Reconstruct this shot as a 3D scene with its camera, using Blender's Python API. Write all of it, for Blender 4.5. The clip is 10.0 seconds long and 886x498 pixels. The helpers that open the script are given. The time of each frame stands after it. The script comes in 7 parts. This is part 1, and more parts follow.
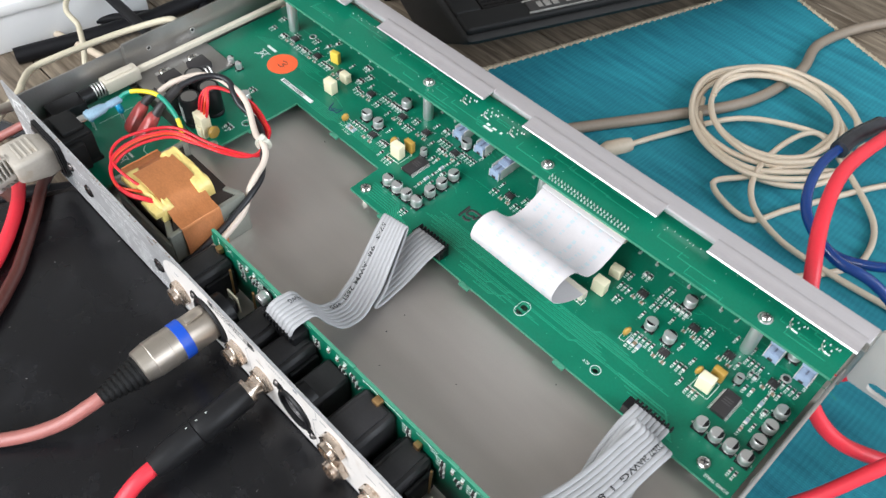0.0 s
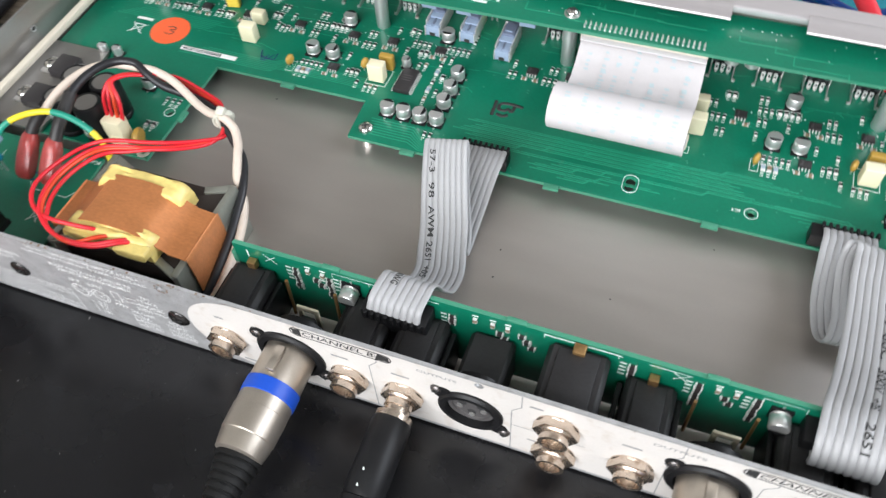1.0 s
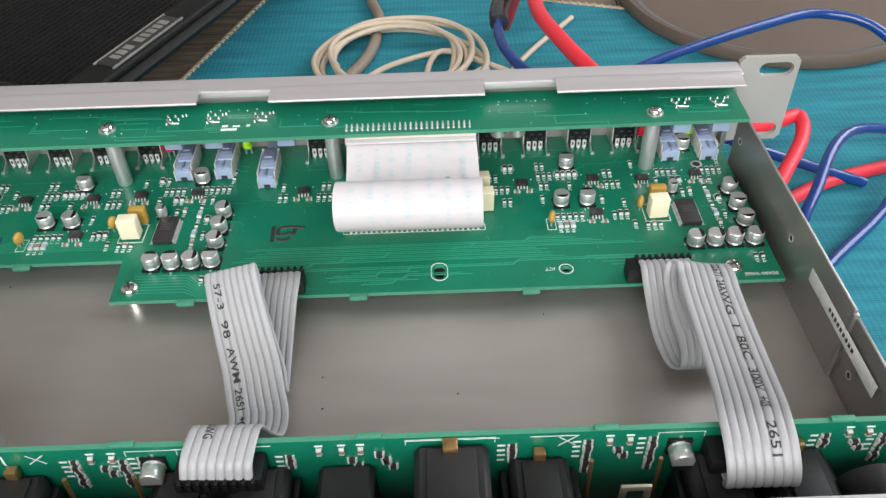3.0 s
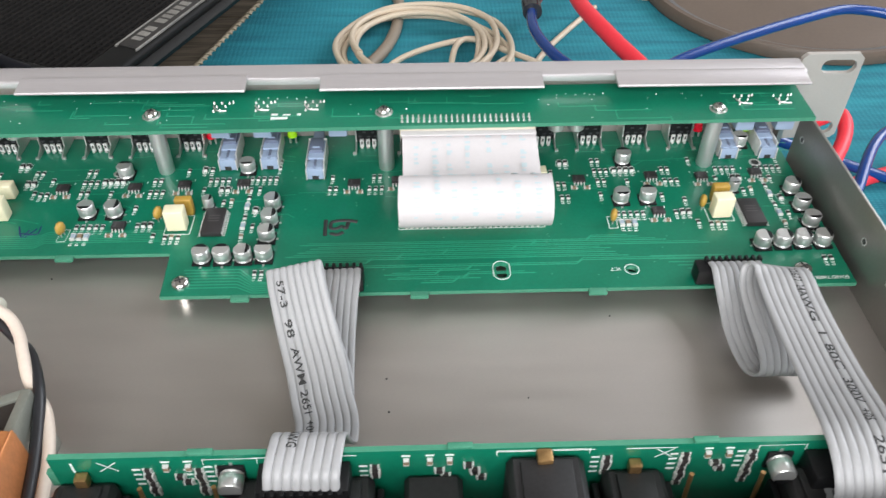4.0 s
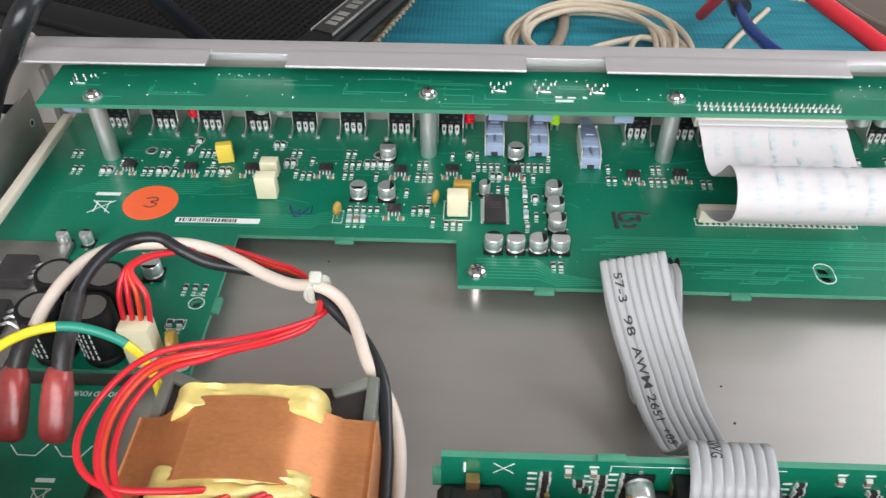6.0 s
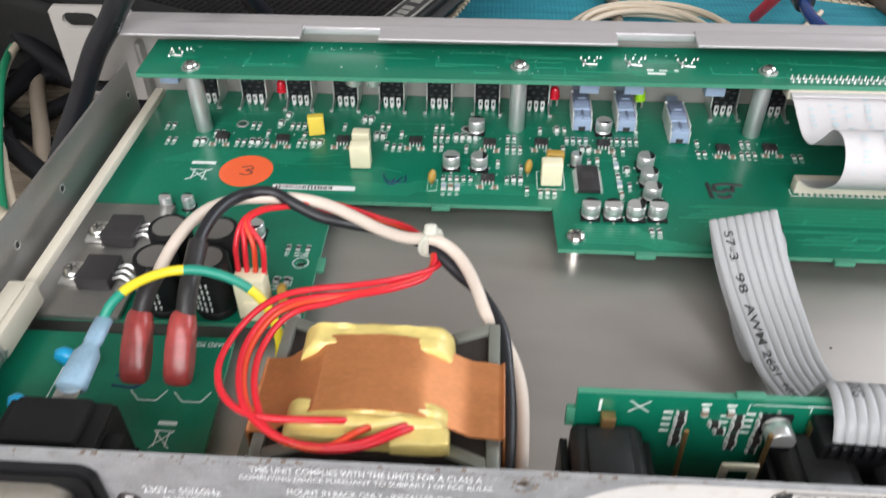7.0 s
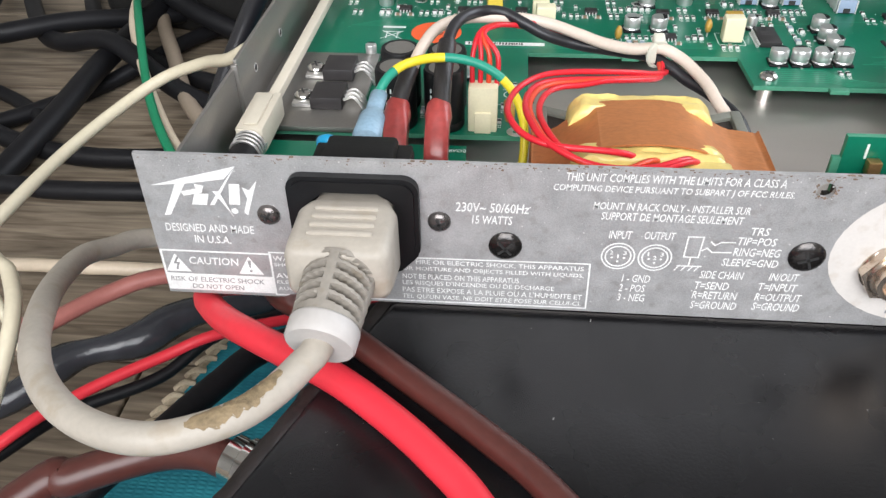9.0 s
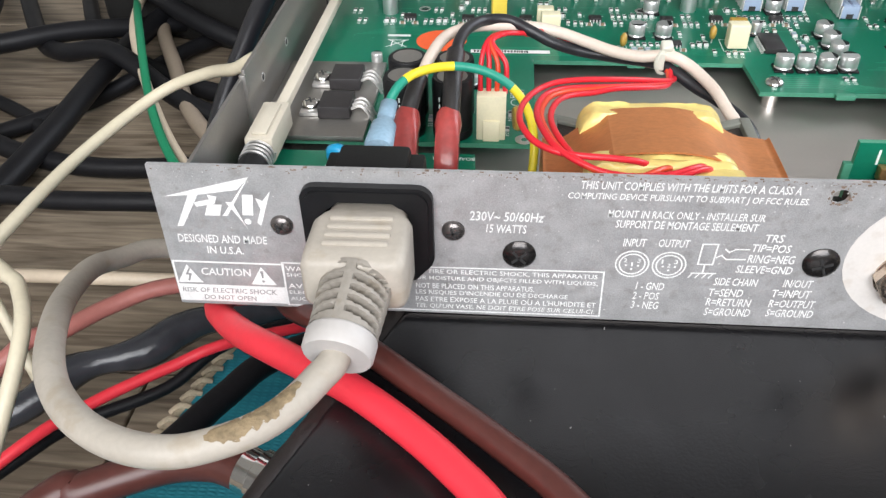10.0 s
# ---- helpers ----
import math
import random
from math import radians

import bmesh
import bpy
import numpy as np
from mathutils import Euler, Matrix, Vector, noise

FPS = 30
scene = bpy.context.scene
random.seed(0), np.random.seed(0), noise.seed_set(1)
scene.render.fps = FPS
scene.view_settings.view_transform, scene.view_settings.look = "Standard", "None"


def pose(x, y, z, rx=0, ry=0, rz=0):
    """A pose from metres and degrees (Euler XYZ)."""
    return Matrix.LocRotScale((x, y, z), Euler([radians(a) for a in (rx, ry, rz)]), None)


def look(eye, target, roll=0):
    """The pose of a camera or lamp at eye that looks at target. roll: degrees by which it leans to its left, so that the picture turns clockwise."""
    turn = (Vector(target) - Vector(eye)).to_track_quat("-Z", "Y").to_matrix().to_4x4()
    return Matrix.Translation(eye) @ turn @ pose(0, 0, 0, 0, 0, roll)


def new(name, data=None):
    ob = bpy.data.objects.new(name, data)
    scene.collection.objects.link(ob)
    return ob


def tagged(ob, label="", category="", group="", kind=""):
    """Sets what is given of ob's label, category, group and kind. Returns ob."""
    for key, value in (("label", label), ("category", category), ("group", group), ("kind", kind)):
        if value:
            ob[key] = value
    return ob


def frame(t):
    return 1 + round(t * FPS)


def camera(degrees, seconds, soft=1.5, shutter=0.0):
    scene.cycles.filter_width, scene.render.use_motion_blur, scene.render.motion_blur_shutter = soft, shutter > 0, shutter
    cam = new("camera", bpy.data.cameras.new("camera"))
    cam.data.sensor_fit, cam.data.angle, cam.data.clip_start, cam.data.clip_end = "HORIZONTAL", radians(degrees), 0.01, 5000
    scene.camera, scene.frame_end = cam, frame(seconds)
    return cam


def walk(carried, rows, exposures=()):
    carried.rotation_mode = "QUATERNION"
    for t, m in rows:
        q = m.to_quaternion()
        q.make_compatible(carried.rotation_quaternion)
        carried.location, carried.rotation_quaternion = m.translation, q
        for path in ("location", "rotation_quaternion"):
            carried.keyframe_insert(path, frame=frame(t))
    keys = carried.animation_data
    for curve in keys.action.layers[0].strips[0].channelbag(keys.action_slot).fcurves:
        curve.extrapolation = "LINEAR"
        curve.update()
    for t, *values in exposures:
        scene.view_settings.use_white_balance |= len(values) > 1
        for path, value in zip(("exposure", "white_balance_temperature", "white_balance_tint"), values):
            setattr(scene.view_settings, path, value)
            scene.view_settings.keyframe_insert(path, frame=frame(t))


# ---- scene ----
cam = camera(58.06, 10.0, soft=1.4, shutter=0.2)
EXPOSURES = [(0.0, 0.25, 6080, 8.5), (2.0, 0.12, 6320, 9.3), (2.7, 0.06, 6360, 9.5), (4.0, 0.18, 6320, 9.5), (4.6, 0.09, 6290, 9.5), (5.5, 0.03, 6250, 9.5), (7.0, 0.06, 6250, 10.0), (10.0, 0.16, 6250, 10.0)]
PATH = [
    (0, (0.41632, -0.07523, 0.33203), (0.28659, 0.06206, 0.09897), 3.00),
    (0.5, (0.37599, -0.07099, 0.28518), (0.25976, 0.07109, 0.04790), -0.46),
    (1, (0.30179, -0.09902, 0.25433), (0.23069, 0.06214, 0.01149), -4.56),
    (1.5, (0.28056, -0.08450, 0.21848), (0.24963, 0.09900, -0.01683), -5.11),
    (2, (0.28303, -0.10198, 0.22305), (0.26548, 0.11868, 0.02056), -5.16),
    (2.5, (0.28957, -0.10617, 0.21332), (0.27963, 0.11702, 0.01310), -4.64),
    (2.7, (0.29047, -0.10344, 0.21169), (0.28538, 0.12073, 0.01238), -3.43),
    (3.8, (0.27175, -0.08564, 0.21473), (0.28126, 0.13313, 0.00968), 0.57),
    (4, (0.26161, -0.08626, 0.20880), (0.26921, 0.13338, 0.00460), 0.26),
    (4.5, (0.24008, -0.07647, 0.19590), (0.24513, 0.14374, -0.00777), 0.43),
    (5, (0.21769, -0.07157, 0.18346), (0.21926, 0.14894, -0.01995), 0.55),
    (5.5, (0.19441, -0.06970, 0.18649), (0.19253, 0.15240, -0.01517), 0.54),
    (5.7, (0.18371, -0.07372, 0.18926), (0.17969, 0.14871, -0.01201), 0.40),
    (6.8, (0.15366, -0.07583, 0.18567), (0.13581, 0.14560, -0.01595), -1.05),
    (7, (0.14615, -0.08991, 0.17582), (0.13066, 0.13766, -0.01904), -0.56),
    (7.5, (0.12272, -0.11675, 0.15205), (0.10082, 0.11147, -0.04143), -1.39),
    (8, (0.11076, -0.12893, 0.14291), (0.08688, 0.10108, -0.04821), -1.40),
    (8.5, (0.09786, -0.14485, 0.13977), (0.07314, 0.08682, -0.04922), -1.33),
    (9, (0.08862, -0.14653, 0.13513), (0.06486, 0.08692, -0.05179), -1.17),
    (9.5, (0.08511, -0.14592, 0.13665), (0.06188, 0.08884, -0.04868), -1.21),
    (10, (0.08439, -0.14622, 0.13560), (0.06210, 0.08877, -0.04956), -1.37),
]
walk(cam, [(t, look(eye, target, roll)) for t, eye, target, roll in PATH], EXPOSURES)

# ---------------------------------------------------------------- light
world = bpy.data.worlds.new("world")
scene.world = world
world.use_nodes = True
wn = world.node_tree
sky = wn.nodes.new("ShaderNodeTexSky")
sky.sky_type = "NISHITA"
sky.sun_disc = False
sky.sun_elevation = radians(38)
sky.sun_rotation = radians(200)
wn.links.new(sky.outputs[0], wn.nodes["Background"].inputs[0])
wn.nodes["Background"].inputs[1].default_value = 0.12

FLOOR_Z = -105.0      # millimetres; the rack unit's underside is z = 0


def window_lamp(name, w, h, power, m, tint):
    d = bpy.data.lights.new(name, "AREA")
    d.shape, d.size, d.size_y, d.energy, d.color = "RECTANGLE", w, h, power, tint
    ob = new(name, d)
    ob.matrix_world = m
    return ob


# daylight through two unseen window openings; side one added to brighten base plate
window_lamp("daylight_rear", 2.2, 1.5, 70, look((0.15, -1.72, 1.25), (0.2, 0.0, 0.0)), (1.0, 0.98, 0.95))
window_lamp("daylight_side_fill", 1.75, 1.4, 39, look((2.12, 0.85, 1.22), (0.2, 0.1, 0.0)), (0.97, 0.98, 1.0))

# ---------------------------------------------------------------- materials
def nodes_of(m):
    m.use_nodes = True
    t = m.node_tree
    return t, t.nodes["Principled BSDF"], t.nodes.new("ShaderNodeTexCoord")


def material(name, colour, rough=0.5, metal=0.0, vary=0.12, grain=400.0, blotch=40.0, bump=0.05, coat=0.0, stain=None,
             stain_amount=0.0, spec=0.5, stretch=(1, 1, 1), trans=0.0, emit=0.0, per_object=0.0):
    """A surface with grain and blotches at two scales (per metre), bump and uneven gloss."""
    m = bpy.data.materials.new(name)
    t, b, tc = nodes_of(m)
    L = t.links.new
    mp = t.nodes.new("ShaderNodeMapping")
    mp.inputs["Scale"].default_value = stretch
    L(tc.outputs["Object"], mp.inputs[0])
    n1 = t.nodes.new("ShaderNodeTexNoise")
    n1.inputs["Scale"].default_value, n1.inputs["Detail"].default_value = grain, 5
    n2 = t.nodes.new("ShaderNodeTexNoise")
    n2.inputs["Scale"].default_value, n2.inputs["Detail"].default_value = blotch, 4
    L(mp.outputs[0], n1.inputs["Vector"])
    L(mp.outputs[0], n2.inputs["Vector"])
    mix = t.nodes.new("ShaderNodeMix")
    mix.data_type = "FLOAT"
    mix.inputs[0].default_value = 0.5
    L(n1.outputs[0], mix.inputs[2])
    L(n2.outputs[0], mix.inputs[3])
    ramp = t.nodes.new("ShaderNodeMapRange")
    ramp.inputs[1].default_value, ramp.inputs[2].default_value = 0.3, 0.7
    ramp.inputs[3].default_value, ramp.inputs[4].default_value = 1 - vary, 1 + vary
    L(mix.outputs[0], ramp.inputs[0])
    mul = t.nodes.new("ShaderNodeVectorMath")
    mul.operation = "SCALE"
    mul.inputs[0].default_value = colour
    L(ramp.outputs[0], mul.inputs[3])
    last = mul.outputs[0]
    if per_object:
        oi = t.nodes.new("ShaderNodeObjectInfo")
        r2 = t.nodes.new("ShaderNodeMapRange")
        r2.inputs[3].default_value, r2.inputs[4].default_value = 1 - per_object, 1 + per_object
        L(oi.outputs["Random"], r2.inputs[0])
        m2 = t.nodes.new("ShaderNodeVectorMath")
        m2.operation = "SCALE"
        L(last, m2.inputs[0])
        L(r2.outputs[0], m2.inputs[3])
        last = m2.outputs[0]
    if stain:
        n3 = t.nodes.new("ShaderNodeTexNoise")
        n3.inputs["Scale"].default_value, n3.inputs["Detail"].default_value = blotch * 2.3, 8
        L(tc.outputs["Object"], n3.inputs["Vector"])
        r3 = t.nodes.new("ShaderNodeMapRange")
        r3.inputs[1].default_value, r3.inputs[2].default_value = 0.56, 0.68
        r3.inputs[4].default_value = stain_amount
        L(n3.outputs[0], r3.inputs[0])
        mx = t.nodes.new("ShaderNodeMix")
        mx.data_type = "RGBA"
        L(r3.outputs[0], mx.inputs[0])
        L(last, mx.inputs[6])
        mx.inputs[7].default_value = (*stain, 1)
        last = mx.outputs[2]
    L(last, b.inputs["Base Color"])
    rr = t.nodes.new("ShaderNodeMapRange")
    rr.inputs[3].default_value, rr.inputs[4].default_value = max(0.02, rough - 0.08), min(1, rough + 0.08)
    L(n2.outputs[0], rr.inputs[0])
    L(rr.outputs[0], b.inputs["Roughness"])
    b.inputs["Metallic"].default_value = metal
    b.inputs["Specular IOR Level"].default_value = spec
    b.inputs["Coat Weight"].default_value = coat
    b.inputs["Coat Roughness"].default_value = 0.12
    b.inputs["Transmission Weight"].default_value = trans
    if emit:
        b.inputs["Emission Color"].default_value = (*colour, 1)
        b.inputs["Emission Strength"].default_value = emit
    if bump:
        bp = t.nodes.new("ShaderNodeBump")
        bp.inputs["Strength"].default_value, bp.inputs["Distance"].default_value = bump, 0.0006
        L(n1.outputs[0], bp.inputs["Height"])
        L(bp.outputs[0], b.inputs["Normal"])
    return m


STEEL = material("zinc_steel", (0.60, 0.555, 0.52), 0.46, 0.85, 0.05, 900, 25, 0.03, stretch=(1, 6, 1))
# darker copy of the steel: the side walls' shade put into the colour
STEEL_SHADED = material("zinc_steel_shaded", (0.36, 0.345, 0.325), 0.36, 0.8, 0.06, 900, 30, 0.03)
EAR_ALU = material("satin_aluminium", (0.50, 0.465, 0.43), 0.55, 0.45, 0.05, 1500, 30, 0.03)
ALU = material("brushed_aluminium", (0.80, 0.79, 0.79), 0.33, 0.8, 0.04, 1500, 30, 0.03, stretch=(0.05, 1, 1))
PANEL_GREY = material("grey_panel_paint", (0.42, 0.417, 0.42), 0.44, 0.3, 0.24, 3000, 160, 0.09, stain=(0.2, 0.175, 0.15), stain_amount=0.26)
PANEL_WHITE = material("white_panel_paint", (0.68, 0.645, 0.61), 0.5, 0.0, 0.05, 1200, 80, 0.03, stain=(0.5, 0.42, 0.34), stain_amount=0.35)
PRINT_WHITE = material("white_screen_print", (0.82, 0.82, 0.81), 0.6, 0, 0.14, 2500, 300, 0)
PRINT_GREY = material("grey_screen_print", (0.30, 0.30, 0.30), 0.6, 0, 0.05, 2500, 300, 0)
PRINT_BLACK = material("black_ink", (0.03, 0.03, 0.03), 0.6, 0, 0.1, 2500, 300, 0)
LIP_ALU = material("pale_aluminium_lip", (0.66, 0.62, 0.63), 0.36, 0.62, 0.05, 1500, 40, 0.04, stretch=(0.08, 1, 1))
SCREW_BLACK = material("glossy_black_screw", (0.075, 0.07, 0.068), 0.22, 0.85, 0.25, 1200, 200, 0.12)
RUST = material("rusty_cut_edge", (0.24, 0.175, 0.13), 0.8, 0.2, 0.4, 1500, 200, 0.3)
PCB = material("green_solder_mask", (0.006, 0.165, 0.093), 0.34, 0, 0.12, 700, 60, 0.03, coat=0.16)
PCB_LIGHT = material("green_copper_track", (0.03, 0.295, 0.17), 0.34, 0, 0.06, 700, 60, 0.02, coat=0.16)
PCB_EDGE = material("pale_green_board_edge", (0.06, 0.255, 0.16), 0.6, 0, 0.1, 900, 100, 0.1)
SILK = material("white_silkscreen", (0.74, 0.80, 0.76), 0.6, 0, 0.1, 3000, 300, 0)
SOLDER = material("tin_solder", (0.74, 0.73, 0.71), 0.38, 0.85, 0.15, 3000, 400, 0.1)
BRASS = material("tarnished_brass", (0.46, 0.28, 0.12), 0.35, 0.85, 0.2, 1500, 150, 0.1)
NICKEL = material("nickel_plate", (0.66, 0.56, 0.47), 0.26, 0.95, 0.08, 1500, 150, 0.04, stain=(0.25, 0.14, 0.06), stain_amount=0.5)
SATIN_NICKEL = material("satin_nickel", (0.47, 0.42, 0.36), 0.40, 0.85, 0.08, 2500, 200, 0.05)
SCREW_DARK = material("black_oxide_screw", (0.17, 0.155, 0.15), 0.28, 0.8, 0.2, 1500, 200, 0.1)
CAN = material("capacitor_can", (0.74, 0.74, 0.73), 0.30, 0.75, 0.05, 1500, 200, 0.02, per_object=0.06)
BLACK_PLASTIC = material("black_plastic", (0.010, 0.010, 0.011), 0.42, 0, 0.2, 1500, 150, 0.06, spec=0.3)
BLACK_MATTE = material("matte_black_plastic", (0.009, 0.009, 0.009), 0.6, 0, 0.2, 1500, 150, 0.1, spec=0.25)
CHIP = material("chip_epoxy", (0.030, 0.027, 0.028), 0.5, 0, 0.15, 2500, 300, 0.08)
CREAM = material("cream_capacitor", (0.80, 0.74, 0.52), 0.45, 0, 0.06, 1500, 150, 0.04, per_object=0.05)
YELLOW_CAP = material("yellow_capacitor", (0.80, 0.60, 0.08), 0.4, 0, 0.06, 1500, 150, 0.04)
TAN_CAP = material("ochre_capacitor", (0.44, 0.27, 0.05), 0.35, 0, 0.12, 1500, 150, 0.06)
BLUE_SWITCH = material("grey_blue_switch", (0.31, 0.39, 0.53), 0.45, 0, 0.06, 1500, 150, 0.04)
WHITE_PLASTIC = material("ivory_nylon", (0.63, 0.575, 0.47), 0.5, 0, 0.05, 1500, 120, 0.04)
FLEX_WHITE = material("white_flat_cable", (0.63, 0.60, 0.608), 0.5, 0, 0.03, 800, 80, 0.02)
FLEX_BLUE = material("pale_blue_print", (0.51, 0.60, 0.63), 0.5, 0, 0.06, 2500, 400, 0)
RIBBON = material("grey_ribbon_pvc", (0.37, 0.37, 0.378), 0.42, 0, 0.05, 900, 100, 0.03)
CORD_GREY = material("dirty_grey_rubber", (0.42, 0.38, 0.325), 0.5, 0, 0.09, 700, 60, 0.14, stain=(0.30, 0.23, 0.14), stain_amount=0.34)
DUST = material("grey_dust", (0.30, 0.29, 0.28), 0.8, 0, 0.3, 900, 100, 0)
CORD_CREAM = material("cream_cable", (0.62, 0.56, 0.42), 0.45, 0, 0.08, 500, 40, 0.05)
CORD_BEIGE = material("beige_cable", (0.60, 0.50, 0.38), 0.45, 0, 0.08, 500, 40, 0.05)
CORD_TAUPE = material("taupe_cable", (0.26, 0.21, 0.16), 0.5, 0, 0.1, 500, 40, 0.05)
CORD_RED = material("red_cable", (0.78, 0.035, 0.055), 0.42, 0, 0.06, 500, 40, 0.05)
CORD_WINE = material("dark_red_cable", (0.085, 0.026, 0.021), 0.35, 0, 0.2, 400, 30, 0.06)
CORD_ROSE = material("dusty_rose_cable", (0.37, 0.135, 0.115), 0.42, 0, 0.12, 400, 30, 0.06)
CORD_BLUE = material("blue_cable", (0.008, 0.046, 0.22), 0.24, 0, 0.1, 400, 40, 0.05, coat=0.4)
CORD_BLACK = material("black_cable", (0.008, 0.008, 0.0095), 0.5, 0, 0.25, 500, 40, 0.12, spec=0.22)
CORD_GLOSS = material("glossy_black_cable", (0.014, 0.014, 0.017), 0.3, 0, 0.2, 500, 40, 0.08, spec=0.6)
CORD_SHINY = material("wrinkled_grey_tape", (0.035, 0.037, 0.043), 0.22, 0, 0.35, 120, 40, 0.9)
CORD_GREEN = material("green_wire", (0.01, 0.20, 0.09), 0.45, 0, 0.1, 500, 40, 0.05)
WIRE_RED = material("red_wire", (0.64, 0.018, 0.03), 0.35, 0, 0.05, 900, 100, 0.02)
WIRE_WHITE = material("white_wire", (0.66, 0.56, 0.475), 0.45, 0, 0.06, 900, 100, 0.03)
WIRE_BLACK = material("black_wire", (0.016, 0.016, 0.019), 0.4, 0, 0.15, 900, 100, 0.04)
SLEEVE_RED = material("red_crimp_sleeve", (0.34, 0.05, 0.045), 0.34, 0, 0.34, 500, 110, 0.1, coat=0.25)
SLEEVE_BLUE = material("blue_crimp_sleeve", (0.24, 0.36, 0.46), 0.45, 0, 0.2, 900, 140, 0.08, coat=0.1)
BLUE_DISC = material("blue_ceramic", (0.02, 0.36, 0.66), 0.3, 0, 0.08, 900, 100, 0.03, coat=0.3)
COPPER = material("copper_band", (0.56, 0.222, 0.082), 0.46, 0.5, 0.16, 600, 90, 0.07, stretch=(1, 2, 1))
YELLOW_TAPE = material("yellow_tape", (0.76, 0.60, 0.20), 0.35, 0, 0.10, 500, 160, 0.25, coat=0.2)
CORE = material("painted_bracket", (0.30, 0.31, 0.27), 0.42, 0.5, 0.08, 900, 80, 0.05)
LAMINATION = material("dark_laminations", (0.05, 0.04, 0.035), 0.5, 0.4, 0.25, 1500, 100, 0.2, stretch=(1, 1, 8))
ORANGE = material("orange_sticker", (0.90, 0.14, 0.045), 0.5, 0, 0.04, 900, 80, 0)
VINYL = material("black_vinyl", (0.009, 0.009, 0.0102), 0.27, 0, 0.3, 1400, 35, 0.08, stain=(0.022, 0.022, 0.025), stain_amount=0.3, spec=0.42)
CABINET_BLACK = material("dull_black_covering", (0.015, 0.0145, 0.014), 0.62, 0, 0.3, 700, 60, 0.4, spec=0.3)
VINYL_ROUGH = material("worn_black_vinyl_edge", (0.018, 0.014, 0.013), 0.55, 0, 0.4, 500, 120, 0.6)
GRILLE = material("black_grille_cloth", (0.013, 0.012, 0.0115), 0.75, 0, 0.3, 900, 60, 0.3, spec=0.12)
CHROME = material("bright_plating", (0.75, 0.74, 0.72), 0.12, 1.0, 0.05, 900, 60, 0.02)
RIM_BROWN = material("brown_rim", (0.13, 0.095, 0.072), 0.5, 0, 0.1, 300, 30, 0.05)
DISH_GREY = material("grey_plastic", (0.115, 0.113, 0.115), 0.4, 0, 0.1, 300, 20, 0.04)
# tone of the unseen room shell, held down to weaken its bounce
PLASTER = material("white_wall_paint", (0.46, 0.45, 0.43), 0.8, 0, 0.03, 60, 3, 0.1)
TRIM = material("white_gloss_paint", (0.80, 0.80, 0.79), 0.4, 0, 0.03, 60, 5, 0.03)
LED_RED = material("red_led", (0.75, 0.01, 0.03), 0.2, 0, 0.05, 900, 100, 0, coat=0.5)
LED_GREEN = material("yellow_green_led", (0.45, 0.85, 0.02), 0.2, 0, 0.05, 900, 100, 0, coat=0.5)
BINDING = material("tan_binding", (0.50, 0.42, 0.30), 0.8, 0, 0.25, 900, 200, 0.4)


def wood_floor():
    m = bpy.data.materials.new("weathered_wood_boards")
    t, b, tc = nodes_of(m)
    L = t.links.new
    mp = t.nodes.new("ShaderNodeMapping")
    mp.inputs["Scale"].default_value = (2.2, 26, 1)
    n = t.nodes.new("ShaderNodeTexNoise")
    n.inputs["Scale"].default_value, n.inputs["Detail"].default_value = 9, 8
    n.inputs["Distortion"].default_value = 0.6
    oi = t.nodes.new("ShaderNodeObjectInfo")
    add = t.nodes.new("ShaderNodeVectorMath")
    L(tc.outputs["Object"], add.inputs[0])
    L(oi.outputs["Random"], add.inputs[1])
    L(add.outputs[0], mp.inputs[0])
    L(mp.outputs[0], n.inputs["Vector"])
    r = t.nodes.new("ShaderNodeValToRGB")
    r.color_ramp.elements[0].position, r.color_ramp.elements[0].color = 0.32, (0.095, 0.070, 0.048, 1)
    r.color_ramp.elements[1].position, r.color_ramp.elements[1].color = 0.68, (0.30, 0.245, 0.18, 1)
    L(n.outputs[0], r.inputs[0])
    L(r.outputs[0], b.inputs["Base Color"])
    b.inputs["Roughness"].default_value = 0.5
    bp = t.nodes.new("ShaderNodeBump")
    bp.inputs["Strength"].default_value, bp.inputs["Distance"].default_value = 0.25, 0.001
    L(n.outputs[0], bp.inputs["Height"])
    L(bp.outputs[0], b.inputs["Normal"])
    return m


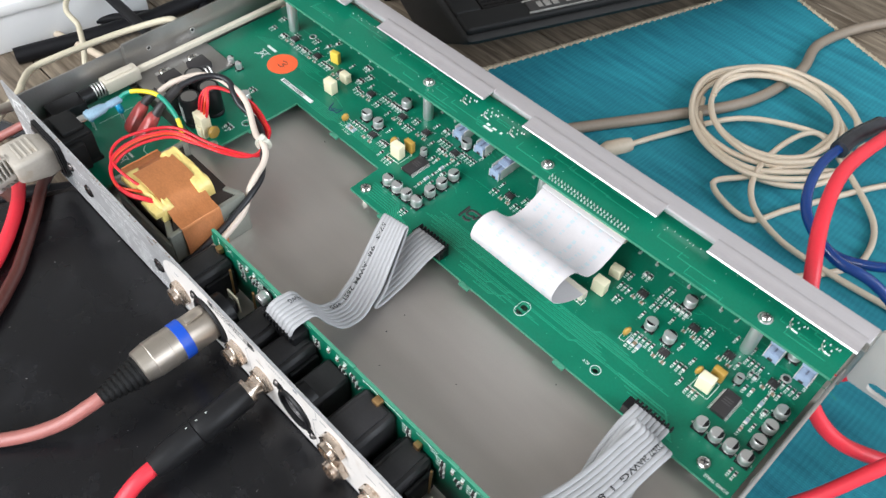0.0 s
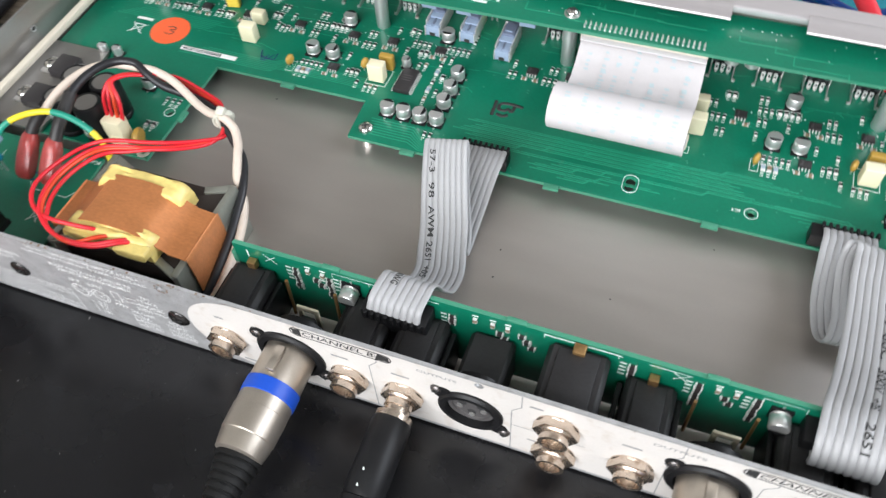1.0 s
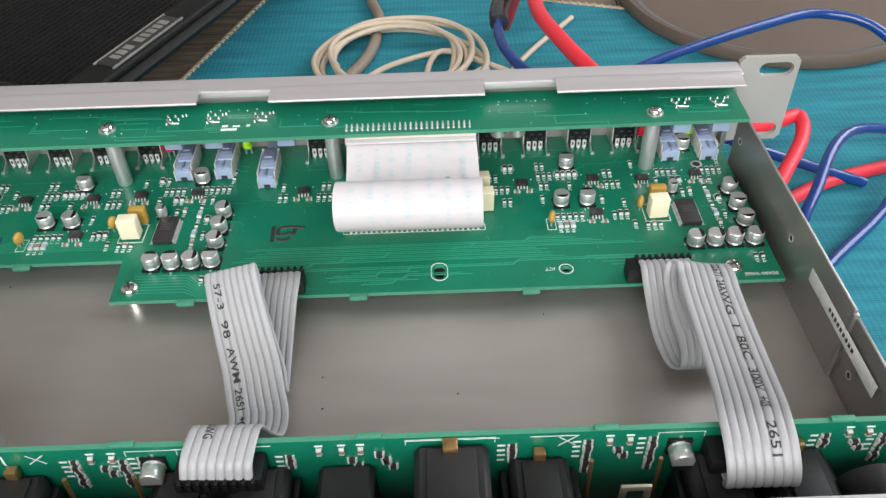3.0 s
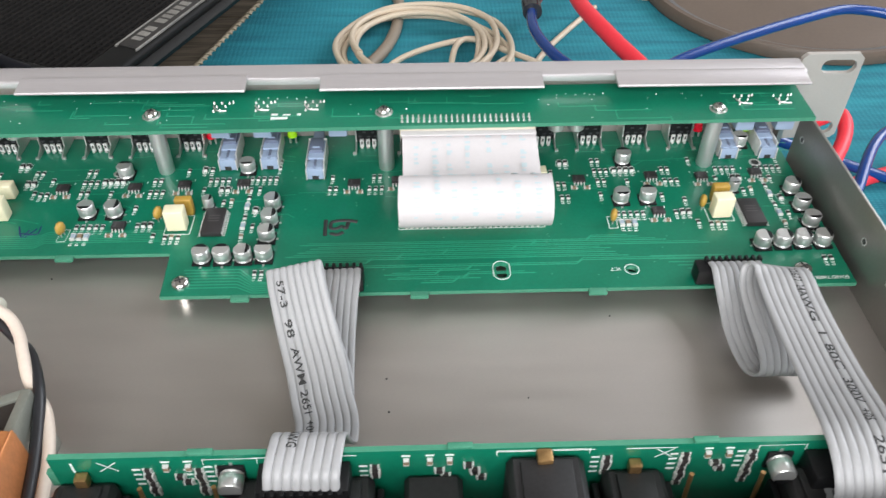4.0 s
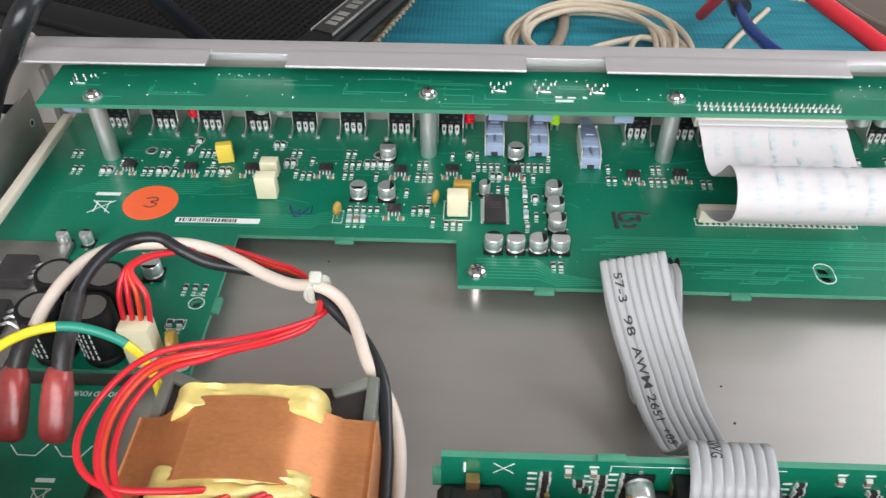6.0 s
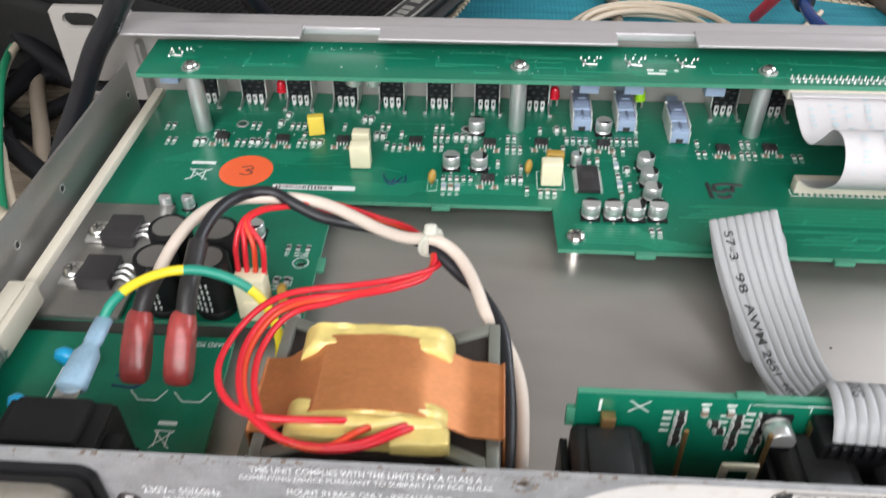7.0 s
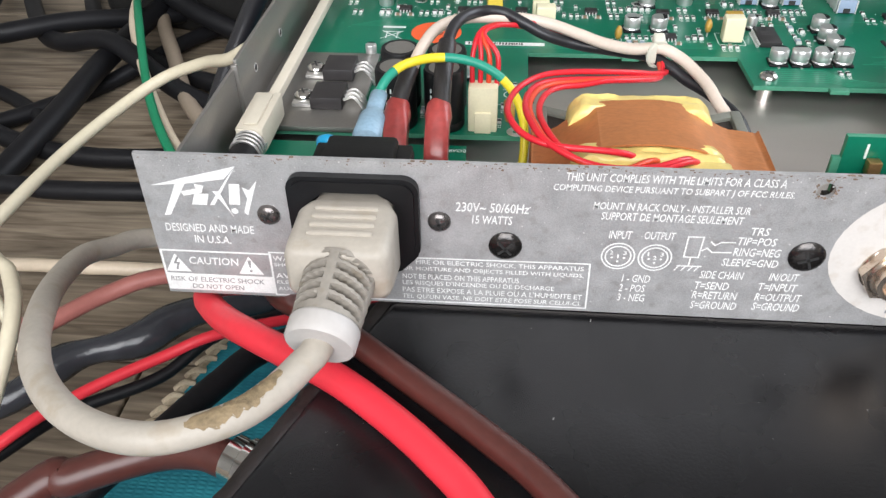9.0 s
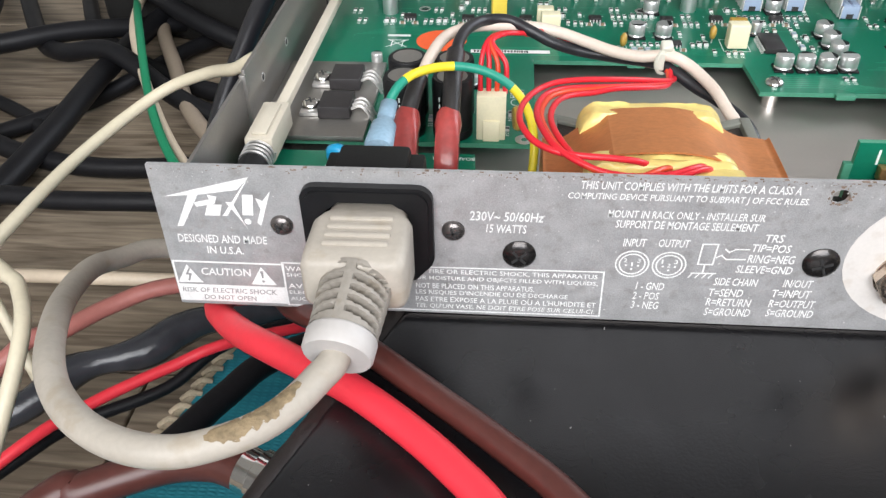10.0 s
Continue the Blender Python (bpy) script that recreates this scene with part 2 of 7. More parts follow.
def woven_mat():
    m = bpy.data.materials.new("teal_woven_mat")
    t, b, tc = nodes_of(m)
    L = t.links.new
    w1 = t.nodes.new("ShaderNodeTexWave")
    w1.bands_direction = "X"
    w1.inputs["Scale"].default_value, w1.inputs["Distortion"].default_value = 90, 1.5
    w2 = t.nodes.new("ShaderNodeTexWave")
    w2.bands_direction = "Y"
    w2.inputs["Scale"].default_value, w2.inputs["Distortion"].default_value = 190, 3.0
    n = t.nodes.new("ShaderNodeTexNoise")
    n.inputs["Scale"].default_value, n.inputs["Detail"].default_value = 28, 6
    mp = t.nodes.new("ShaderNodeMapping")
    mp.inputs["Scale"].default_value = (0.5, 4, 1)
    L(tc.outputs["Object"], mp.inputs[0])
    L(mp.outputs[0], n.inputs["Vector"])
    for w in (w1, w2):
        L(tc.outputs["Object"], w.inputs["Vector"])
    a = t.nodes.new("ShaderNodeMath")
    a.operation = "MULTIPLY"
    L(w1.outputs["Fac"], a.inputs[0])
    L(w2.outputs["Fac"], a.inputs[1])
    a2 = t.nodes.new("ShaderNodeMath")
    a2.operation = "MULTIPLY_ADD"
    a2.inputs[1].default_value = 0.14
    L(a.outputs[0], a2.inputs[0])
    L(n.outputs[0], a2.inputs[2])
    r = t.nodes.new("ShaderNodeValToRGB")
    r.color_ramp.elements[0].position, r.color_ramp.elements[0].color = 0.3, (0.008, 0.140, 0.195, 1)
    r.color_ramp.elements[1].position, r.color_ramp.elements[1].color = 0.95, (0.034, 0.330, 0.400, 1)
    L(a2.outputs[0], r.inputs[0])
    L(r.outputs[0], b.inputs["Base Color"])
    b.inputs["Roughness"].default_value = 0.85
    bp = t.nodes.new("ShaderNodeBump")
    bp.inputs["Strength"].default_value, bp.inputs["Distance"].default_value = 0.28, 0.001
    L(a.outputs[0], bp.inputs["Height"])
    L(bp.outputs[0], b.inputs["Normal"])
    return m


WOOD, MAT_TEAL = wood_floor(), woven_mat()

# ---------------------------------------------------------------- mesh tools (all in millimetres)
K = 0.001
BASE = {}


def thing(name, base, label, category, group="", kind=""):
    """An Empty at the thing's base; its parts are given in the place's own millimetres."""
    ob = new(name)
    ob.empty_display_size = 0.01
    ob.location = Vector(base) * K
    BASE[ob] = Vector(base)
    return tagged(ob, label, category, group, kind)


def mesh_of(name, bm, mats, smooth=None):
    me = bpy.data.meshes.new(name)
    for f in bm.faces:
        f.smooth = smooth is not None
    bm.to_mesh(me)
    bm.free()
    for m in mats if isinstance(mats, (list, tuple)) else [mats]:
        me.materials.append(m)
    if smooth is not None:
        me.set_sharp_from_angle(angle=radians(smooth))
    return me


def part(name, bm, mats, parent=None, label="", smooth=40, kind="", category="", at=None):
    """One mesh object under a thing or a part, given in the place's millimetres."""
    origin = Vector(at) if at is not None else (BASE[parent] if parent else Vector((0, 0, 0)))
    for v in bm.verts:
        v.co = (v.co - origin) * K
    ob = new(name, mesh_of(name, bm, mats, smooth))
    if parent:
        ob.parent = parent
        ob.location = (origin - BASE[parent]) * K
    else:
        ob.location = origin * K
    BASE[ob] = origin
    return tagged(ob, label, category, "", kind)


def place(name, me, parent, x, y, z, rz=0.0, rx=0.0, ry=0.0, label=""):
    """A piece that shares its mesh with its like (mesh in metres about its own base)."""
    ob = new(name, me)
    ob.parent = parent
    b = BASE[parent]
    ob.matrix_basis = pose((x - b.x) * K, (y - b.y) * K, (z - b.z) * K, rx, ry, rz)
    BASE[ob] = Vector((x, y, z))
    return tagged(ob, label)


def box(bm, x0, x1, y0, y1, z0, z1, bev=0.0, mi=0, rot=None, seg=2):
    m = Matrix.Translation(((x0 + x1) / 2, (y0 + y1) / 2, (z0 + z1) / 2)) @ Matrix.Diagonal((x1 - x0, y1 - y0, z1 - z0, 1))
    if rot is not None:
        c = Matrix.Translation(((x0 + x1) / 2, (y0 + y1) / 2, (z0 + z1) / 2))
        m = c @ rot.to_4x4() @ c.inverted() @ m
    vs = bmesh.ops.create_cube(bm, size=1, matrix=m)["verts"]
    fs = {f for v in vs for f in v.link_faces}
    for f in fs:
        f.material_index = mi
    if bev:
        es = list({e for v in vs for e in v.link_edges})
        r = bmesh.ops.bevel(bm, geom=es, offset=bev, segments=seg, affect="EDGES", profile=0.5)
        for f in r["faces"]:
            f.material_index = mi
    return bm


def cyl(bm, p, q, r0, r1=None, seg=20, mi=0, caps=True):
    p, q = Vector(p), Vector(q)
    r1 = r0 if r1 is None else r1
    d = q - p
    m = Matrix.Translation((p + q) / 2) @ d.to_track_quat("Z", "Y").to_matrix().to_4x4()
    vs = bmesh.ops.create_cone(bm, cap_ends=caps, segments=seg, radius1=r0, radius2=r1, depth=d.length, matrix=m)["verts"]
    for f in {f for v in vs for f in v.link_faces}:
        f.material_index = mi
    return bm


def lathe(bm, profile, p, axis, seg=28, mi=0, caps=True):
    """Turns (radius, distance along axis) pairs about the axis that starts at p."""
    p, a = Vector(p), Vector(axis).normalized()
    q = a.to_track_quat("Z", "Y")
    rings = []
    for r, h in profile:
        rings.append([bm.verts.new(p + q @ Vector((r * math.cos(2 * math.pi * k / seg), r * math.sin(2 * math.pi * k / seg), h))) for k in range(seg)])
    for a0, b0 in zip(rings, rings[1:]):
        for k in range(seg):
            f = bm.faces.new((a0[k], a0[(k + 1) % seg], b0[(k + 1) % seg], b0[k]))
            f.material_index = mi
    for ring, flip in ((rings[0], True), (rings[-1], False)):
        if caps and (ring[0].co - ring[seg // 2].co).length > 0.05:
            f = bm.faces.new(ring[::-1] if flip else ring)
            f.material_index = mi
    return bm


def smooth_path(pts, step=10):
    """Catmull-Rom through the points."""
    P = [Vector(p) for p in pts]
    P = [2 * P[0] - P[1], *P, 2 * P[-1] - P[-2]]
    out = []
    for a, b, c, d in zip(P, P[1:], P[2:], P[3:]):
        for k in range(step):
            t = k / step
            out.append(0.5 * (2 * b + (c - a) * t + (2 * a - 5 * b + 4 * c - d) * t * t + (3 * b - a - 3 * c + d) * t ** 3))
    out.append(P[-2])
    return out


def tube(bm, pts, r, seg=12, step=8, mi=0, wobble=0.0, raw=False):
    path = pts if raw else smooth_path(pts, step)
    path = [Vector(p) for p in path]
    up, rings = None, []
    for k, p in enumerate(path):
        d = (path[min(k + 1, len(path) - 1)] - path[max(k - 1, 0)]).normalized()
        if up is None:
            up = d.orthogonal().normalized()
        up = (up - d * up.dot(d)).normalized()
        s = d.cross(up)
        rr = r * (1 + wobble * noise.noise(p * 0.05))
        rings.append([bm.verts.new(p + rr * (math.cos(2 * math.pi * j / seg) * up + math.sin(2 * math.pi * j / seg) * s)) for j in range(seg)])
    for a, b in zip(rings, rings[1:]):
        for j in range(seg):
            f = bm.faces.new((a[j], a[(j + 1) % seg], b[(j + 1) % seg], b[j]))
            f.material_index = mi
    for ring in (rings[0][::-1], rings[-1]):
        bm.faces.new(ring).material_index = mi
    return bm


def prism(bm, outline, z0, z1, mi=0, holes=()):
    """A flat plate: an outline (x, y) from z0 to z1."""
    es = []
    for loop in (outline, *holes):
        vs = [bm.verts.new((x, y, z0)) for x, y in loop]
        es += [bm.edges.new((vs[k], vs[(k + 1) % len(vs)])) for k in range(len(vs))]
    fs = [g for g in bmesh.ops.triangle_fill(bm, use_beauty=True, use_dissolve=True, edges=es)["geom"] if isinstance(g, bmesh.types.BMFace)]
    r = bmesh.ops.extrude_face_region(bm, geom=fs)
    vs = [g for g in r["geom"] if isinstance(g, bmesh.types.BMVert)]
    for v in vs:
        v.co.z = z1
    bmesh.ops.recalc_face_normals(bm, faces=bm.faces)
    for f in bm.faces:
        f.material_index = mi
    return bm


def ring_points(x, y, r, n=20, ry=None):
    ry = r if ry is None else ry
    return [(x + r * math.cos(2 * math.pi * k / n), y + ry * math.sin(2 * math.pi * k / n)) for k in range(n)]


def B():
    return bmesh.new()


def cable(name, pts, r, mat, label, category="cable", seg=12, group="", wobble=0.0):
    ob = part(name, tube(B(), pts, r, seg, wobble=wobble), mat, None, label, 60, "", category, at=pts[0])
    if group:
        ob["group"] = group
    return ob

# ---------------------------------------------------------------- the room
def room():
    f = part("floor", box(B(), -1700, 2100, -1700, 2300, FLOOR_Z - 60, FLOOR_Z - 12), PLASTER, None, "grey-brown weathered wooden floor boards", 40, "structure", "floor", at=(0, 0, FLOOR_Z))
    w = 118.0
    mes = {}
    k = 0
    y = -1700.0
    while y < 2300:
        x = -1700.0 - (k * 437) % 900
        while x < 2100:
            x1 = min(x + 1180, 2100)
            x0 = max(x, -1700)
            if x1 - x0 > 20:
                n = round(x1 - x0)
                if n not in mes:
                    mes[n] = mesh_of("floor_board", box_m(n - 1.2, w - 1.2, 12, 0.8), WOOD)
                place("floor_board", mes[n], f, (x0 + x1) / 2, y + w / 2, FLOOR_Z - 12)
            x += 1180
        y += w
        k += 1
    z1, z0 = FLOOR_Z + 2400, FLOOR_Z - 60

    # walls and ceiling are out of view, added to bounce the daylight
    def wall(name, bm):
        return part(name, bm, PLASTER, None, "plain plastered wall, unseen, added to bounce daylight", 40, "structure", "wall")

    def holed(name, a0, a1, o0, o1, s0, s1, at, axis, thick):
        bm = B()
        for lo, hi, b0, b1 in ((a0, o0, z0, z1), (o1, a1, z0, z1), (o0, o1, z0, s0), (o0, o1, s1, z1)):
            if axis == "x":
                box(bm, lo, hi, at, at + thick, b0, b1)
            else:
                box(bm, at, at + thick, lo, hi, b0, b1)
        return wall(name, bm)
    holed("wall_south", -1820, 2220, -1000, 1300, 400, 2000, -1820, "x", 120)
    # opening out of view, cut only for the side fill lamp
    holed("wall_east", -1700, 2300, 0, 1850, 450, 1950, 2100, "y", 120)
    wall("wall_west", box(B(), -1820, -1700, -1700, 2300, z0, z1))
    wall("wall_north", box(B(), -1820, 2220, 2300, 2420, z0, z1))
    part("ceiling", box(B(), -1820, 2220, -1820, 2420, z1, z1 + 80), PLASTER, None, "plain ceiling, unseen, added to bounce daylight", 40, "structure", "ceiling")


def box_m(sx, sy, sz, bev=0.0):
    """A box in metres from millimetres, standing on its base's middle."""
    bm = box(B(), -sx / 2, sx / 2, -sy / 2, sy / 2, 0, sz, bev)
    for v in bm.verts:
        v.co *= K
    return bm


def metres(bm):
    for v in bm.verts:
        v.co *= K
    return bm


room()

# white sill board low by the wall, seen past the unit's corner
sill = part("baseboard", box(box(B(), -800, -600, 210, 235, FLOOR_Z, FLOOR_Z + 36, 1.5), -800, -600, 205, 240, FLOOR_Z + 36, FLOOR_Z + 46, 2,
            ), TRIM, None, "white painted low board standing on the floor", 40, "structure", "baseboard", at=(-700, 222, FLOOR_Z))
sill.rotation_euler = (0, 0, radians(77))
sill.location = (-0.240, 0.085, FLOOR_Z * K)


def floor_mat():
    ang = math.atan2(0.32, 1.0)
    ux, uy = Vector((math.cos(ang), -math.sin(ang))), Vector((math.sin(ang), math.cos(ang)))
    o = Vector((-40, 42))
    c = [o - uy * 300, o - uy * 300 + ux * 660, o + uy * 645 + ux * 660, o + uy * 645]
    t = thing("floor_mat", (*o, FLOOR_Z), "teal woven rug with a tan bound edge lying on the floor", "rug")
    bm = B()
    n = 24
    grid = []
    for i in range(n + 1):
        row = []
        for j in range(n + 1):
            p = c[0] + (c[1] - c[0]) * (i / n) + (c[3] - c[0]) * (j / n)
            row.append(bm.verts.new((p.x, p.y, FLOOR_Z + 3.0 + 0.5 * noise.noise(Vector((p.x, p.y, 0)) * 0.02))))
        grid.append(row)
    for i in range(n):
        for j in range(n):
            bm.faces.new((grid[i][j], grid[i + 1][j], grid[i + 1][j + 1], grid[i][j + 1]))
    r = bmesh.ops.extrude_face_region(bm, geom=list(bm.faces))
    for g in r["geom"]:
        if isinstance(g, bmesh.types.BMVert):
            g.co.z = FLOOR_Z
    bmesh.ops.recalc_face_normals(bm, faces=bm.faces)
    part("weave", bm, MAT_TEAL, t, "", 60)
    for a, b, thick in ((c[0], c[0].lerp(c[3], 0.42), 1.3), (c[0].lerp(c[3], 0.42), c[3], 0.9), (c[3], c[2], 0.8)):
        d = b - a
        steps = int(d.length / 7)
        bm = B()
        tube(bm, [(a.x, a.y, FLOOR_Z + 2.2), (b.x, b.y, FLOOR_Z + 2.2)], 2.0, 8)
        side = Vector((-d.y, d.x)).normalized()
        for k in range(steps):
            p = a + d * ((k + 0.5) / steps)
            s = p - side * 3 + d.normalized() * 2
            e = p + side * 4 - d.normalized() * 2
            tube(bm, [(s.x, s.y, FLOOR_Z + 3.2), (p.x, p.y, FLOOR_Z + 4.6), (e.x, e.y, FLOOR_Z + 1.2)], thick, 6, 3)
        part("stitched_edge", bm, BINDING, t, "tan overstitched edge", 60)


floor_mat()


def black_case():
    """The black cabinet on which the unit lies, turned against it."""
    d = Vector((0.375, 0.927))
    s = Vector((0.927, -0.375))
    bl = Vector((118, 147))
    t = thing("black_case", (*(bl + s * 150 - d * 230), FLOOR_Z), "low black vinyl-covered cabinet lying on the floor", "cabinet")
    rot = Matrix.Rotation(math.atan2(-0.375, 0.927), 3, "Z")
    mid = bl + s * 152 - d * 230

    def slab(x0, x1, y0, y1, z0, z1, bev):
        bm = box(B(), x0, x1, y0, y1, z0, z1, bev, seg=3)
        for v in bm.verts:
            q = rot @ v.co
            v.co = q + Vector((mid.x, mid.y, 0))
        return bm
    part("body", slab(-152, 152, -230, 230, FLOOR_Z + 8, -1.2, 2.5), VINYL, t, "smooth scuffed black vinyl")
    for sx in (-152.6, 152.6):
        a, b = mid + s * sx - d * 228, mid + s * sx + d * 228
        bm = B()
        path = [Vector((a.x + (b.x - a.x) * k / 150, a.y + (b.y - a.y) * k / 150, -4.4 + 0.5 * noise.noise(Vector((k * 0.9, sx, 0))))) for k in range(151)]
        tube(bm, path, 3.0, 10, raw=True)
        for v in bm.verts:
            v.co += noise.noise_vector(v.co * 0.45) * 0.55
        part("edge_strip", bm, VINYL_ROUGH, t, "cracked rough vinyl edge", 60)
    rr = random.Random(8)
    bm = B()
    for k in range(520):
        q = mid + s * rr.uniform(-148, 148) + d * rr.uniform(-225, 130)
        r = 0.09 + 0.24 * rr.random() ** 4
        a = rr.uniform(0, 3)
        w = r * rr.uniform(0.4, 2.2)
        u = Vector((math.cos(a), math.sin(a), 0))
        n = Vector((-u.y, u.x, 0)) * r * 0.5
        c = Vector((q.x, q.y, -1.16 + 0.0002 * k))
        bm.faces.new([bm.verts.new(p) for p in (c - u * w - n, c + u * w - n, c + u * w + n * 0.6, c - u * w * 0.7 + n)])
    part("dust", bm, DUST, t, "scattered pale dust flecks", 30, "stuff")
    for sx in (-130, 130):
        for sy in (-205, 205):
            part("rubber_foot", slab(sx - 14, sx + 14, sy - 14, sy + 14, FLOOR_Z, FLOOR_Z + 8, 2), BLACK_MATTE, t)
    bm = B()
    lathe(bm, [(6, -4), (6, 0), (7.2, 0.6), (7.2, 4.6), (6.2, 5.2), (6.2, 9), (4.8, 9.8)], (29.5, -29.5, -33), (-s.x, -s.y, 0.1), 24)
    part("socket_nut", bm, CHROME, t, "bright plated threaded socket collar")


black_case()


# ---------------------------------------------------------------- the opened rack unit
CH_L, CH_R, DEEP = 3.0, 419.5, 204.5


def text_mesh(body, x0, x1, z0, z1, shear=0.0):
    """Built-in lettering fitted to a width and height, flat in x-z, as raw vertices in millimetres."""
    cu = bpy.data.curves.new("lettering", "FONT")
    cu.body, cu.shear, cu.fill_mode = body, shear, "FRONT"
    cu.resolution_u = 2
    cu.offset = 0.012
    ob = bpy.data.objects.new("lettering", cu)
    scene.collection.objects.link(ob)
    dg = bpy.context.evaluated_depsgraph_get()
    me = bpy.data.meshes.new_from_object(ob.evaluated_get(dg))
    bpy.data.objects.remove(ob)
    bm = B()
    bm.from_mesh(me)
    bpy.data.meshes.remove(me)
    xs = [v.co.x for v in bm.verts]
    ys = [v.co.y for v in bm.verts]
    ax, bx, ay, by = min(xs), max(xs), min(ys), max(ys)
    for v in bm.verts:
        v.co = Vector((x0 + (v.co.x - ax) / (bx - ax) * (x1 - x0), z0 + (v.co.y - ay) / (by - ay) * (z1 - z0), 0))
    return bm


def on_rear(bm, y):
    """Turns flat x-y shapes upright into the rear panel's plane."""
    for v in bm.verts:
        v.co = Vector((v.co.x, y + v.co.z, v.co.y))
    bmesh.ops.recalc_face_normals(bm, faces=bm.faces)
    for f in bm.faces:
        if f.normal.y > 0:
            f.normal_flip()
    return bm


def flat(bm, pts, mi=0):
    d = -0.0015 * len(bm.faces)
    f = bm.faces.new([bm.verts.new((x, z, d)) for x, z in pts])
    f.material_index = mi
    return bm


def stroke(bm, pts, w, closed=False):
    pts = [Vector(p) for p in pts]
    n = len(pts)
    for k in range(n if closed else n - 1):
        a, b = pts[k], pts[(k + 1) % n]
        d = (b - a).normalized() * (w / 2)
        s = Vector((-d.y, d.x))
        flat(bm, [a - d + s, a - d - s, b + d - s, b + d + s])
    return bm


rack = thing("rack_unit_chassis", (210, 100, 0), "opened grey metal rack unit lying on a black cabinet", "rack unit")


def chassis():
    bm = box(B(), CH_L, CH_R, 1.2, DEEP, -1.0, 0.0)
    base = part("base_plate", bm, STEEL, rack, "dull grey zinc-plated base plate")
    for x, y, r in ((249, 76.5, 0.35), (250, 63.4, 0.4), (294.5, 67.5, 0.3), (327, 102, 0.3), (124.8, 126, 0.35), (262, 48, 0.3)):
        part("dirt_speck", lathe(B(), [(r, 0), (r * 0.8, 0.25), (0.01, 0.3)], (x, y, 0), (0, 0, 1), 7), PRINT_BLACK, base)
    # side walls: rear wing and a front wing set 1 mm inward, with a folded edge
    for side in (0, 1):
        x = CH_L if side == 0 else CH_R
        i = 1 if side == 0 else -1
        lo, hi = sorted((x, x + i * 1.2))
        bm = box(B(), lo, hi, 1.4, 70, 0, 28.5, 0.3)
        lo, hi = sorted((x + i * 1.0, x + i * 2.2))
        box(bm, lo, hi, 70, 185, 0, 31, 0.3)
        lo, hi = sorted((x + i * 0.2, x + i * 2.4))
        box(bm, lo, hi, 69, 71, 0.2, 29.6, 0.5)
        lo, hi = sorted((x - i * 0.8, x + i * 1.6))
        box(bm, lo, hi, 199.5, DEEP - 0.1, 1, 31, 0.4)
        w = part("side_wall", bm, STEEL_SHADED, rack, "bare grey steel side wall with small holes")
        if side:
            st = part("wall_sticker", box(B(), x - 2.42, x - 2.24, 47, 98, 17.2, 22.6, 0.05), PRINT_WHITE, w, "narrow white serial sticker with plain bars")
            bm = B()
            for k in range(9):
                box(bm, x - 2.46, x - 2.43, 80 - k * 2.2, 81.4 - k * 2.2, 19.2, 20.8)
            part("sticker_bars", bm, PRINT_BLACK, w, "", 30)
        for y, z in ((60, 12), (86, 21), (117, 19.5), (178, 20)):
            xx = x + i * 2.25
            part("hole", cyl(B(), (xx - 0.05, y, z), (xx + 0.05, y, z), 1.1, seg=12), PRINT_BLACK, w)
            part("hole_lip", lathe(B(), [(1.1, 0), (1.5, 0.15), (1.6, 0)], (xx, y, z), (i, 0, 0), 12, caps=False), ALU, w)
    # front plate with rack ears and slots
    def ear(x0, x1):
        o = [(x0 + 2, 2.5), (x1 - 2, 2.5), (x1, 4.5), (x1, 42), (x1 - 2, 44), (x0 + 2, 44), (x0, 42), (x0, 4.5)]
        hs = []
        for cz in (8.0, 38.2):
            cx = (x0 + x1) / 2 + (-4.6 if x0 < 0 else 3.4)
            hs.append([(cx + sx * 4.2 + 3.2 * math.cos(a), cz + 3.2 * math.sin(a)) for sx, a0 in ((1, -90), (-1, 90)) for a in [radians(a0 + 30 * k) for k in range(7)]])
        bm = prism(B(), o, 0, 2.2, 0, hs)
        for v in bm.verts:
            v.co = Vector((v.co.x, DEEP + v.co.z, v.co.y))
        bmesh.ops.recalc_face_normals(bm, faces=bm.faces)
        return bm
    part("rack_ear", ear(-31.5, CH_L - 1), EAR_ALU, rack, "pale aluminium rack ear with two slots")
    part("rack_ear", ear(CH_R + 1, 446.5), EAR_ALU, rack, "pale aluminium rack ear with two slots")
    part("front_plate", box(B(), CH_L - 1, CH_R + 1, DEEP, DEEP + 2.2, 1, 41.0, 0.5), EAR_ALU, rack, "bare aluminium front plate seen from behind")
    bm = box(B(), CH_L - 3, CH_R, 195.6, DEEP + 1.6, 41.0, 41.7, 0.3)
    for x0, x1 in ((73.5, 104), (192.6, 222.6), (310.6, 340.8)):
        box(bm, x0, x1, 195.2, 196.0, 38.7, 41.4, 0.2)
    part("top_lip", bm, LIP_ALU, rack, "bright folded aluminium lip")
    for x0, x1 in ((CH_L - 3, 73.8), (103.8, 192.9), (222.3, 310.9), (340.5, CH_R - 1.5)):
        prof = [(197.6, 41.8), (196.8, 42.5), (195.4, 42.7), (194.2, 42.3), (188.6, 41.3), (187.4, 41.4), (186.9, 40.9), (187.3, 40.3), (188.8, 40.2), (194.6, 41.2), (197.6, 41.1)]
        bm = B()
        ends = [[bm.verts.new((x, y, z)) for y, z in prof] for x in (x0, x1)]
        n = len(prof)
        for k in range(n):
            bm.faces.new((ends[0][k], ends[0][(k + 1) % n], ends[1][(k + 1) % n], ends[1][k]))
        bm.faces.new(ends[0])
        bm.faces.new(ends[1][::-1])
        bmesh.ops.recalc_face_normals(bm, faces=bm.faces)
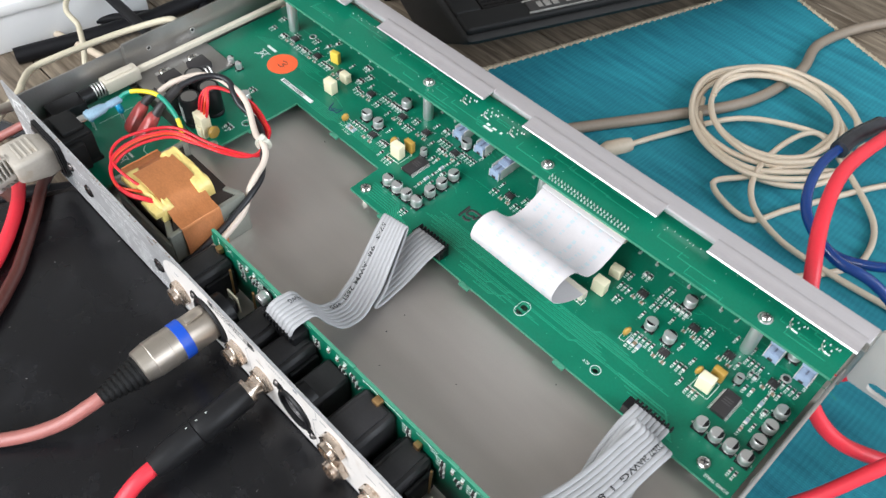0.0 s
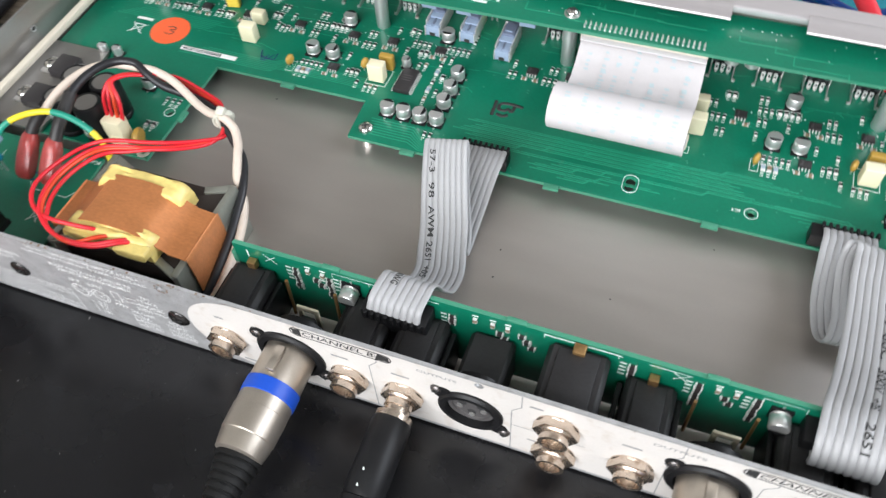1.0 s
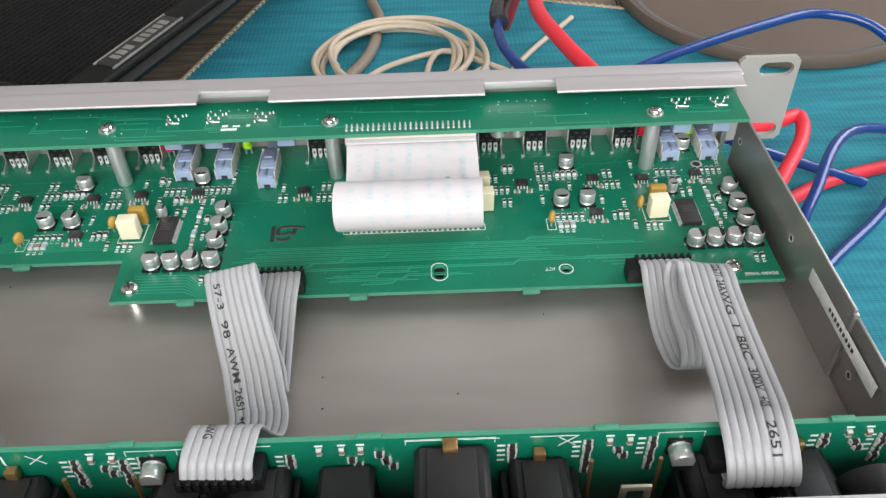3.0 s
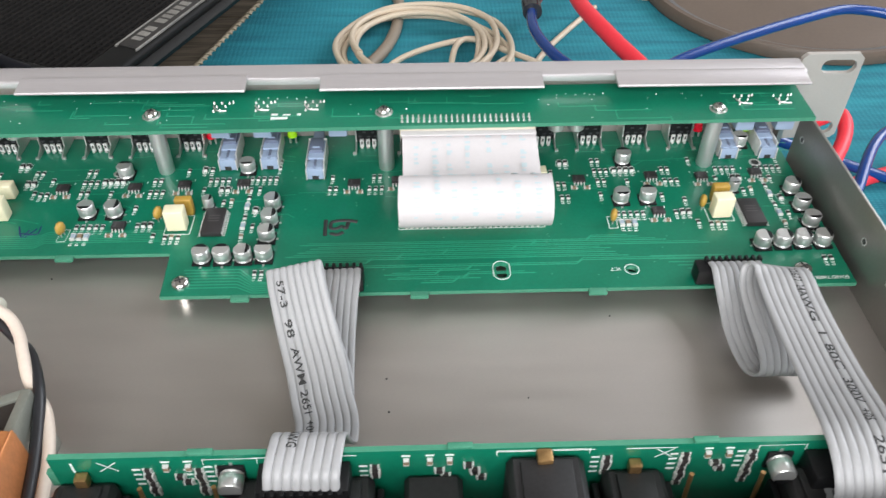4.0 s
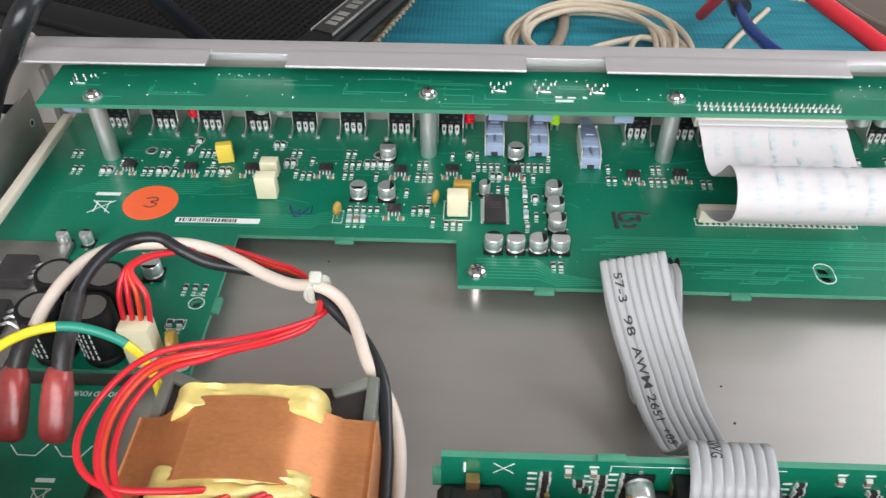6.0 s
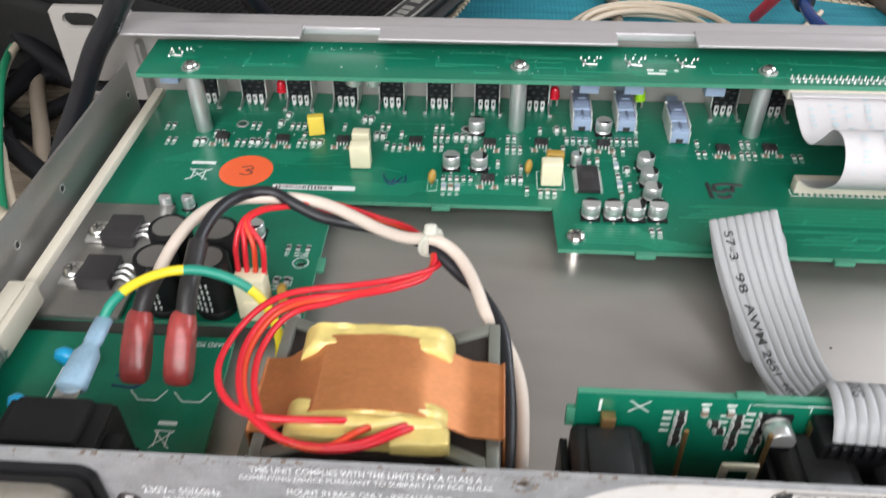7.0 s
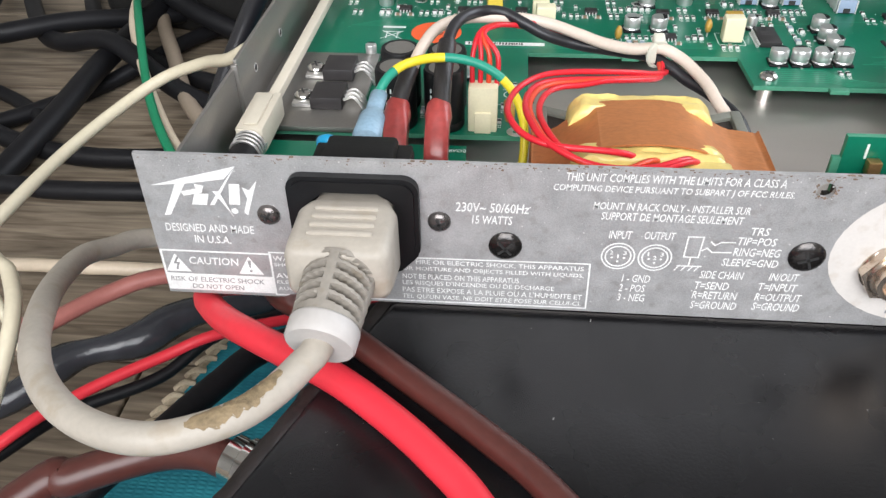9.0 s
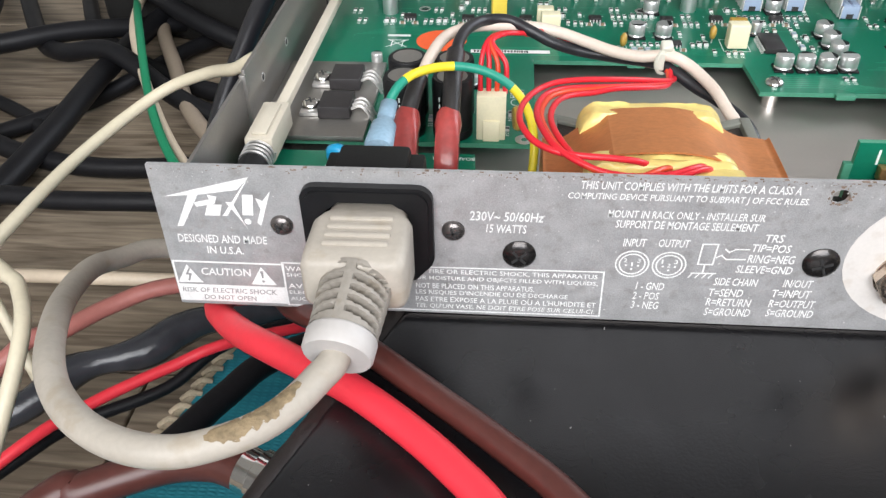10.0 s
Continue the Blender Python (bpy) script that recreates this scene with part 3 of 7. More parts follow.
        part("lip_tab", bm, LIP_ALU, rack, "folded bright aluminium tab", 35)


chassis()

panel = None


SPECK = material("pale_speck", (0.62, 0.61, 0.60), 0.5, 0, 0.2, 2500, 300, 0)


def rear_panel():
    """The printed rear plate with its openings."""
    global panel
    o = [(3.2, 0.2), (CH_R + 1, 0.2), (CH_R + 1, 42.3), (3.9, 41.5)]
    rr = random.Random(3)
    holes = [ring_points(155.7, 38.0, 1.95, 16), ring_points(266.2, 39.6, 1.5, 14)]
    for x, r in ((200.3, 9.9), (263.2, 8.4), (336.4, 9.9)):
        holes.append(ring_points(x, 21, r, 28))
    holes.append([(41.5, 13.5), (65.5, 13.5), (65.5, 33), (61, 35.8), (46, 35.8), (41.5, 33)])
    bm = prism(B(), o, 0, 1.2, 0, holes)
    for v in bm.verts:
        v.co = Vector((v.co.x, v.co.z, v.co.y))
    bmesh.ops.recalc_face_normals(bm, faces=bm.faces)
    panel = thing("connector_panel", (210, 0.6, 0.2), "grey printed metal panel with sockets and white zone", "connector panel")
    part("rear_plate", bm, PANEL_GREY, panel, "speckled grey painted rear plate with rust spots along its top edge", 30)
    # chipped, rusty top edge
    bm = B()

    def fleck(x, z, w, h, y):
        n = rr.randrange(6, 9)
        pts = [(x + w * rr.uniform(0.55, 1.1) * math.cos(2 * math.pi * q / n), z + h * rr.uniform(0.55, 1.1) * math.sin(2 * math.pi * q / n)) for q in range(n)]
        bm.faces.new([bm.verts.new((px, y, pz)) for px, pz in pts][::-1])
    for k in range(230):
        x = rr.gauss(rr.choice((30, 66, 96, 128, 150, 176)), 11) if k < 190 else rr.uniform(190, 410)
        x = min(410, max(5, x))
        top = 41.5 + (x - 4) / 416 * 0.8
        h = 0.06 + 0.26 * rr.random() ** 2
        fleck(x, top - h - 1.3 * rr.random() ** 3, 0.08 + 0.7 * rr.random() ** 3, h, -0.03 - 0.0003 * k)
    for k in range(30):
        x = rr.gauss(rr.choice((30, 66, 96, 150, 176)), 14)
        x = min(410, max(6, x))
        top = 41.5 + (x - 4) / 416 * 0.8
        box(bm, x - rr.uniform(0.1, 0.6), x + rr.uniform(0.1, 0.6), 0.1, rr.uniform(0.4, 1.0), top - 0.02, top + 0.02 + 0.0006 * k)
    for k in range(44):
        a = rr.uniform(0, 6.28)
        d = 2.0 + abs(rr.gauss(0, 0.45))
        x, z = 155.7 + d * math.cos(a), 38.3 + d * math.sin(a)
        cyl(bm, (x, -0.03 - 0.002 * k, z), (x, 0.1, z), rr.uniform(0.08, 0.28), seg=7)
    part("rust_fleck_field", bm, RUST, panel, "brown rust flecks", kind="stuff")
    bm = B()
    for k in range(520):
        x, z = rr.uniform(6, 186), 41 - 39 * rr.random() ** 1.9
        if rr.random() < 0.4:
            x = rr.gauss(rr.choice((60, 95, 130, 172)), 11)
        if (x - 186) ** 2 / 625 + (z - 22) ** 2 / 408 < 1.1:
            continue
        r = 0.05 + 0.17 * rr.random() ** 3
        cyl(bm, (x, -0.02 - 0.00005 * k, z), (x, 0.1, z), r, r * 0.9, seg=6)
    part("paint_specks", bm, SPECK, panel, "pale specks in the paint", 30, "stuff")
    # white zone with a round end, and its thin rules
    zone = [(186 - 25 * math.cos(radians(a)), 21.6 + 19.8 * math.sin(radians(a))) for a in range(90, -91, -9)]
    bm = B()
    pts = [(CH_R, 41.4), *zone, (CH_R, 1.8)]
    es = []
    loops = [pts] + [h for h in holes[1:5]]
    for loop in loops:
        vs = [bm.verts.new((x, z, 0)) for x, z in loop]
        es += [bm.edges.new((vs[k], vs[(k + 1) % len(vs)])) for k in range(len(vs))]
    bmesh.ops.triangle_fill(bm, use_beauty=True, use_dissolve=False, edges=es)
    part("white_zone", on_rear(bm, -0.05), PANEL_WHITE, panel, "off-white printed connector zone", 30)
    bm = B()
    for x in (229.5, 276.5, 324, 350):
        stroke(bm, [(x, 2), (x, 30), (x + 3, 34), (x + 3, 41)], 0.35)
    stroke(bm, [(276.5, 20), (300, 20)], 0.35)
    part("print_rules", on_rear(bm, -0.09), PRINT_GREY, panel, "thin grey printed rules", 30, kind="stuff")
    for s, x0, x1 in (("CHANNEL B", 206.5, 234.5), ("CHANNEL A", 346, 374)):
        bm = B()
        ring = [(x0 - 1 + 2.2 * math.cos(a), 38 + 2.2 * math.sin(a)) for a in [radians(90 + 20 * k) for k in range(10)]]
        ring += [(x1 + 1 + 2.2 * math.cos(a), 38 + 2.2 * math.sin(a)) for a in [radians(-90 + 20 * k) for k in range(10)]]
        stroke(bm, ring, 0.5, True)
        flat(bm, [(x0 - 2.5, 36.6), (x0 + 0.5, 35.9), (x0 + 0.5, 40.1), (x0 - 2.5, 39.4)])
        flat(bm, [(x1 - 2.2, 36), (x1 + 2.6, 36.6), (x1 + 2.6, 39.4), (x1 - 1, 40)])
        part("channel_badge", on_rear(bm, -0.09), PRINT_BLACK, panel, "black outlined oval badge", 30)
        part("lettering", on_rear(text_mesh(s, x0 + 1, x1 - 2.5, 36.8, 39.4, 0.2), -0.1), PRINT_BLACK, panel, "", 30)
    for s, x0, x1, z0, z1 in (("OUTPUTS", 318, 333, 36.6, 38.2), ("OUTPUTS", 246, 259, 36.6, 38.2)):
        part("lettering", on_rear(text_mesh(s, x0, x1, z0, z1), -0.1), PRINT_GREY, panel, "", 30)
    # plain bars for the small print beside the sockets
    bm = B()
    for x, z, w in ((175, 30, 3.4), (219, 29, 6), (240, 29, 6), (284, 36, 4), (284, 12, 4), (313, 30, 6), (361, 30, 6)):
        flat(bm, [(x - w / 2, z), (x + w / 2, z), (x + w / 2, z + 1), (x - w / 2, z + 1)])
    flat(bm, [(178, 4.2), (198, 3.8), (198, 4.8), (178, 5.2)])
    part("small_print_bars", on_rear(bm, -0.09), PRINT_GREY, panel, "rows of tiny grey print", 30, kind="stuff")


def letter(s, x0, x1, z0, z1):
    mat = PRINT_GREY if s in ("RISK OF ELECTRIC SHOCK", "DO NOT OPEN") else PRINT_WHITE
    part("lettering", on_rear(text_mesh(s, x0, x1, z0, z1, 0.0 if s[0] in "OLNP" and x0 < 70 else 0.12), -0.10), mat, panel, "", 30)


rear_panel()
letter('THIS UNIT COMPLIES WITH THE LIMITS FOR A CLASS A', 100.9, 147.3, 38.38, 40.51)
letter('COMPUTING DEVICE PURSUANT TO SUBPART J OF FCC RULES.', 98.3, 149.6, 35.27, 37.45)
letter('MOUNT IN RACK ONLY - INSTALLER SUR', 107.4, 141.4, 31.02, 33.09)
letter('SUPPORT DE MONTAGE SEULEMENT', 109.4, 140.5, 28.23, 30.43)
letter('INPUT', 111.7, 116.9, 23.04, 25.33)
letter('OUTPUT', 119.6, 126.5, 23.19, 25.46)
letter('TRS', 142.6, 146.7, 25.50, 27.72)
letter('TIP=POS', 140.3, 148.8, 22.65, 24.91)
letter('RING=NEG', 140.0, 150.4, 19.47, 21.88)
letter('SLEEVE=GND', 138.0, 150.6, 16.46, 18.72)
letter('SIDE CHAIN', 133.8, 143.7, 12.47, 14.80)
letter('IN/OUT', 149.5, 156.1, 12.62, 14.93)
letter('T=SEND', 133.2, 141.1, 9.06, 11.44)
letter('T=INPUT', 147.7, 156.5, 9.42, 11.78)
letter('R=RETURN', 133.1, 143.5, 6.03, 8.46)
letter('R=OUTPUT', 147.6, 158.2, 6.29, 8.70)
letter('S=GROUND', 133.2, 144.0, 2.90, 5.38)
letter('S=GROUND', 147.6, 158.5, 3.27, 5.72)
letter('1 - GND', 116.1, 122.7, 10.25, 12.63)
letter('2 - POS', 115.7, 121.9, 7.25, 9.57)
letter('3 - NEG', 115.7, 122.2, 4.23, 6.60)
letter('DESIGNED AND MADE', 6.9, 28.7, 19.95, 22.36)
letter('IN U.S.A.', 13.4, 22.4, 16.65, 18.91)
letter('CAUTION', 10.5, 23.1, 9.73, 12.10)
letter('RISK OF ELECTRIC SHOCK', 4.4, 28.6, 4.0, 5.6)
letter('DO NOT OPEN', 9.6, 23.1, 1.75, 3.25)
letter('230V~ 50/60Hz', 76.7, 93.4, 28.97, 31.63)
letter('15 WATTS', 80.5, 89.7, 25.70, 28.10)
letter('OF FIRE OR ELECTRIC SHOCK, THIS APPARATUS', 63.9, 107.0, 12.73, 14.31)
letter('OR MOISTURE AND OBJECTS FILLED WITH LIQUIDS,', 63.8, 107.2, 10.58, 12.17)
letter('NOT BE PLACED ON THIS APPARATUS.', 63.7, 92.3, 8.22, 9.85)
letter("LES RISQUES D'INCENDIE OU DE DECHARGE", 63.6, 100.5, 6.08, 7.73)
letter("PAS ETRE EXPOSE A LA PLUIE OU A L'HUMIDITE ET", 63.5, 107.4, 3.91, 5.57)
letter("TEL QU'UN VASE, NE DOIT ETRE POSE SUR CELUI-CI.", 63.4, 107.2, 1.62, 3.31)


def panel_graphics():
    # angular white emblem: slanted blade strokes only
    bm = B()
    for pts in ([(6, 33), (27.2, 39), (24, 35.4), (14.5, 33.8)], [(12.8, 35.0), (15.6, 35.8), (9.2, 24.8), (7.6, 24.6)],
                [(13.5, 30.4), (18, 31.4), (18.8, 33.4), (16.6, 33.9), (16.9, 32.6), (13, 31.6)],
                [(15.0, 28.0), (18.6, 28.0), (19.6, 31.2), (16.2, 31.2)], [(19.2, 28.0), (20.4, 28.0), (27.2, 39), (25.2, 36.4)],
                [(20.6, 32), (22.2, 32), (24.6, 24.4), (23.6, 26.6)], [(24.0, 28.4), (26.6, 28.4), (27.4, 34.2), (24.9, 34.2)],
                [(27.8, 33.4), (29.4, 32.6), (31.6, 35.4), (28.0, 25.4), (27.2, 26.4), (28.6, 30.2)]):
        flat(bm, pts)
    flat(bm, ring_points(25.0, 26.6, 0.85, 12))
    part("emblem", on_rear(bm, -0.1), PRINT_WHITE, panel, "angular white printed emblem", 30)
    # caution box: lower half white, outlined
    bm = B()
    stroke(bm, [(3.9, 13.9), (31.4, 13.9), (31.0, 1.4), (3.6, 1.4)], 0.5, True)
    flat(bm, [(3.9, 1.4), (31.2, 1.4), (31.2, 6.6), (3.9, 6.6)])
    stroke(bm, [(31.2, 14.5), (108.3, 15.2), (108.5, 1.2), (31.2, 0.9)], 0.4, True)
    for x in (7.2, 25.8):
        flat(bm, [(x - 3.2, 7.2), (x + 3.2, 7.2), (x, 12.9)])
    part("caution_box", on_rear(bm, -0.085), PRINT_WHITE, panel, "white printed caution box", 30)
    bm = B()
    stroke(bm, [(7.6, 11.6), (6.7, 9.9), (7.6, 9.9), (6.9, 8)], 0.5)
    flat(bm, [(25.4, 11.6), (26.2, 11.6), (26.0, 9.3), (25.6, 9.3)])
    flat(bm, ring_points(25.8, 8.3, 0.4, 8))
    part("warning_signs", on_rear(bm, -0.1), PRINT_GREY, panel, "", 30)
    for s, x0, x1, z0, z1 in (("WA", 31.9, 36, 11.9, 13.5), ("SHO", 31.9, 36, 10.2, 11.3), ("AVI", 31.9, 36, 6.4, 8.0), ("ELEC", 31.9, 36.5, 4.6, 5.7), ("AUC", 31.9, 36, 2.4, 3.6)):
        part("lettering", on_rear(text_mesh(s, x0, x1, z0, z1), -0.1), PRINT_WHITE, panel, "", 30)
    # pin diagrams
    for cx, digits in ((114.4, "231"), (122.8, "132")):
        bm = B()
        for r in (3.75, 2.9):
            stroke(bm, ring_points(cx, 18, r, 26), 0.35, True)
        for dx, dz in ((-1.4, 0), (0, -1.1), (1.4, 0)):
            flat(bm, ring_points(cx + dx, 17.6 + dz, 0.3, 8))
        part("pin_diagram", on_rear(bm, -0.1), PRINT_WHITE, panel, "", 30)
        for c, dx, dz in zip(digits, (-1.6, 1.5, 0), (18.4, 18.4, 17.3)):
            w = 0.2 if c == "1" else 0.4
            part("lettering", on_rear(text_mesh(c, cx + dx - w, cx + dx + w, dz, dz + 1.2), -0.1), PRINT_WHITE, panel, "", 30)
    bm = B()
    stroke(bm, [(129.4, 24.4), (132.8, 24.5), (132.5, 18.6), (129.2, 18.6)], 0.35, True)
    stroke(bm, [(130.8, 18.6), (130.7, 16.0)], 0.35)
    stroke(bm, [(128.2, 15.9), (133.6, 16.0)], 0.35)
    for x in (128.6, 130.2, 131.8, 133.2):
        stroke(bm, [(x, 16), (x - 0.9, 14.6)], 0.3)
    stroke(bm, [(134.6, 23.2), (135.6, 22.3), (136.8, 23.2), (139.8, 23.3)], 0.35)
    stroke(bm, [(133.0, 20.7), (134, 21.4), (135.2, 20.3), (139.4, 20.4)], 0.35)
    part("jack_diagram", on_rear(bm, -0.1), PRINT_WHITE, panel, "", 30)
    # panel screws
    def screw(x, z, r, mat, label):
        s = part("screw", lathe(B(), [(r, 0), (r, 0.4), (r * 0.86, 1.0), (r * 0.5, 1.45), (0.01, 1.6)], (x, 0, z), (0, -1, 0), 24), mat, panel, label)
        bm = B()
        a = 0.5 + x
        for k in (0, 1):
            box(bm, x - r * 0.55, x + r * 0.55, -1.72, -1.05, z - 0.28, z + 0.28, 0, rot=Matrix.Rotation(a + k * math.pi / 2, 3, "Y"))
        part("cross_recess", bm, PRINT_BLACK, s)
    screw(33, 26, 2.7, SCREW_DARK, "dark worn cross-head screw")
    screw(73, 26, 2.7, SCREW_DARK, "dark worn cross-head screw")
    screw(88.3, 19.7, 3.9, SCREW_BLACK, "black pan-head screw")
    screw(156.2, 20.2, 4.1, SCREW_BLACK, "black pan-head screw")
    for x, z in ((189.3, 29.3), (211.5, 12.5), (252.2, 29.3), (274.4, 12.5), (325.3, 29.3), (347.5, 12.5)):
        screw(x, z, 2.0, SCREW_DARK, "small dark screw")
    # power inlet
    inlet = part("power_inlet", inlet_mesh(), BLACK_PLASTIC, panel, "black plastic mains inlet with a moulded flange")
    inlet_hood(inlet)
    # sockets
    for x, z in ((175.2, 17.5), (220.9, 17.5), (240.2, 17.5), (290.8, 28.6), (291.0, 10.2), (314.6, 17.5), (361, 17.5)):
        s = part("jack_nut", lathe(B(), [(6.7, 0), (6.7, 0.5), (6.2, 0.9), (5.9, 1.2), (5.9, 3.2), (5.4, 3.7), (4.6, 3.7), (4.6, 6.0), (3.4, 6.0), (3.4, 1.0), (0.01, 1.0)], (x, 0, z), (0, -1, 0), 24), NICKEL, panel, "tarnished nickel jack nut")
        bm = B()
        prism(bm, ring_points(0, 0, 7.2, 6), 0.6, 3.0)
        for v in bm.verts:
            v.co = Vector((x + v.co.x, -v.co.z, z + v.co.y))
        bmesh.ops.recalc_face_normals(bm, faces=bm.faces)
        part("hex_nut", bm, NICKEL, s)
        part("bore", cyl(B(), (x, -0.9, z), (x, -1.15, z), 3.3, seg=20), PRINT_BLACK, s)
    for x in (200.3, 263.2, 336.4):
        k = 0.82 if x == 263.2 else 0.95
        s = part("xlr_socket", lathe(B(), [(13.2 * k, 0), (13.2 * k, 0.8), (12.3 * k, 1.6), (10.2 * k, 1.6), (10.0 * k, 0.6), (10.0 * k, -9), (0.01, -9)], (x, 0, 21), (0, -1, 0), 36, caps=False), BLACK_PLASTIC, panel, "round black three-pin socket")
        bm = B()
        for sx, sz in ((-11.1 * k, 8.4 * k), (11.1 * k, -8.4 * k)):
            cyl(bm, (x + sx, 0, 21 + sz), (x + sx, -0.8, 21 + sz), 3.2, 3.0, 20)
        part("socket_ears", bm, BLACK_PLASTIC, s)
        bm = B()
        for sx, sz in ((-4, -1), (4, -1), (0, -5)):
            cyl(bm, (x + sx, 9, 21 + sz), (x + sx, 0.5, 21 + sz), 1.2, 1.0, 10)
        part("pins", bm, SOLDER, s)
        if x == 263.2:
            part("insert", lathe(B(), [(8.1, -6), (8.1, -0.8), (7.7, -0.3), (6.6, -0.3), (6.3, -1.0), (0.01, -1.0)], (x, 0, 21), (0, -1, 0), 36), SOCKET_INSERT, s, "dark grey moulded insert")
            for sx, sz in ((-3.1, 1.2), (3.1, 1.2), (0, -3.4)):
                part("pin_hole", cyl(B(), (x + sx, 1.1, 21 + sz), (x + sx, 0.95, 21 + sz), 1.5, seg=16), PRINT_BLACK, s)
            part("release_tab", box(B(), x - 1.8, x + 1.8, -1.0, 1.8, 27.2, 29.6, 0.4), SOCKET_INSERT, s)


SOCKET_INSERT = material("grey_socket_moulding", (0.085, 0.08, 0.08), 0.42, 0, 0.15, 1500, 150, 0.06)


def inlet_mesh():
    # flange with clipped lower corners, in x-z, plus the hood behind the panel
    o = []
    for cx, cz, r, a0 in ((65.0, 34.6, 3.6, 0), (42.2, 34.6, 3.6, 90)):
        o += [(cx + r * math.cos(radians(a0 + 15 * k)), cz + r * math.sin(radians(a0 + 15 * k))) for k in range(7)]
    o += [(38.6, 18.5), (39.2, 16.8), (43.4, 12.4), (45.0, 11.6), (62.6, 11.6), (64.2, 12.4), (68.0, 16.8), (68.6, 18.5)]
    hole = [(43.8, 15.2), (63.2, 15.2), (63.2, 31.8), (59.6, 34.6), (47.4, 34.6), (43.8, 31.8)]
    bm = prism(B(), o, 0.0, 2.0, 0, [hole])
    mid_ = Vector((53.6, 25.0))
    inner = [tuple(mid_ + (Vector(p) - mid_) * 0.93) for p in o]
    prism(bm, inner, 2.0, 2.7, 0, [hole])
    for v in bm.verts:
        v.co = Vector((v.co.x, -v.co.z, v.co.y))
    bmesh.ops.recalc_face_normals(bm, faces=bm.faces)
    return bm


def inlet_hood(inlet):
    """The moulded hood behind the plate, wall by wall."""
    for b in ((41.8, 65.2, 1.3, 20, 13.6, 16, 0.4), (41.8, 65.2, 1.3, 18, 33.2, 35.2, 0.6), (41.8, 43.6, 1.3, 19, 16, 33.2, 0.4), (63.4, 65.2, 1.3, 19, 16, 33.2, 0.4),
              (43.6, 63.4, 17, 19.4, 16, 33.2, 0.3), (37.5, 42, 2, 12, 15, 33, 1.2), (65, 69.5, 2, 12, 15, 33, 1.2), (45.0, 62.0, 5, 17, 35.0, 38.2, 1.2)):
        part("hood_wall", box(B(), *b), BLACK_MATTE, inlet)


panel_graphics()

# ---------------------------------------------------------------- components (meshes in metres, shared by their like)
def smd_can(d, h):
    bm = B()
    box(bm, -d / 2, d / 2, -d / 2, d / 2, 0.05, 0.9, 0.25, 1)
    lathe(bm, [(d / 2 * 0.9, 0.9), (d / 2 * 0.96, 1.2), (d / 2 * 0.88, 1.7), (d / 2 * 0.96, 2.1), (d / 2 * 0.96, h - 0.4), (d / 2 * 0.86, h), (0.01, h)], (0, 0, 0), (0, 0, 1), 22)
    r = d / 2 * 0.86
    seg = [(r * math.cos(a), r * math.sin(a)) for a in [radians(205 + 13 * k) for k in range(11)]]
    f = bm.faces.new([bm.verts.new((x, y, h + 0.03)) for x, y in seg])
    f.material_index = 1
    box(bm, -0.4, 0.4, -d / 2 - 0.8, -d / 2 + 0.4, 0, 0.25, 0, 2)
    box(bm, -0.4, 0.4, d / 2 - 0.4, d / 2 + 0.8, 0, 0.25, 0, 2)
    return mesh_of("capacitor", metres(bm), [CAN, BLACK_PLASTIC, SOLDER], 40)


CHIP_MARK = material("faint_chip_marking", (0.075, 0.07, 0.07), 0.6, 0, 0.2, 2500, 300, 0)
PIN_TIN = material("matt_tin_leg", (0.72, 0.72, 0.70), 0.5, 0.3, 0.1, 2500, 300, 0)


def gull_chip(w, l, n, pitch, h=1.6):
    bm = box(B(), -w / 2, w / 2, -l / 2, l / 2, 0.2, h, 0.12)
    for s in (-1, 1):
        for k in range(n):
            y = (k - (n - 1) / 2) * pitch
            x0, x1 = sorted((s * w / 2, s * (w / 2 + 0.45)))
            box(bm, x0, x1, y - 0.22, y + 0.22, h * 0.45, h * 0.58, 0, 1)
            x0, x1 = sorted((s * (w / 2 + 0.4), s * (w / 2 + 0.55)))
            box(bm, x0, x1, y - 0.22, y + 0.22, 0.1, h * 0.58, 0, 1)
            x0, x1 = sorted((s * (w / 2 + 0.4), s * (w / 2 + 1.3)))
            box(bm, x0, x1, y - 0.22, y + 0.22, 0.02, 0.16, 0, 1)
    cyl(bm, (-w / 2 + 0.9, l / 2 - 0.9, h - 0.01), (-w / 2 + 0.9, l / 2 - 0.9, h + 0.02), 0.4, seg=10, mi=2)
    for k in range(3 if l > 8 else 1):                      # faint moulded marking
        box(bm, -w * 0.3, w * 0.3, l * 0.16 - k * 1.5, l * 0.16 - k * 1.5 + 0.5, h - 0.01, h + 0.015, 0, 2)
    return mesh_of("chip", metres(bm), [CHIP, PIN_TIN, CHIP_MARK], 30)




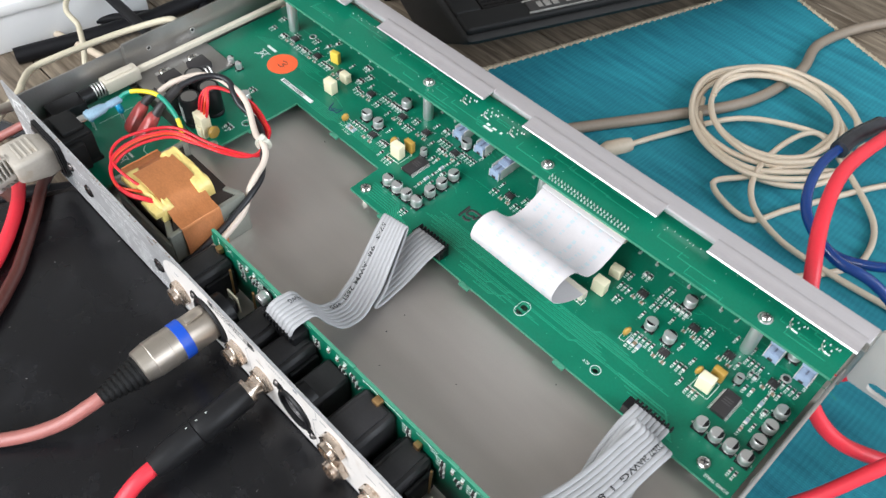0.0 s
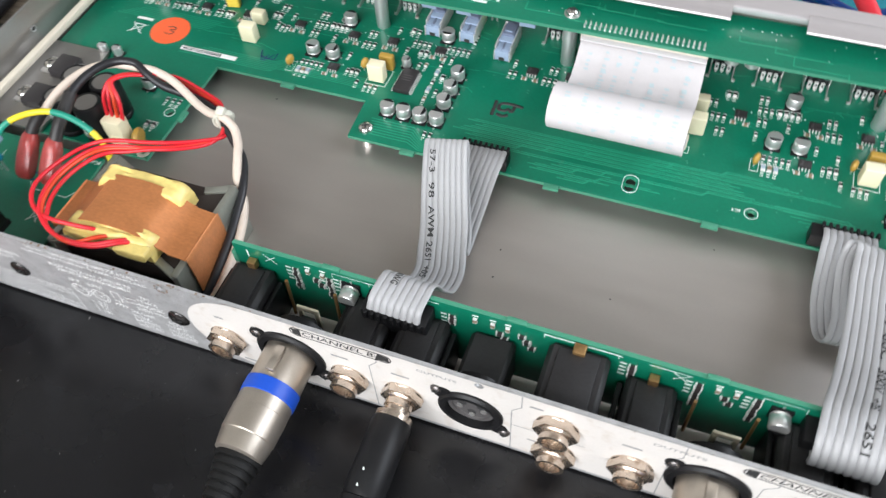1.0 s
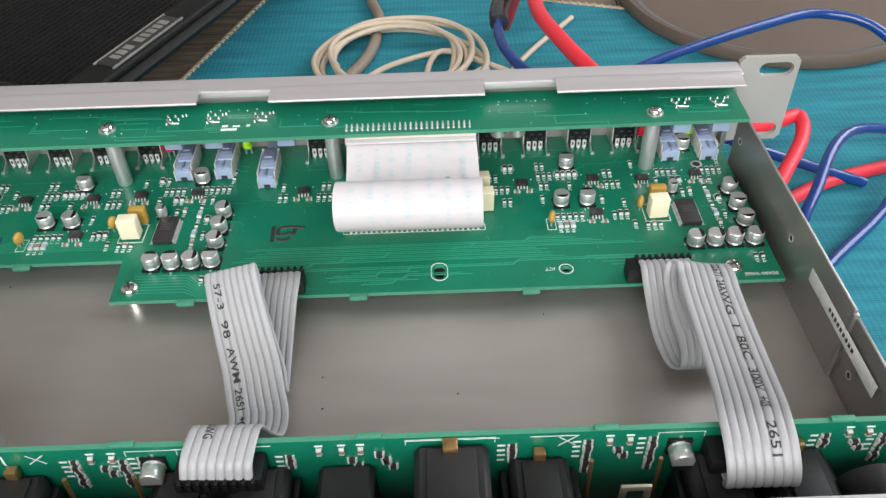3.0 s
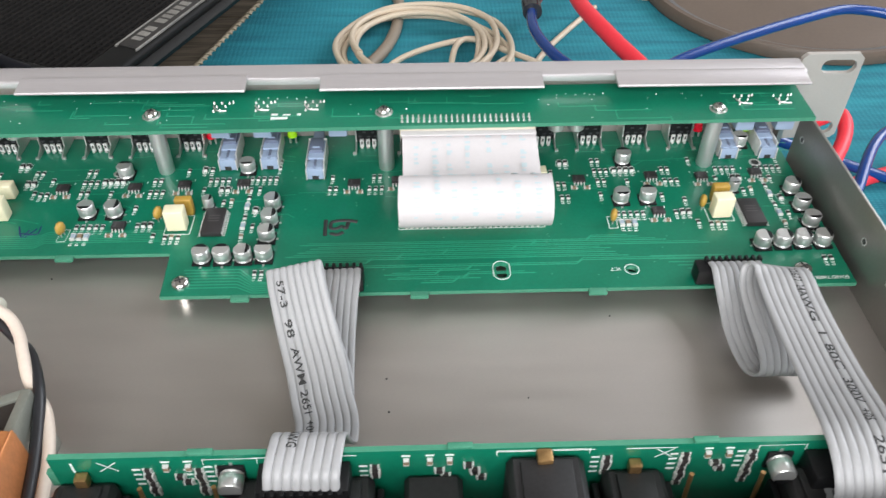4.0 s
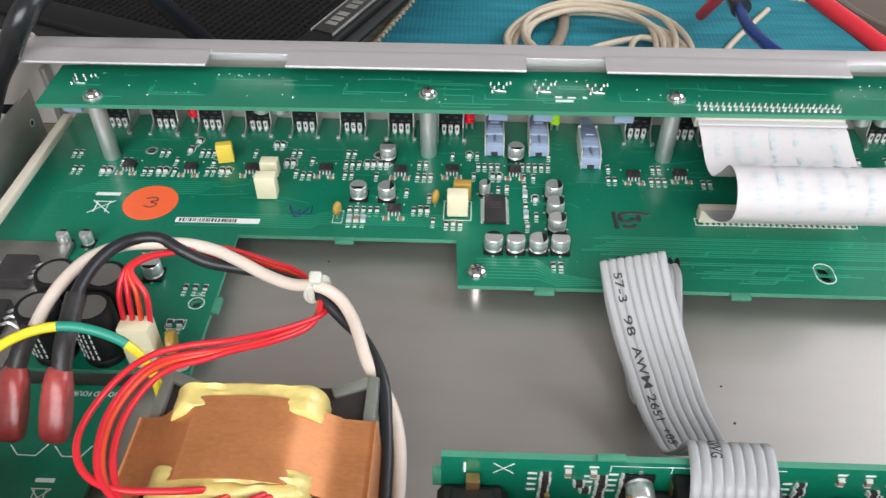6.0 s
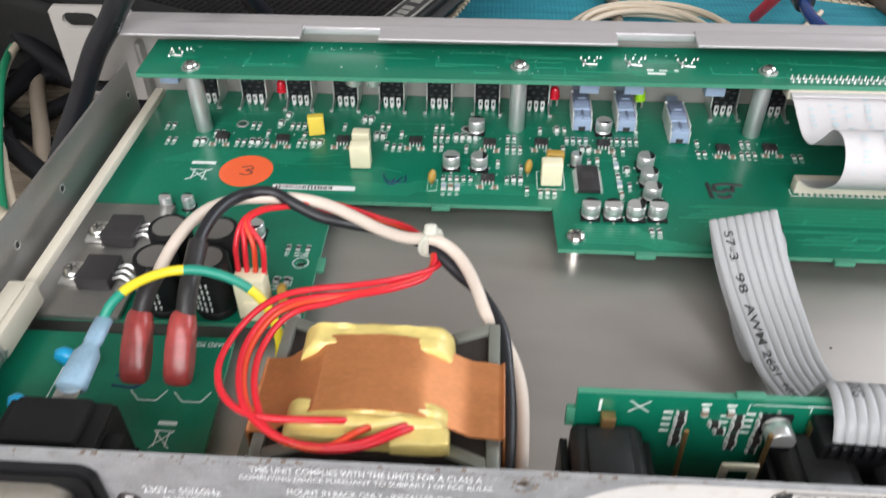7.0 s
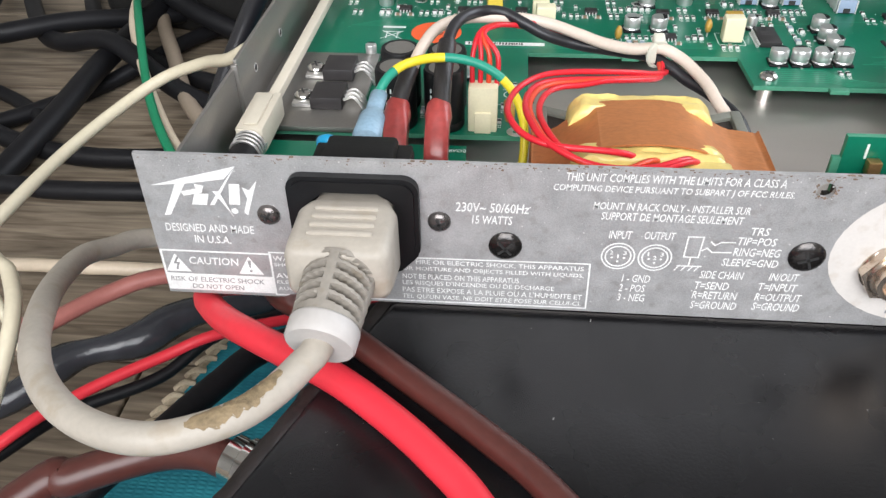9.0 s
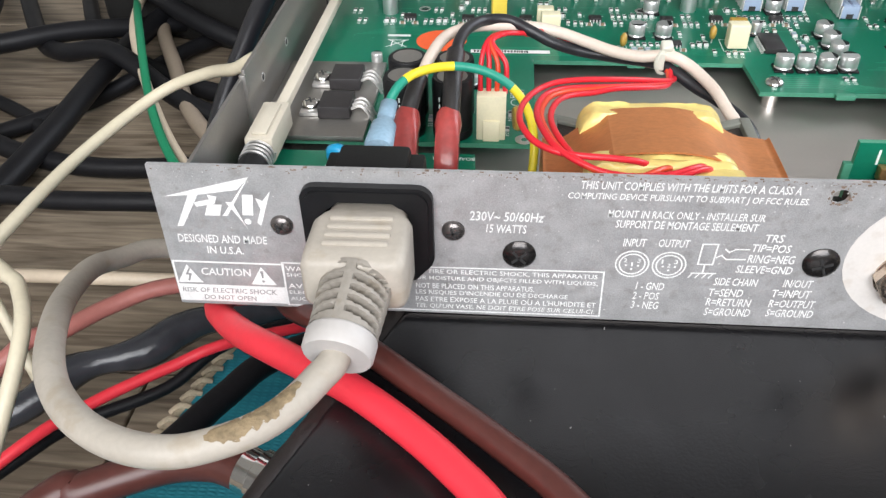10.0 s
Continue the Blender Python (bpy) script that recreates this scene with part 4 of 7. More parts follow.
def slider_pot():
    """Small upright potentiometer: black body between tin side plates, three broad legs to the rear."""
    bm = box(B(), -4.7, 4.7, -8.2, 0.0, 2.2, 12.4, 0.4)
    box(bm, -4.4, 4.4, -9.4, -8.0, 4.4, 11.4, 0.25)
    box(bm, -3.0, 3.0, -7.4, -2.6, 12.2, 13.0, 0.3)
    for s in (-1, 1):                       # tin side plate, sloping to a foot behind
        o = [(0.0, 0.0), (-14.6, 0.0), (-14.8, 1.0), (-9.8, 3.4), (-8.7, 12.6), (-0.6, 12.6)]
        lo, hi = sorted((s * 4.75, s * 5.2))
        a = [bm.verts.new((lo, y, z)) for y, z in o]
        b = [bm.verts.new((hi, y, z)) for y, z in o]
        fs = [bm.faces.new(a[::-1]), bm.faces.new(b)] + [bm.faces.new((a[k], a[(k + 1) % 6], b[(k + 1) % 6], b[k])) for k in range(6)]
        for f in fs:
            f.material_index = 1
        lo, hi = sorted((s * 4.9, s * 6.3))
        box(bm, lo, hi, -14.8, -13.4, 0.0, 0.8, 0.1, 1)
    for k in range(3):
        x = (k - 1) * 2.6
        box(bm, x - 0.85, x + 0.85, -9.7, -8.5, 0.2, 4.2, 0.2, 3)
        box(bm, x - 0.5, x + 0.5, -10.5, -8.9, 0.0, 0.9, 0.15, 1)
        box(bm, x - 0.32, x + 0.32, -9.8, -9.6, 2.0, 3.4, 0, 2)
    for x, z in ((-3.0, 10.2), (0.2, 10.6), (3.0, 10.0), (-1.4, 8.0), (2.2, 7.8), (-3.2, 5.8), (0.4, 5.6), (3.4, 5.8)):
        box(bm, x - 0.7, x + 0.7, -9.55, -9.35, z - 0.4, z + 0.4, 0, 4)
    for x, y in ((-2.6, -6.0), (2.6, -6.2), (0.4, -3.4)):
        box(bm, x - 0.9, x + 0.9, y - 0.6, y + 0.6, 12.3, 13.1, 0.1, 4)
    bmesh.ops.recalc_face_normals(bm, faces=bm.faces)
    return mesh_of("potentiometer", metres(bm), [BLACK_PLASTIC, SOLDER, PRINT_BLACK, PIN_TIN, WORN_BLACK], 30)


WORN_BLACK = material("worn_black_moulding", (0.05, 0.05, 0.055), 0.5, 0, 0.2, 2500, 300, 0.1)


def push_switch():
    """Latching push switch: stepped grey-blue body in a tin frame, open at the rear end."""
    bm = box(B(), -3.3, 3.3, -6.6, 6.2, 0.5, 5.6, 0.3)
    box(bm, -3.2, 3.2, -0.4, 12.0, 5.4, 6.8, 0.3)                   # upper step towards the front
    box(bm, -2.7, 2.7, 3.0, 12.0, 6.6, 8.2, 0.3, 2)                 # darker shoulder
    box(bm, -1.5, 1.5, 4.6, 5.2, 8.1, 8.7, 0.1)                     # bright bar
    box(bm, -2.2, 2.2, 10.0, 19.0, 2.6, 6.6, 0.4)                   # plunger
    for x0, x1 in ((-2.9, -0.5), (0.5, 2.9)):                       # two halves with a slit between
        box(bm, x0, x1, -6.0, -0.6, 5.4, 6.1, 0.15)
    box(bm, -0.45, 0.45, -4.6, 2.8, 5.5, 6.3, 0, 2)
    box(bm, -1.3, 1.3, -6.75, -6.4, 0.6, 2.4, 0, 3)                 # dark recess at the end
    for s in (-1, 1):
        lo, hi = sorted((s * 3.35, s * 3.75))
        box(bm, lo, hi, -4.8, 12.0, 0.3, 7.4, 0.1, 1)
        box(bm, lo, hi, -6.8, -6.0, 0.3, 5.6, 0.1, 1)
        for y in (-3.5, 1.0, 5.5):
            box(bm, lo - 0.1, hi + 0.1, y - 0.5, y + 0.5, 0.0, 2.0, 0.1, 1)
    box(bm, -3.8, 3.8, 11.6, 12.1, 0.3, 7.8, 0.1, 1)
    return mesh_of("push_switch", metres(bm), [BLUE_SWITCH, PIN_TIN, BLUE_DARK, PRINT_BLACK], 30)


BLUE_DARK = material("shaded_blue_moulding", (0.16, 0.19, 0.27), 0.5, 0, 0.08, 1500, 150, 0.04)


def film_cap(sx, sy, sz, mat):
    bm = box(B(), -sx / 2, sx / 2, -sy / 2, sy / 2, 0.3, sz, 0.5, seg=3)
    for x in (-sx / 2 + 1, sx / 2 - 1):
        cyl(bm, (x, 0, 0), (x, 0, 0.6), 0.35, seg=6, mi=1)
    return mesh_of("film_capacitor", metres(bm), [mat, SOLDER], 40)


def drop_cap():
    bm = B()
    lathe(bm, [(0.3, 1.2), (1.9, 2.0), (2.5, 3.6), (2.2, 5.2), (1.1, 6.3), (0.01, 6.5)], (0, 0, 0), (0, 0, 1), 16)
    for v in bm.verts:
        v.co.y *= 0.55
    for x in (-0.9, 0.9):
        cyl(bm, (x, 0, 0), (x, 0, 2), 0.3, seg=6, mi=1)
    return mesh_of("disc_capacitor", metres(bm), [TAN_CAP, SOLDER], 60)


def pan_screw(r=3.3):
    bm = lathe(B(), [(r, 0), (r, 0.6), (r * 0.85, 1.5), (r * 0.5, 2.1), (0.01, 2.2)], (0, 0, 0), (0, 0, 1), 22)
    for a in (0.4, 0.4 + math.pi / 2):
        box(bm, -r * 0.5, r * 0.5, -0.3, 0.3, 1.6, 2.24, 0, 1, rot=Matrix.Rotation(a, 3, "Z"))
    return mesh_of("screw", metres(bm), [CHROME, PRINT_BLACK], 40)


CAN6, CAN4 = smd_can(6.6, 5.8), smd_can(4.3, 5.4)
SO8, SO28 = gull_chip(3.9, 4.9, 4, 1.27), gull_chip(7.5, 14.5, 14, 1.0, 2.3)
POT, SWITCH, DISC, SCREW, SCREW_S = slider_pot(), push_switch(), drop_cap(), pan_screw(), pan_screw(2.75)
FILM, FILM_Y = film_cap(7.4, 5.2, 9.5, CREAM), film_cap(6.2, 3.4, 8.4, YELLOW_CAP)
FILM_T = film_cap(6.4, 3.2, 8.0, TAN_CAP)
FILM_S = film_cap(6.6, 4.6, 6.8, CREAM)

ZB = 7.9       # top of the main board
PEN_BLUE = material("blue_pen", (0.01, 0.02, 0.10), 0.6, 0, 0.1, 2500, 300, 0)


def board_mesh(outline, z0, z1, holes=()):
    bm = prism(B(), outline, z0, z1, 0, holes)
    for f in bm.faces:
        if abs(f.normal.z) < 0.5:
            f.material_index = 1
    return bm


RESIST = material("chip_resistor", (0.035, 0.03, 0.03), 0.5, 0, 0.2, 2500, 300, 0)
CERAMIC = material("chip_ceramic", (0.28, 0.20, 0.13), 0.5, 0, 0.2, 2500, 300, 0)
CERAMIC_B = material("chip_ceramic_pale", (0.36, 0.44, 0.52), 0.5, 0, 0.2, 2500, 300, 0)


def chip_piece(w, l, h, body):
    """One chip resistor or capacitor: body, two tinned end caps and their solder fillets."""
    bm = box(B(), -w / 2, w / 2, -l / 2, l / 2, 0.04, h, 0, 0)
    for s in (-1, 1):
        y0, y1 = sorted((s * l * 0.34, s * (l / 2 + 0.04)))
        box(bm, -w / 2 - 0.04, w / 2 + 0.04, y0, y1, 0.02, h + 0.05, 0, 1)
        y0, y1 = sorted((s * l / 2, s * (l / 2 + 0.26)))
        box(bm, -w / 2 - 0.1, w / 2 + 0.1, y0, y1, 0.01, h * 0.5, 0, 1)
    return mesh_of("chip_resistor", metres(bm), [body, PIN_TIN], 30)


PIECE = {"r": chip_piece(1.25, 2.0, 0.6, RESIST), "d": chip_piece(1.5, 2.3, 1.1, RESIST), "c": chip_piece(1.3, 2.0, 0.9, CERAMIC),
         "b": chip_piece(1.7, 3.1, 1.0, CERAMIC_B), "t": chip_piece(1.7, 3.1, 1.0, CERAMIC)}


def silk_bars(bm, rr, x, y, z, n=3, w=2.6):
    for k in range(n):
        yy = y - k * 1.25
        a = 0.0
        while a < w:
            b = min(w, a + rr.uniform(0.4, 0.7))
            box(bm, x + a, x + b - 0.18, yy, yy + 0.75, z, z + 0.02)
            a = b


def chip_rank(t, sb, rr, x, y, z, kinds, pitch=2.45):
    """A rank of upright chip parts side by side, each with its tiny designator; dark ones share an outline."""
    n = len(kinds)
    for k, kind in enumerate(kinds):
        px = x + (k - (n - 1) / 2) * pitch
        place("chip_resistor", PIECE[kind], t, px, y, z, rr.uniform(-2, 2) + rr.choice((0, 180)))
        dy = 2.5 if kind in "bt" else 1.9
        silk_bars(sb, rr, px - 0.75, y - dy - 0.75, z + 0.02, 2, 1.5)
    if kinds[0] == "d":
        a, b = x - (n - 1) / 2 * pitch - 1.25, x + (n - 1) / 2 * pitch + 1.25
        for x0, x1, y0, y1 in ((a, b, y + 1.75, y + 1.95), (a, b, y - 1.95, y - 1.75), (a - 0.2, a, y - 1.95, y + 1.95), (b, b + 0.2, y - 1.95, y + 1.95)):
            box(sb, x0, x1, y0, y1, z + 0.02, z + 0.045)


# ranks of one channel; the other channel repeats them 207 mm along
CHANNEL = [(127.0, 179.9, "rr"), (128.2, 172.9, "rrr"), (135.1, 173.1, "dd"), (140.1, 173.2, "dd"), (127.4, 166.3, "rr"), (138.1, 165.8, "r"), (155.0, 173.6, "rr"),
           (156.0, 165.9, "rrr"), (150.1, 156.3, "r"), (135.4, 145.5, "rrrrr"), (133.4, 139.8, "btb"), (155.8, 145.9, "rdd"), (158.6, 153.6, "r"), (167.7, 138.9, "rcr"),
           (166.3, 179.7, "r"), (172.8, 180.3, "d"), (175.8, 180.3, "r"), (179.9, 173.2, "rrrr"), (174.6, 167.1, "r"), (182.9, 167.0, "dd")]
CHANNEL_CHIP = [(183.7, 159.0, "r"), (193.4, 166.8, "r"), (193.4, 161.6, "r"), (193.4, 156.1, "b"), (193.4, 149.8, "r"), (193.4, 144.3, "b"), (193.6, 138.6, "c"), (196.9, 166.9, "r"),
                (197.0, 153.9, "d"), (197.0, 144.4, "r"), (197.8, 173.6, "rrrrr"), (203.4, 185.1, "r"), (203.4, 180.6, "r"), (186.8, 159.4, "c"), (160.5, 140.0, "r"), (202.6, 118.8, "rr")]
LEFT_ROW = [(54.5, 178.1, "rr"), (63.9, 179.8, "d"), (71.2, 178.5, "rrr"), (60.4, 172.8, "r"), (74.9, 172.0, "r"), (35.4, 165.4, "dd"), (51.2, 165.9, "rr"), (56.8, 165.9, "dd"), (61.4, 166.0, "r"),
            (75.0, 166.5, "rr"), (80.6, 166.5, "dd"), (41.2, 171.8, "rr"), (65.8, 185.9, "d"), (89.7, 178.9, "r"), (98.1, 184.4, "dd"), (105.7, 179.7, "rr"), (104.3, 172.7, "dd"), (107.6, 166.6, "r"),
            (111.6, 165.5, "rr"), (112.6, 174.6, "r"), (24.0, 166.0, "rr"), (20.5, 176.5, "rr")]
MIDDLE_ROW = [(226.0, 166.4, "rr"), (225.5, 173.6, "r"), (243.2, 166.2, "rrr"), (243.5, 173.8, "rr"), (261.0, 165.5, "rr"), (313.6, 174.8, "rr"), (316.8, 166.8, "rrr"), (320.4, 181.0, "dd"), (318.5, 158.5, "rr"),
              (333.0, 160.0, "r")]


def main_board():
    t = thing("main_circuit_board", (250, 150, 6.3), "large green circuit board crowded with small parts", "circuit board")
    o = [(9, 69.5), (93.5, 69.5), (93.5, 130.2), (169, 130.2), (170, 108.2), (415.3, 108.2), (415.3, 203.9), (9, 203.9)]
    hs = [ring_points(336.8, 117.2, 1.7, 14), ring_points(88, 97, 1.7, 12),
          [(289.8 + 2.0 * math.cos(a), 117.7 + (2.2 if math.sin(a) > 0 else -1.6) + 2.0 * math.sin(a)) for a in [radians(20 * k) for k in range(18)]]]
    part("board", board_mesh(o, ZB - 1.6, ZB, hs), [PCB, PCB_EDGE], t, "glossy green solder mask")
    rr = random.Random(11)
    # tracks
    bm = B()
    lift = [0.0]

    def track(pts, w=0.5):
        for (ax, ay), (bx, by) in zip(pts, pts[1:]):
            d = Vector((bx - ax, by - ay, 0))
            s = Vector((-d.y, d.x, 0)).normalized() * w / 2
            lift[0] += 0.0006
            a, b = Vector((ax, ay, ZB + 0.02 + lift[0])), Vector((bx, by, ZB + 0.02 + lift[0]))
            bm.faces.new([bm.verts.new(p) for p in (a - s, b - s, b + s, a + s)])
    for k in range(11):
        y = 112.5 + k * 2.05
        x0, x1 = 206 + rr.uniform(0, 22), 330 + rr.uniform(0, 46)
        if k < 4:
            x0, x1 = 246 + rr.uniform(0, 16), 282 + 20 * (k % 2)
        xm = rr.uniform(x0 + 20, x1 - 20)
        track([(x0, y), (xm, y), (xm + 2.0, y + 2.0), (x1, y + 2.0)], 0.55)
        track([(x0 + 3, y + 0.9), (xm + 0.5, y + 0.9), (xm + 2.5, y + 2.9), (x1 - 4, y + 2.9)], 0.4)
    for k in range(7):
        track([(176 + k * 0.4, 121 - k * 1.5), (196, 121 - k * 1.5), (202, 115 - k * 1.0), (206 + 3 * k, 114 - k * 0.6)], 0.5)
        track([(345 + k * 3, 124 - k * 1.7), (372 + k, 124 - k * 1.7), (377 + k, 119 - k)], 0.5)
        track([(70 + k * 2, 134.5 + k * 1.1), (118, 134.5 + k * 1.1), (121, 137 + k), (164, 137 + k)], 0.45)
        track([(24 + 2 * k, 152 + 1.2 * k), (75 + k, 152 + 1.2 * k)], 0.45)
    for k in range(60):
        x, y = rr.uniform(20, 410), rr.uniform(150, 195)
        track([(x, y), (x + rr.uniform(4, 14), y), (x + rr.uniform(14, 18), y + rr.uniform(-3, 3))], 0.4)
    part("copper_track_layer", bm, PCB_LIGHT, t, "paler raised tracks under the mask", kind="stuff")
    # vias and test pads
    bm = B()
    for k in range(150):
        x, y = rr.uniform(14, 410), rr.uniform(140, 196)
        cyl(bm, (x, y, ZB), (x, y, ZB + 0.05), 0.42, seg=7)
    for k in range(40):
        x, y = rr.uniform(176, 410), rr.uniform(111, 138)
        cyl(bm, (x, y, ZB), (x, y, ZB + 0.05), 0.35, seg=7)
    part("via_field", bm, PCB_EDGE, t, kind="stuff")
    # cans
    for x, y, me in ((133, 152.5, CAN6), (143.2, 152.5, CAN6), (141.5, 177, CAN6), (178.6, 156, CAN4), (203.6, 155.5, CAN6), (203.6, 146, CAN6),
                     (203.6, 137, CAN6), (181.6, 126, CAN6), (189, 126, CAN6), (196.6, 126, CAN6), (204, 126.5, CAN6), (190.6, 179, CAN6),
                     (340, 155.5, CAN6), (350.6, 155.8, CAN6), (345.6, 181, CAN6), (386.4, 161, CAN4), (409.4, 160, CAN6), (409.6, 149.6, CAN6),
                     (409.8, 139.6, CAN6), (387.4, 128.4, CAN6), (395, 128.6, CAN6), (402.4, 128.8, CAN6), (410, 128.8, CAN6), (398, 192, CAN6),
                     (36.4, 122.8, CAN4), (44.2, 123.2, CAN4), (71, 109, CAN6)):
        place("capacitor", me, t, x, y, ZB, rr.choice((0, 90, 180)) + rr.uniform(-3, 3))
    for k, x in enumerate((30.5, 50, 68.8, 87.8, 106.6, 125.9, 145.2, 165, 239.2, 258, 313.8, 333.6, 353, 372.7)):
        place("potentiometer", POT, t, x, 203.9, ZB)
    for x, y in ((182.4, 185.9), (199.5, 186.1), (218.7, 178.8), (390.5, 188.4), (407, 188.2)):
        place("push_switch", SWITCH, t, x, y, ZB)
    for x, y, me, a in ((79.6, 172.5, FILM_Y, 90 - 78), (98.2, 165.0, FILM_S, 0), (99.8, 152.0, FILM, 2), (169, 144.6, FILM, 1), (377, 146.6, FILM, 3),
                        (308.6, 168.6, FILM_S, 4), (308.8, 154.5, FILM, 2), (170.5, 152.6, FILM_T, 0), (378.6, 155.2, FILM_T, 0)):
        place("film_capacitor", me, t, x, y, ZB, a)
    for x, y in ((126.8, 141), (161, 149), (334.6, 143), (371, 150.6)):
        place("disc_capacitor", DISC, t, x, y, ZB, 75)
    for x, y in ((43.4, 168), (67.2, 167.6), (90.5, 168), (118.4, 168.7), (146.8, 168.7), (166.4, 169.8), (190, 170.2), (146.5, 145.3), (234.4, 169), (252, 170.3),
                 (353.4, 148.4), (355.4, 170.8), (325.6, 169.2), (398.8, 172), (376, 170)):
        place("chip", SO8, t, x, y, ZB, 90)
        for dx in (-2.6, 2.6):
            place("chip_capacitor", PIECE["c"], t, x + dx, y - 5.0, ZB, 90)
    for x, y in ((182.3, 146.0), (389.2, 146.2)):
        place("large_chip", SO28, t, x, y, ZB, 0)
    # ranks of chip parts and their print
    sb = B()
    centres = [(43, 168), (67, 168), (90, 168), (118, 169), (147, 169), (166, 170), (190, 170), (146, 145), (234, 169), (252, 170), (353, 148), (355, 171),
               (326, 169), (398, 172), (376, 170)]
    for x, y, kinds in CHANNEL + CHANNEL_CHIP:
        chip_rank(t, sb, rr, x, y, ZB, kinds)
        if x + 207.1 < 411:
            chip_rank(t, sb, rr, x + 207.1, y + 2.4, ZB, kinds)
    for x, y, kinds in LEFT_ROW + MIDDLE_ROW:
        chip_rank(t, sb, rr, x, y, ZB, kinds)
    for x, y, kinds in ((63, 84, "bbt"), (84, 88, "dd"), (83, 78.5, "rr"), (86, 104, "rrr"), (66, 118, "rd")):
        chip_rank(t, sb, rr, x, y, ZB, kinds, 3.2)
    # outlines and marks in white print
    for x, y in centres[:15]:
        for dx in (-3.9, 3.5):
            for dy in (-3.6, 3.2):
                box(sb, x + dx, x + dx + 0.4, y + dy, y + dy + 0.9, ZB + 0.02, ZB + 0.05)
        silk_bars(sb, rr, x - 3.4, y - 5.0, ZB + 0.02, 1, 2.4)
        silk_bars(sb, rr, x + 1.2, y - 5.0, ZB + 0.02, 1, 2.4)
    for x, y, w, h in ((280.5, 143, 56, 4), (169, 146, 10, 11), (377, 148, 10, 11), (126.8, 141, 3.6, 7), (334.6, 143, 3.6, 7)):
        for a, b, c, d in ((x - w / 2, x + w / 2, y - h / 2, y - h / 2 + 0.3), (x - w / 2, x + w / 2, y + h / 2 - 0.3, y + h / 2), (x - w / 2, x - w / 2 + 0.3, y - h / 2, y + h / 2), (x + w / 2 - 0.3, x + w / 2, y - h / 2, y + h / 2)):
            box(sb, a, b, c, d, ZB + 0.02, ZB + 0.05)
    for x, y, r in ((336.8, 117.2, 2.4), (88, 97, 2.3)):
        lathe(sb, [(r, ZB + 0.04), (r + 0.35, ZB + 0.04)], (x, y, 0), (0, 0, 1), 20, caps=False)
    for k in range(24):
        a, b = radians(15 * k), radians(15 * k + 16)
        p, q = [(289.8 + 3.1 * math.cos(c), 118 + (1.6 if math.sin(c) > 0 else -1.6) + 3.1 * math.sin(c)) for c in (a, b)]
        tube(sb, [(*p, ZB + 0.03), (*q, ZB + 0.03)], 0.2, 4, 1)
    # crossed-out bin mark
    for x, y in ((41, 143.5),):
        for a in (0.72, -0.72):
            box(sb, x - 5.4, x + 5.4, y - 0.2, y + 0.2, ZB + 0.02, ZB + 0.06, rot=Matrix.Rotation(a, 3, "Z"))
        for dx in (-2.1, 2.1):
            box(sb, x + dx - 0.2, x + dx + 0.2, y - 3, y + 3, ZB + 0.02, ZB + 0.05)
        box(sb, x - 3, x + 3, y + 2.8, y + 3.2, ZB + 0.02, ZB + 0.05)
        box(sb, x - 4.5, x + 4.5, y + 6.5, y + 8.3, ZB + 0.02, ZB + 0.05)
    part("white_print", sb, SILK, t, "white component print", 30, "stuff")
    for s, x0, x1, y0, y1, mat in (("BOARD THREE", 413.6, 401.5, 112.0, 110.4, SILK), ("ICT", 332.6, 329, 118.2, 116.6, SILK), ("ICT", 88.8, 85.8, 101.6, 100.2, SILK)):
        tm = text_mesh(s, x0, x1, y0, y1)
        for v in tm.verts:
            v.co.z = ZB + 0.06
        part("lettering", tm, mat, t, "", 30)
    # hand-drawn mark in black pen
    bm = B()
    for pts in ([(224.6, 147.2), (224.9, 138.2)], [(236.8, 146.2), (231.5, 146.9), (227.0, 146.0), (226.9, 142.6), (229.4, 142.4), (230.8, 143.6), (232.6, 142.6), (233.2, 145.6)], [(226.8, 139.6), (229.6, 138.9), (231.6, 140.2)]):
        tube(bm, [(x, y, ZB - 0.5) for x, y in pts], 1.0, 8, 6)
    part("pen_mark", bm, PRINT_BLACK, t, "black pen mark", 60)
    bm = B()
    for pts in ([(108.4, 146.8), (111.4, 140.6), (113.0, 144.6)], [(112.6, 140.4), (115.6, 145.4)], [(109.6, 143.0), (116.4, 142.2), (116.8, 146.6)]):
        tube(bm, [(x, y, ZB - 0.22) for x, y in pts], 0.42, 6, 5)
    part("pen_scribble", bm, PEN_BLUE, t, "dark blue pen scribble", 60)
    # stickers
    bm = prism(B(), ring_points(58, 146.4, 9.8, 40), ZB + 0.05, ZB + 0.2)
    st = part("round_sticker", bm, ORANGE, t, "round orange sticker")
    bm = B()
    tube(bm, [(x, y, ZB + 0.22) for x, y in ((56, 148.4), (59, 149.2), (60.4, 147.6), (58, 146.6), (60.6, 145.4), (58.8, 143.6), (56.2, 144.2))], 0.22, 6, 6)
    part("pen_stroke", bm, PRINT_BLACK, st, "", 60)
    bm = box(B(), 69.8, 99.6, 136.0, 138.6, ZB + 0.05, ZB + 0.15)
    lab = part("barcode_label", bm, PRINT_WHITE, t, "narrow white barcode label")
    bm = B()
    x = 71.0
    while x < 91:
        w = rr.choice((0.25, 0.4, 0.7))
        box(bm, x, x + w, 136.4, 138.2, ZB + 0.16, ZB + 0.18)
        x += w + rr.choice((0.3, 0.5))
    part("barcode", bm, PRINT_BLACK, lab, "", 30, "stuff")
    # break-off tabs along the rear edge
    tab = mesh_of("edge_tab", box_m(6.4, 2.6, 1.6, 0.3), PCB_EDGE, 30)
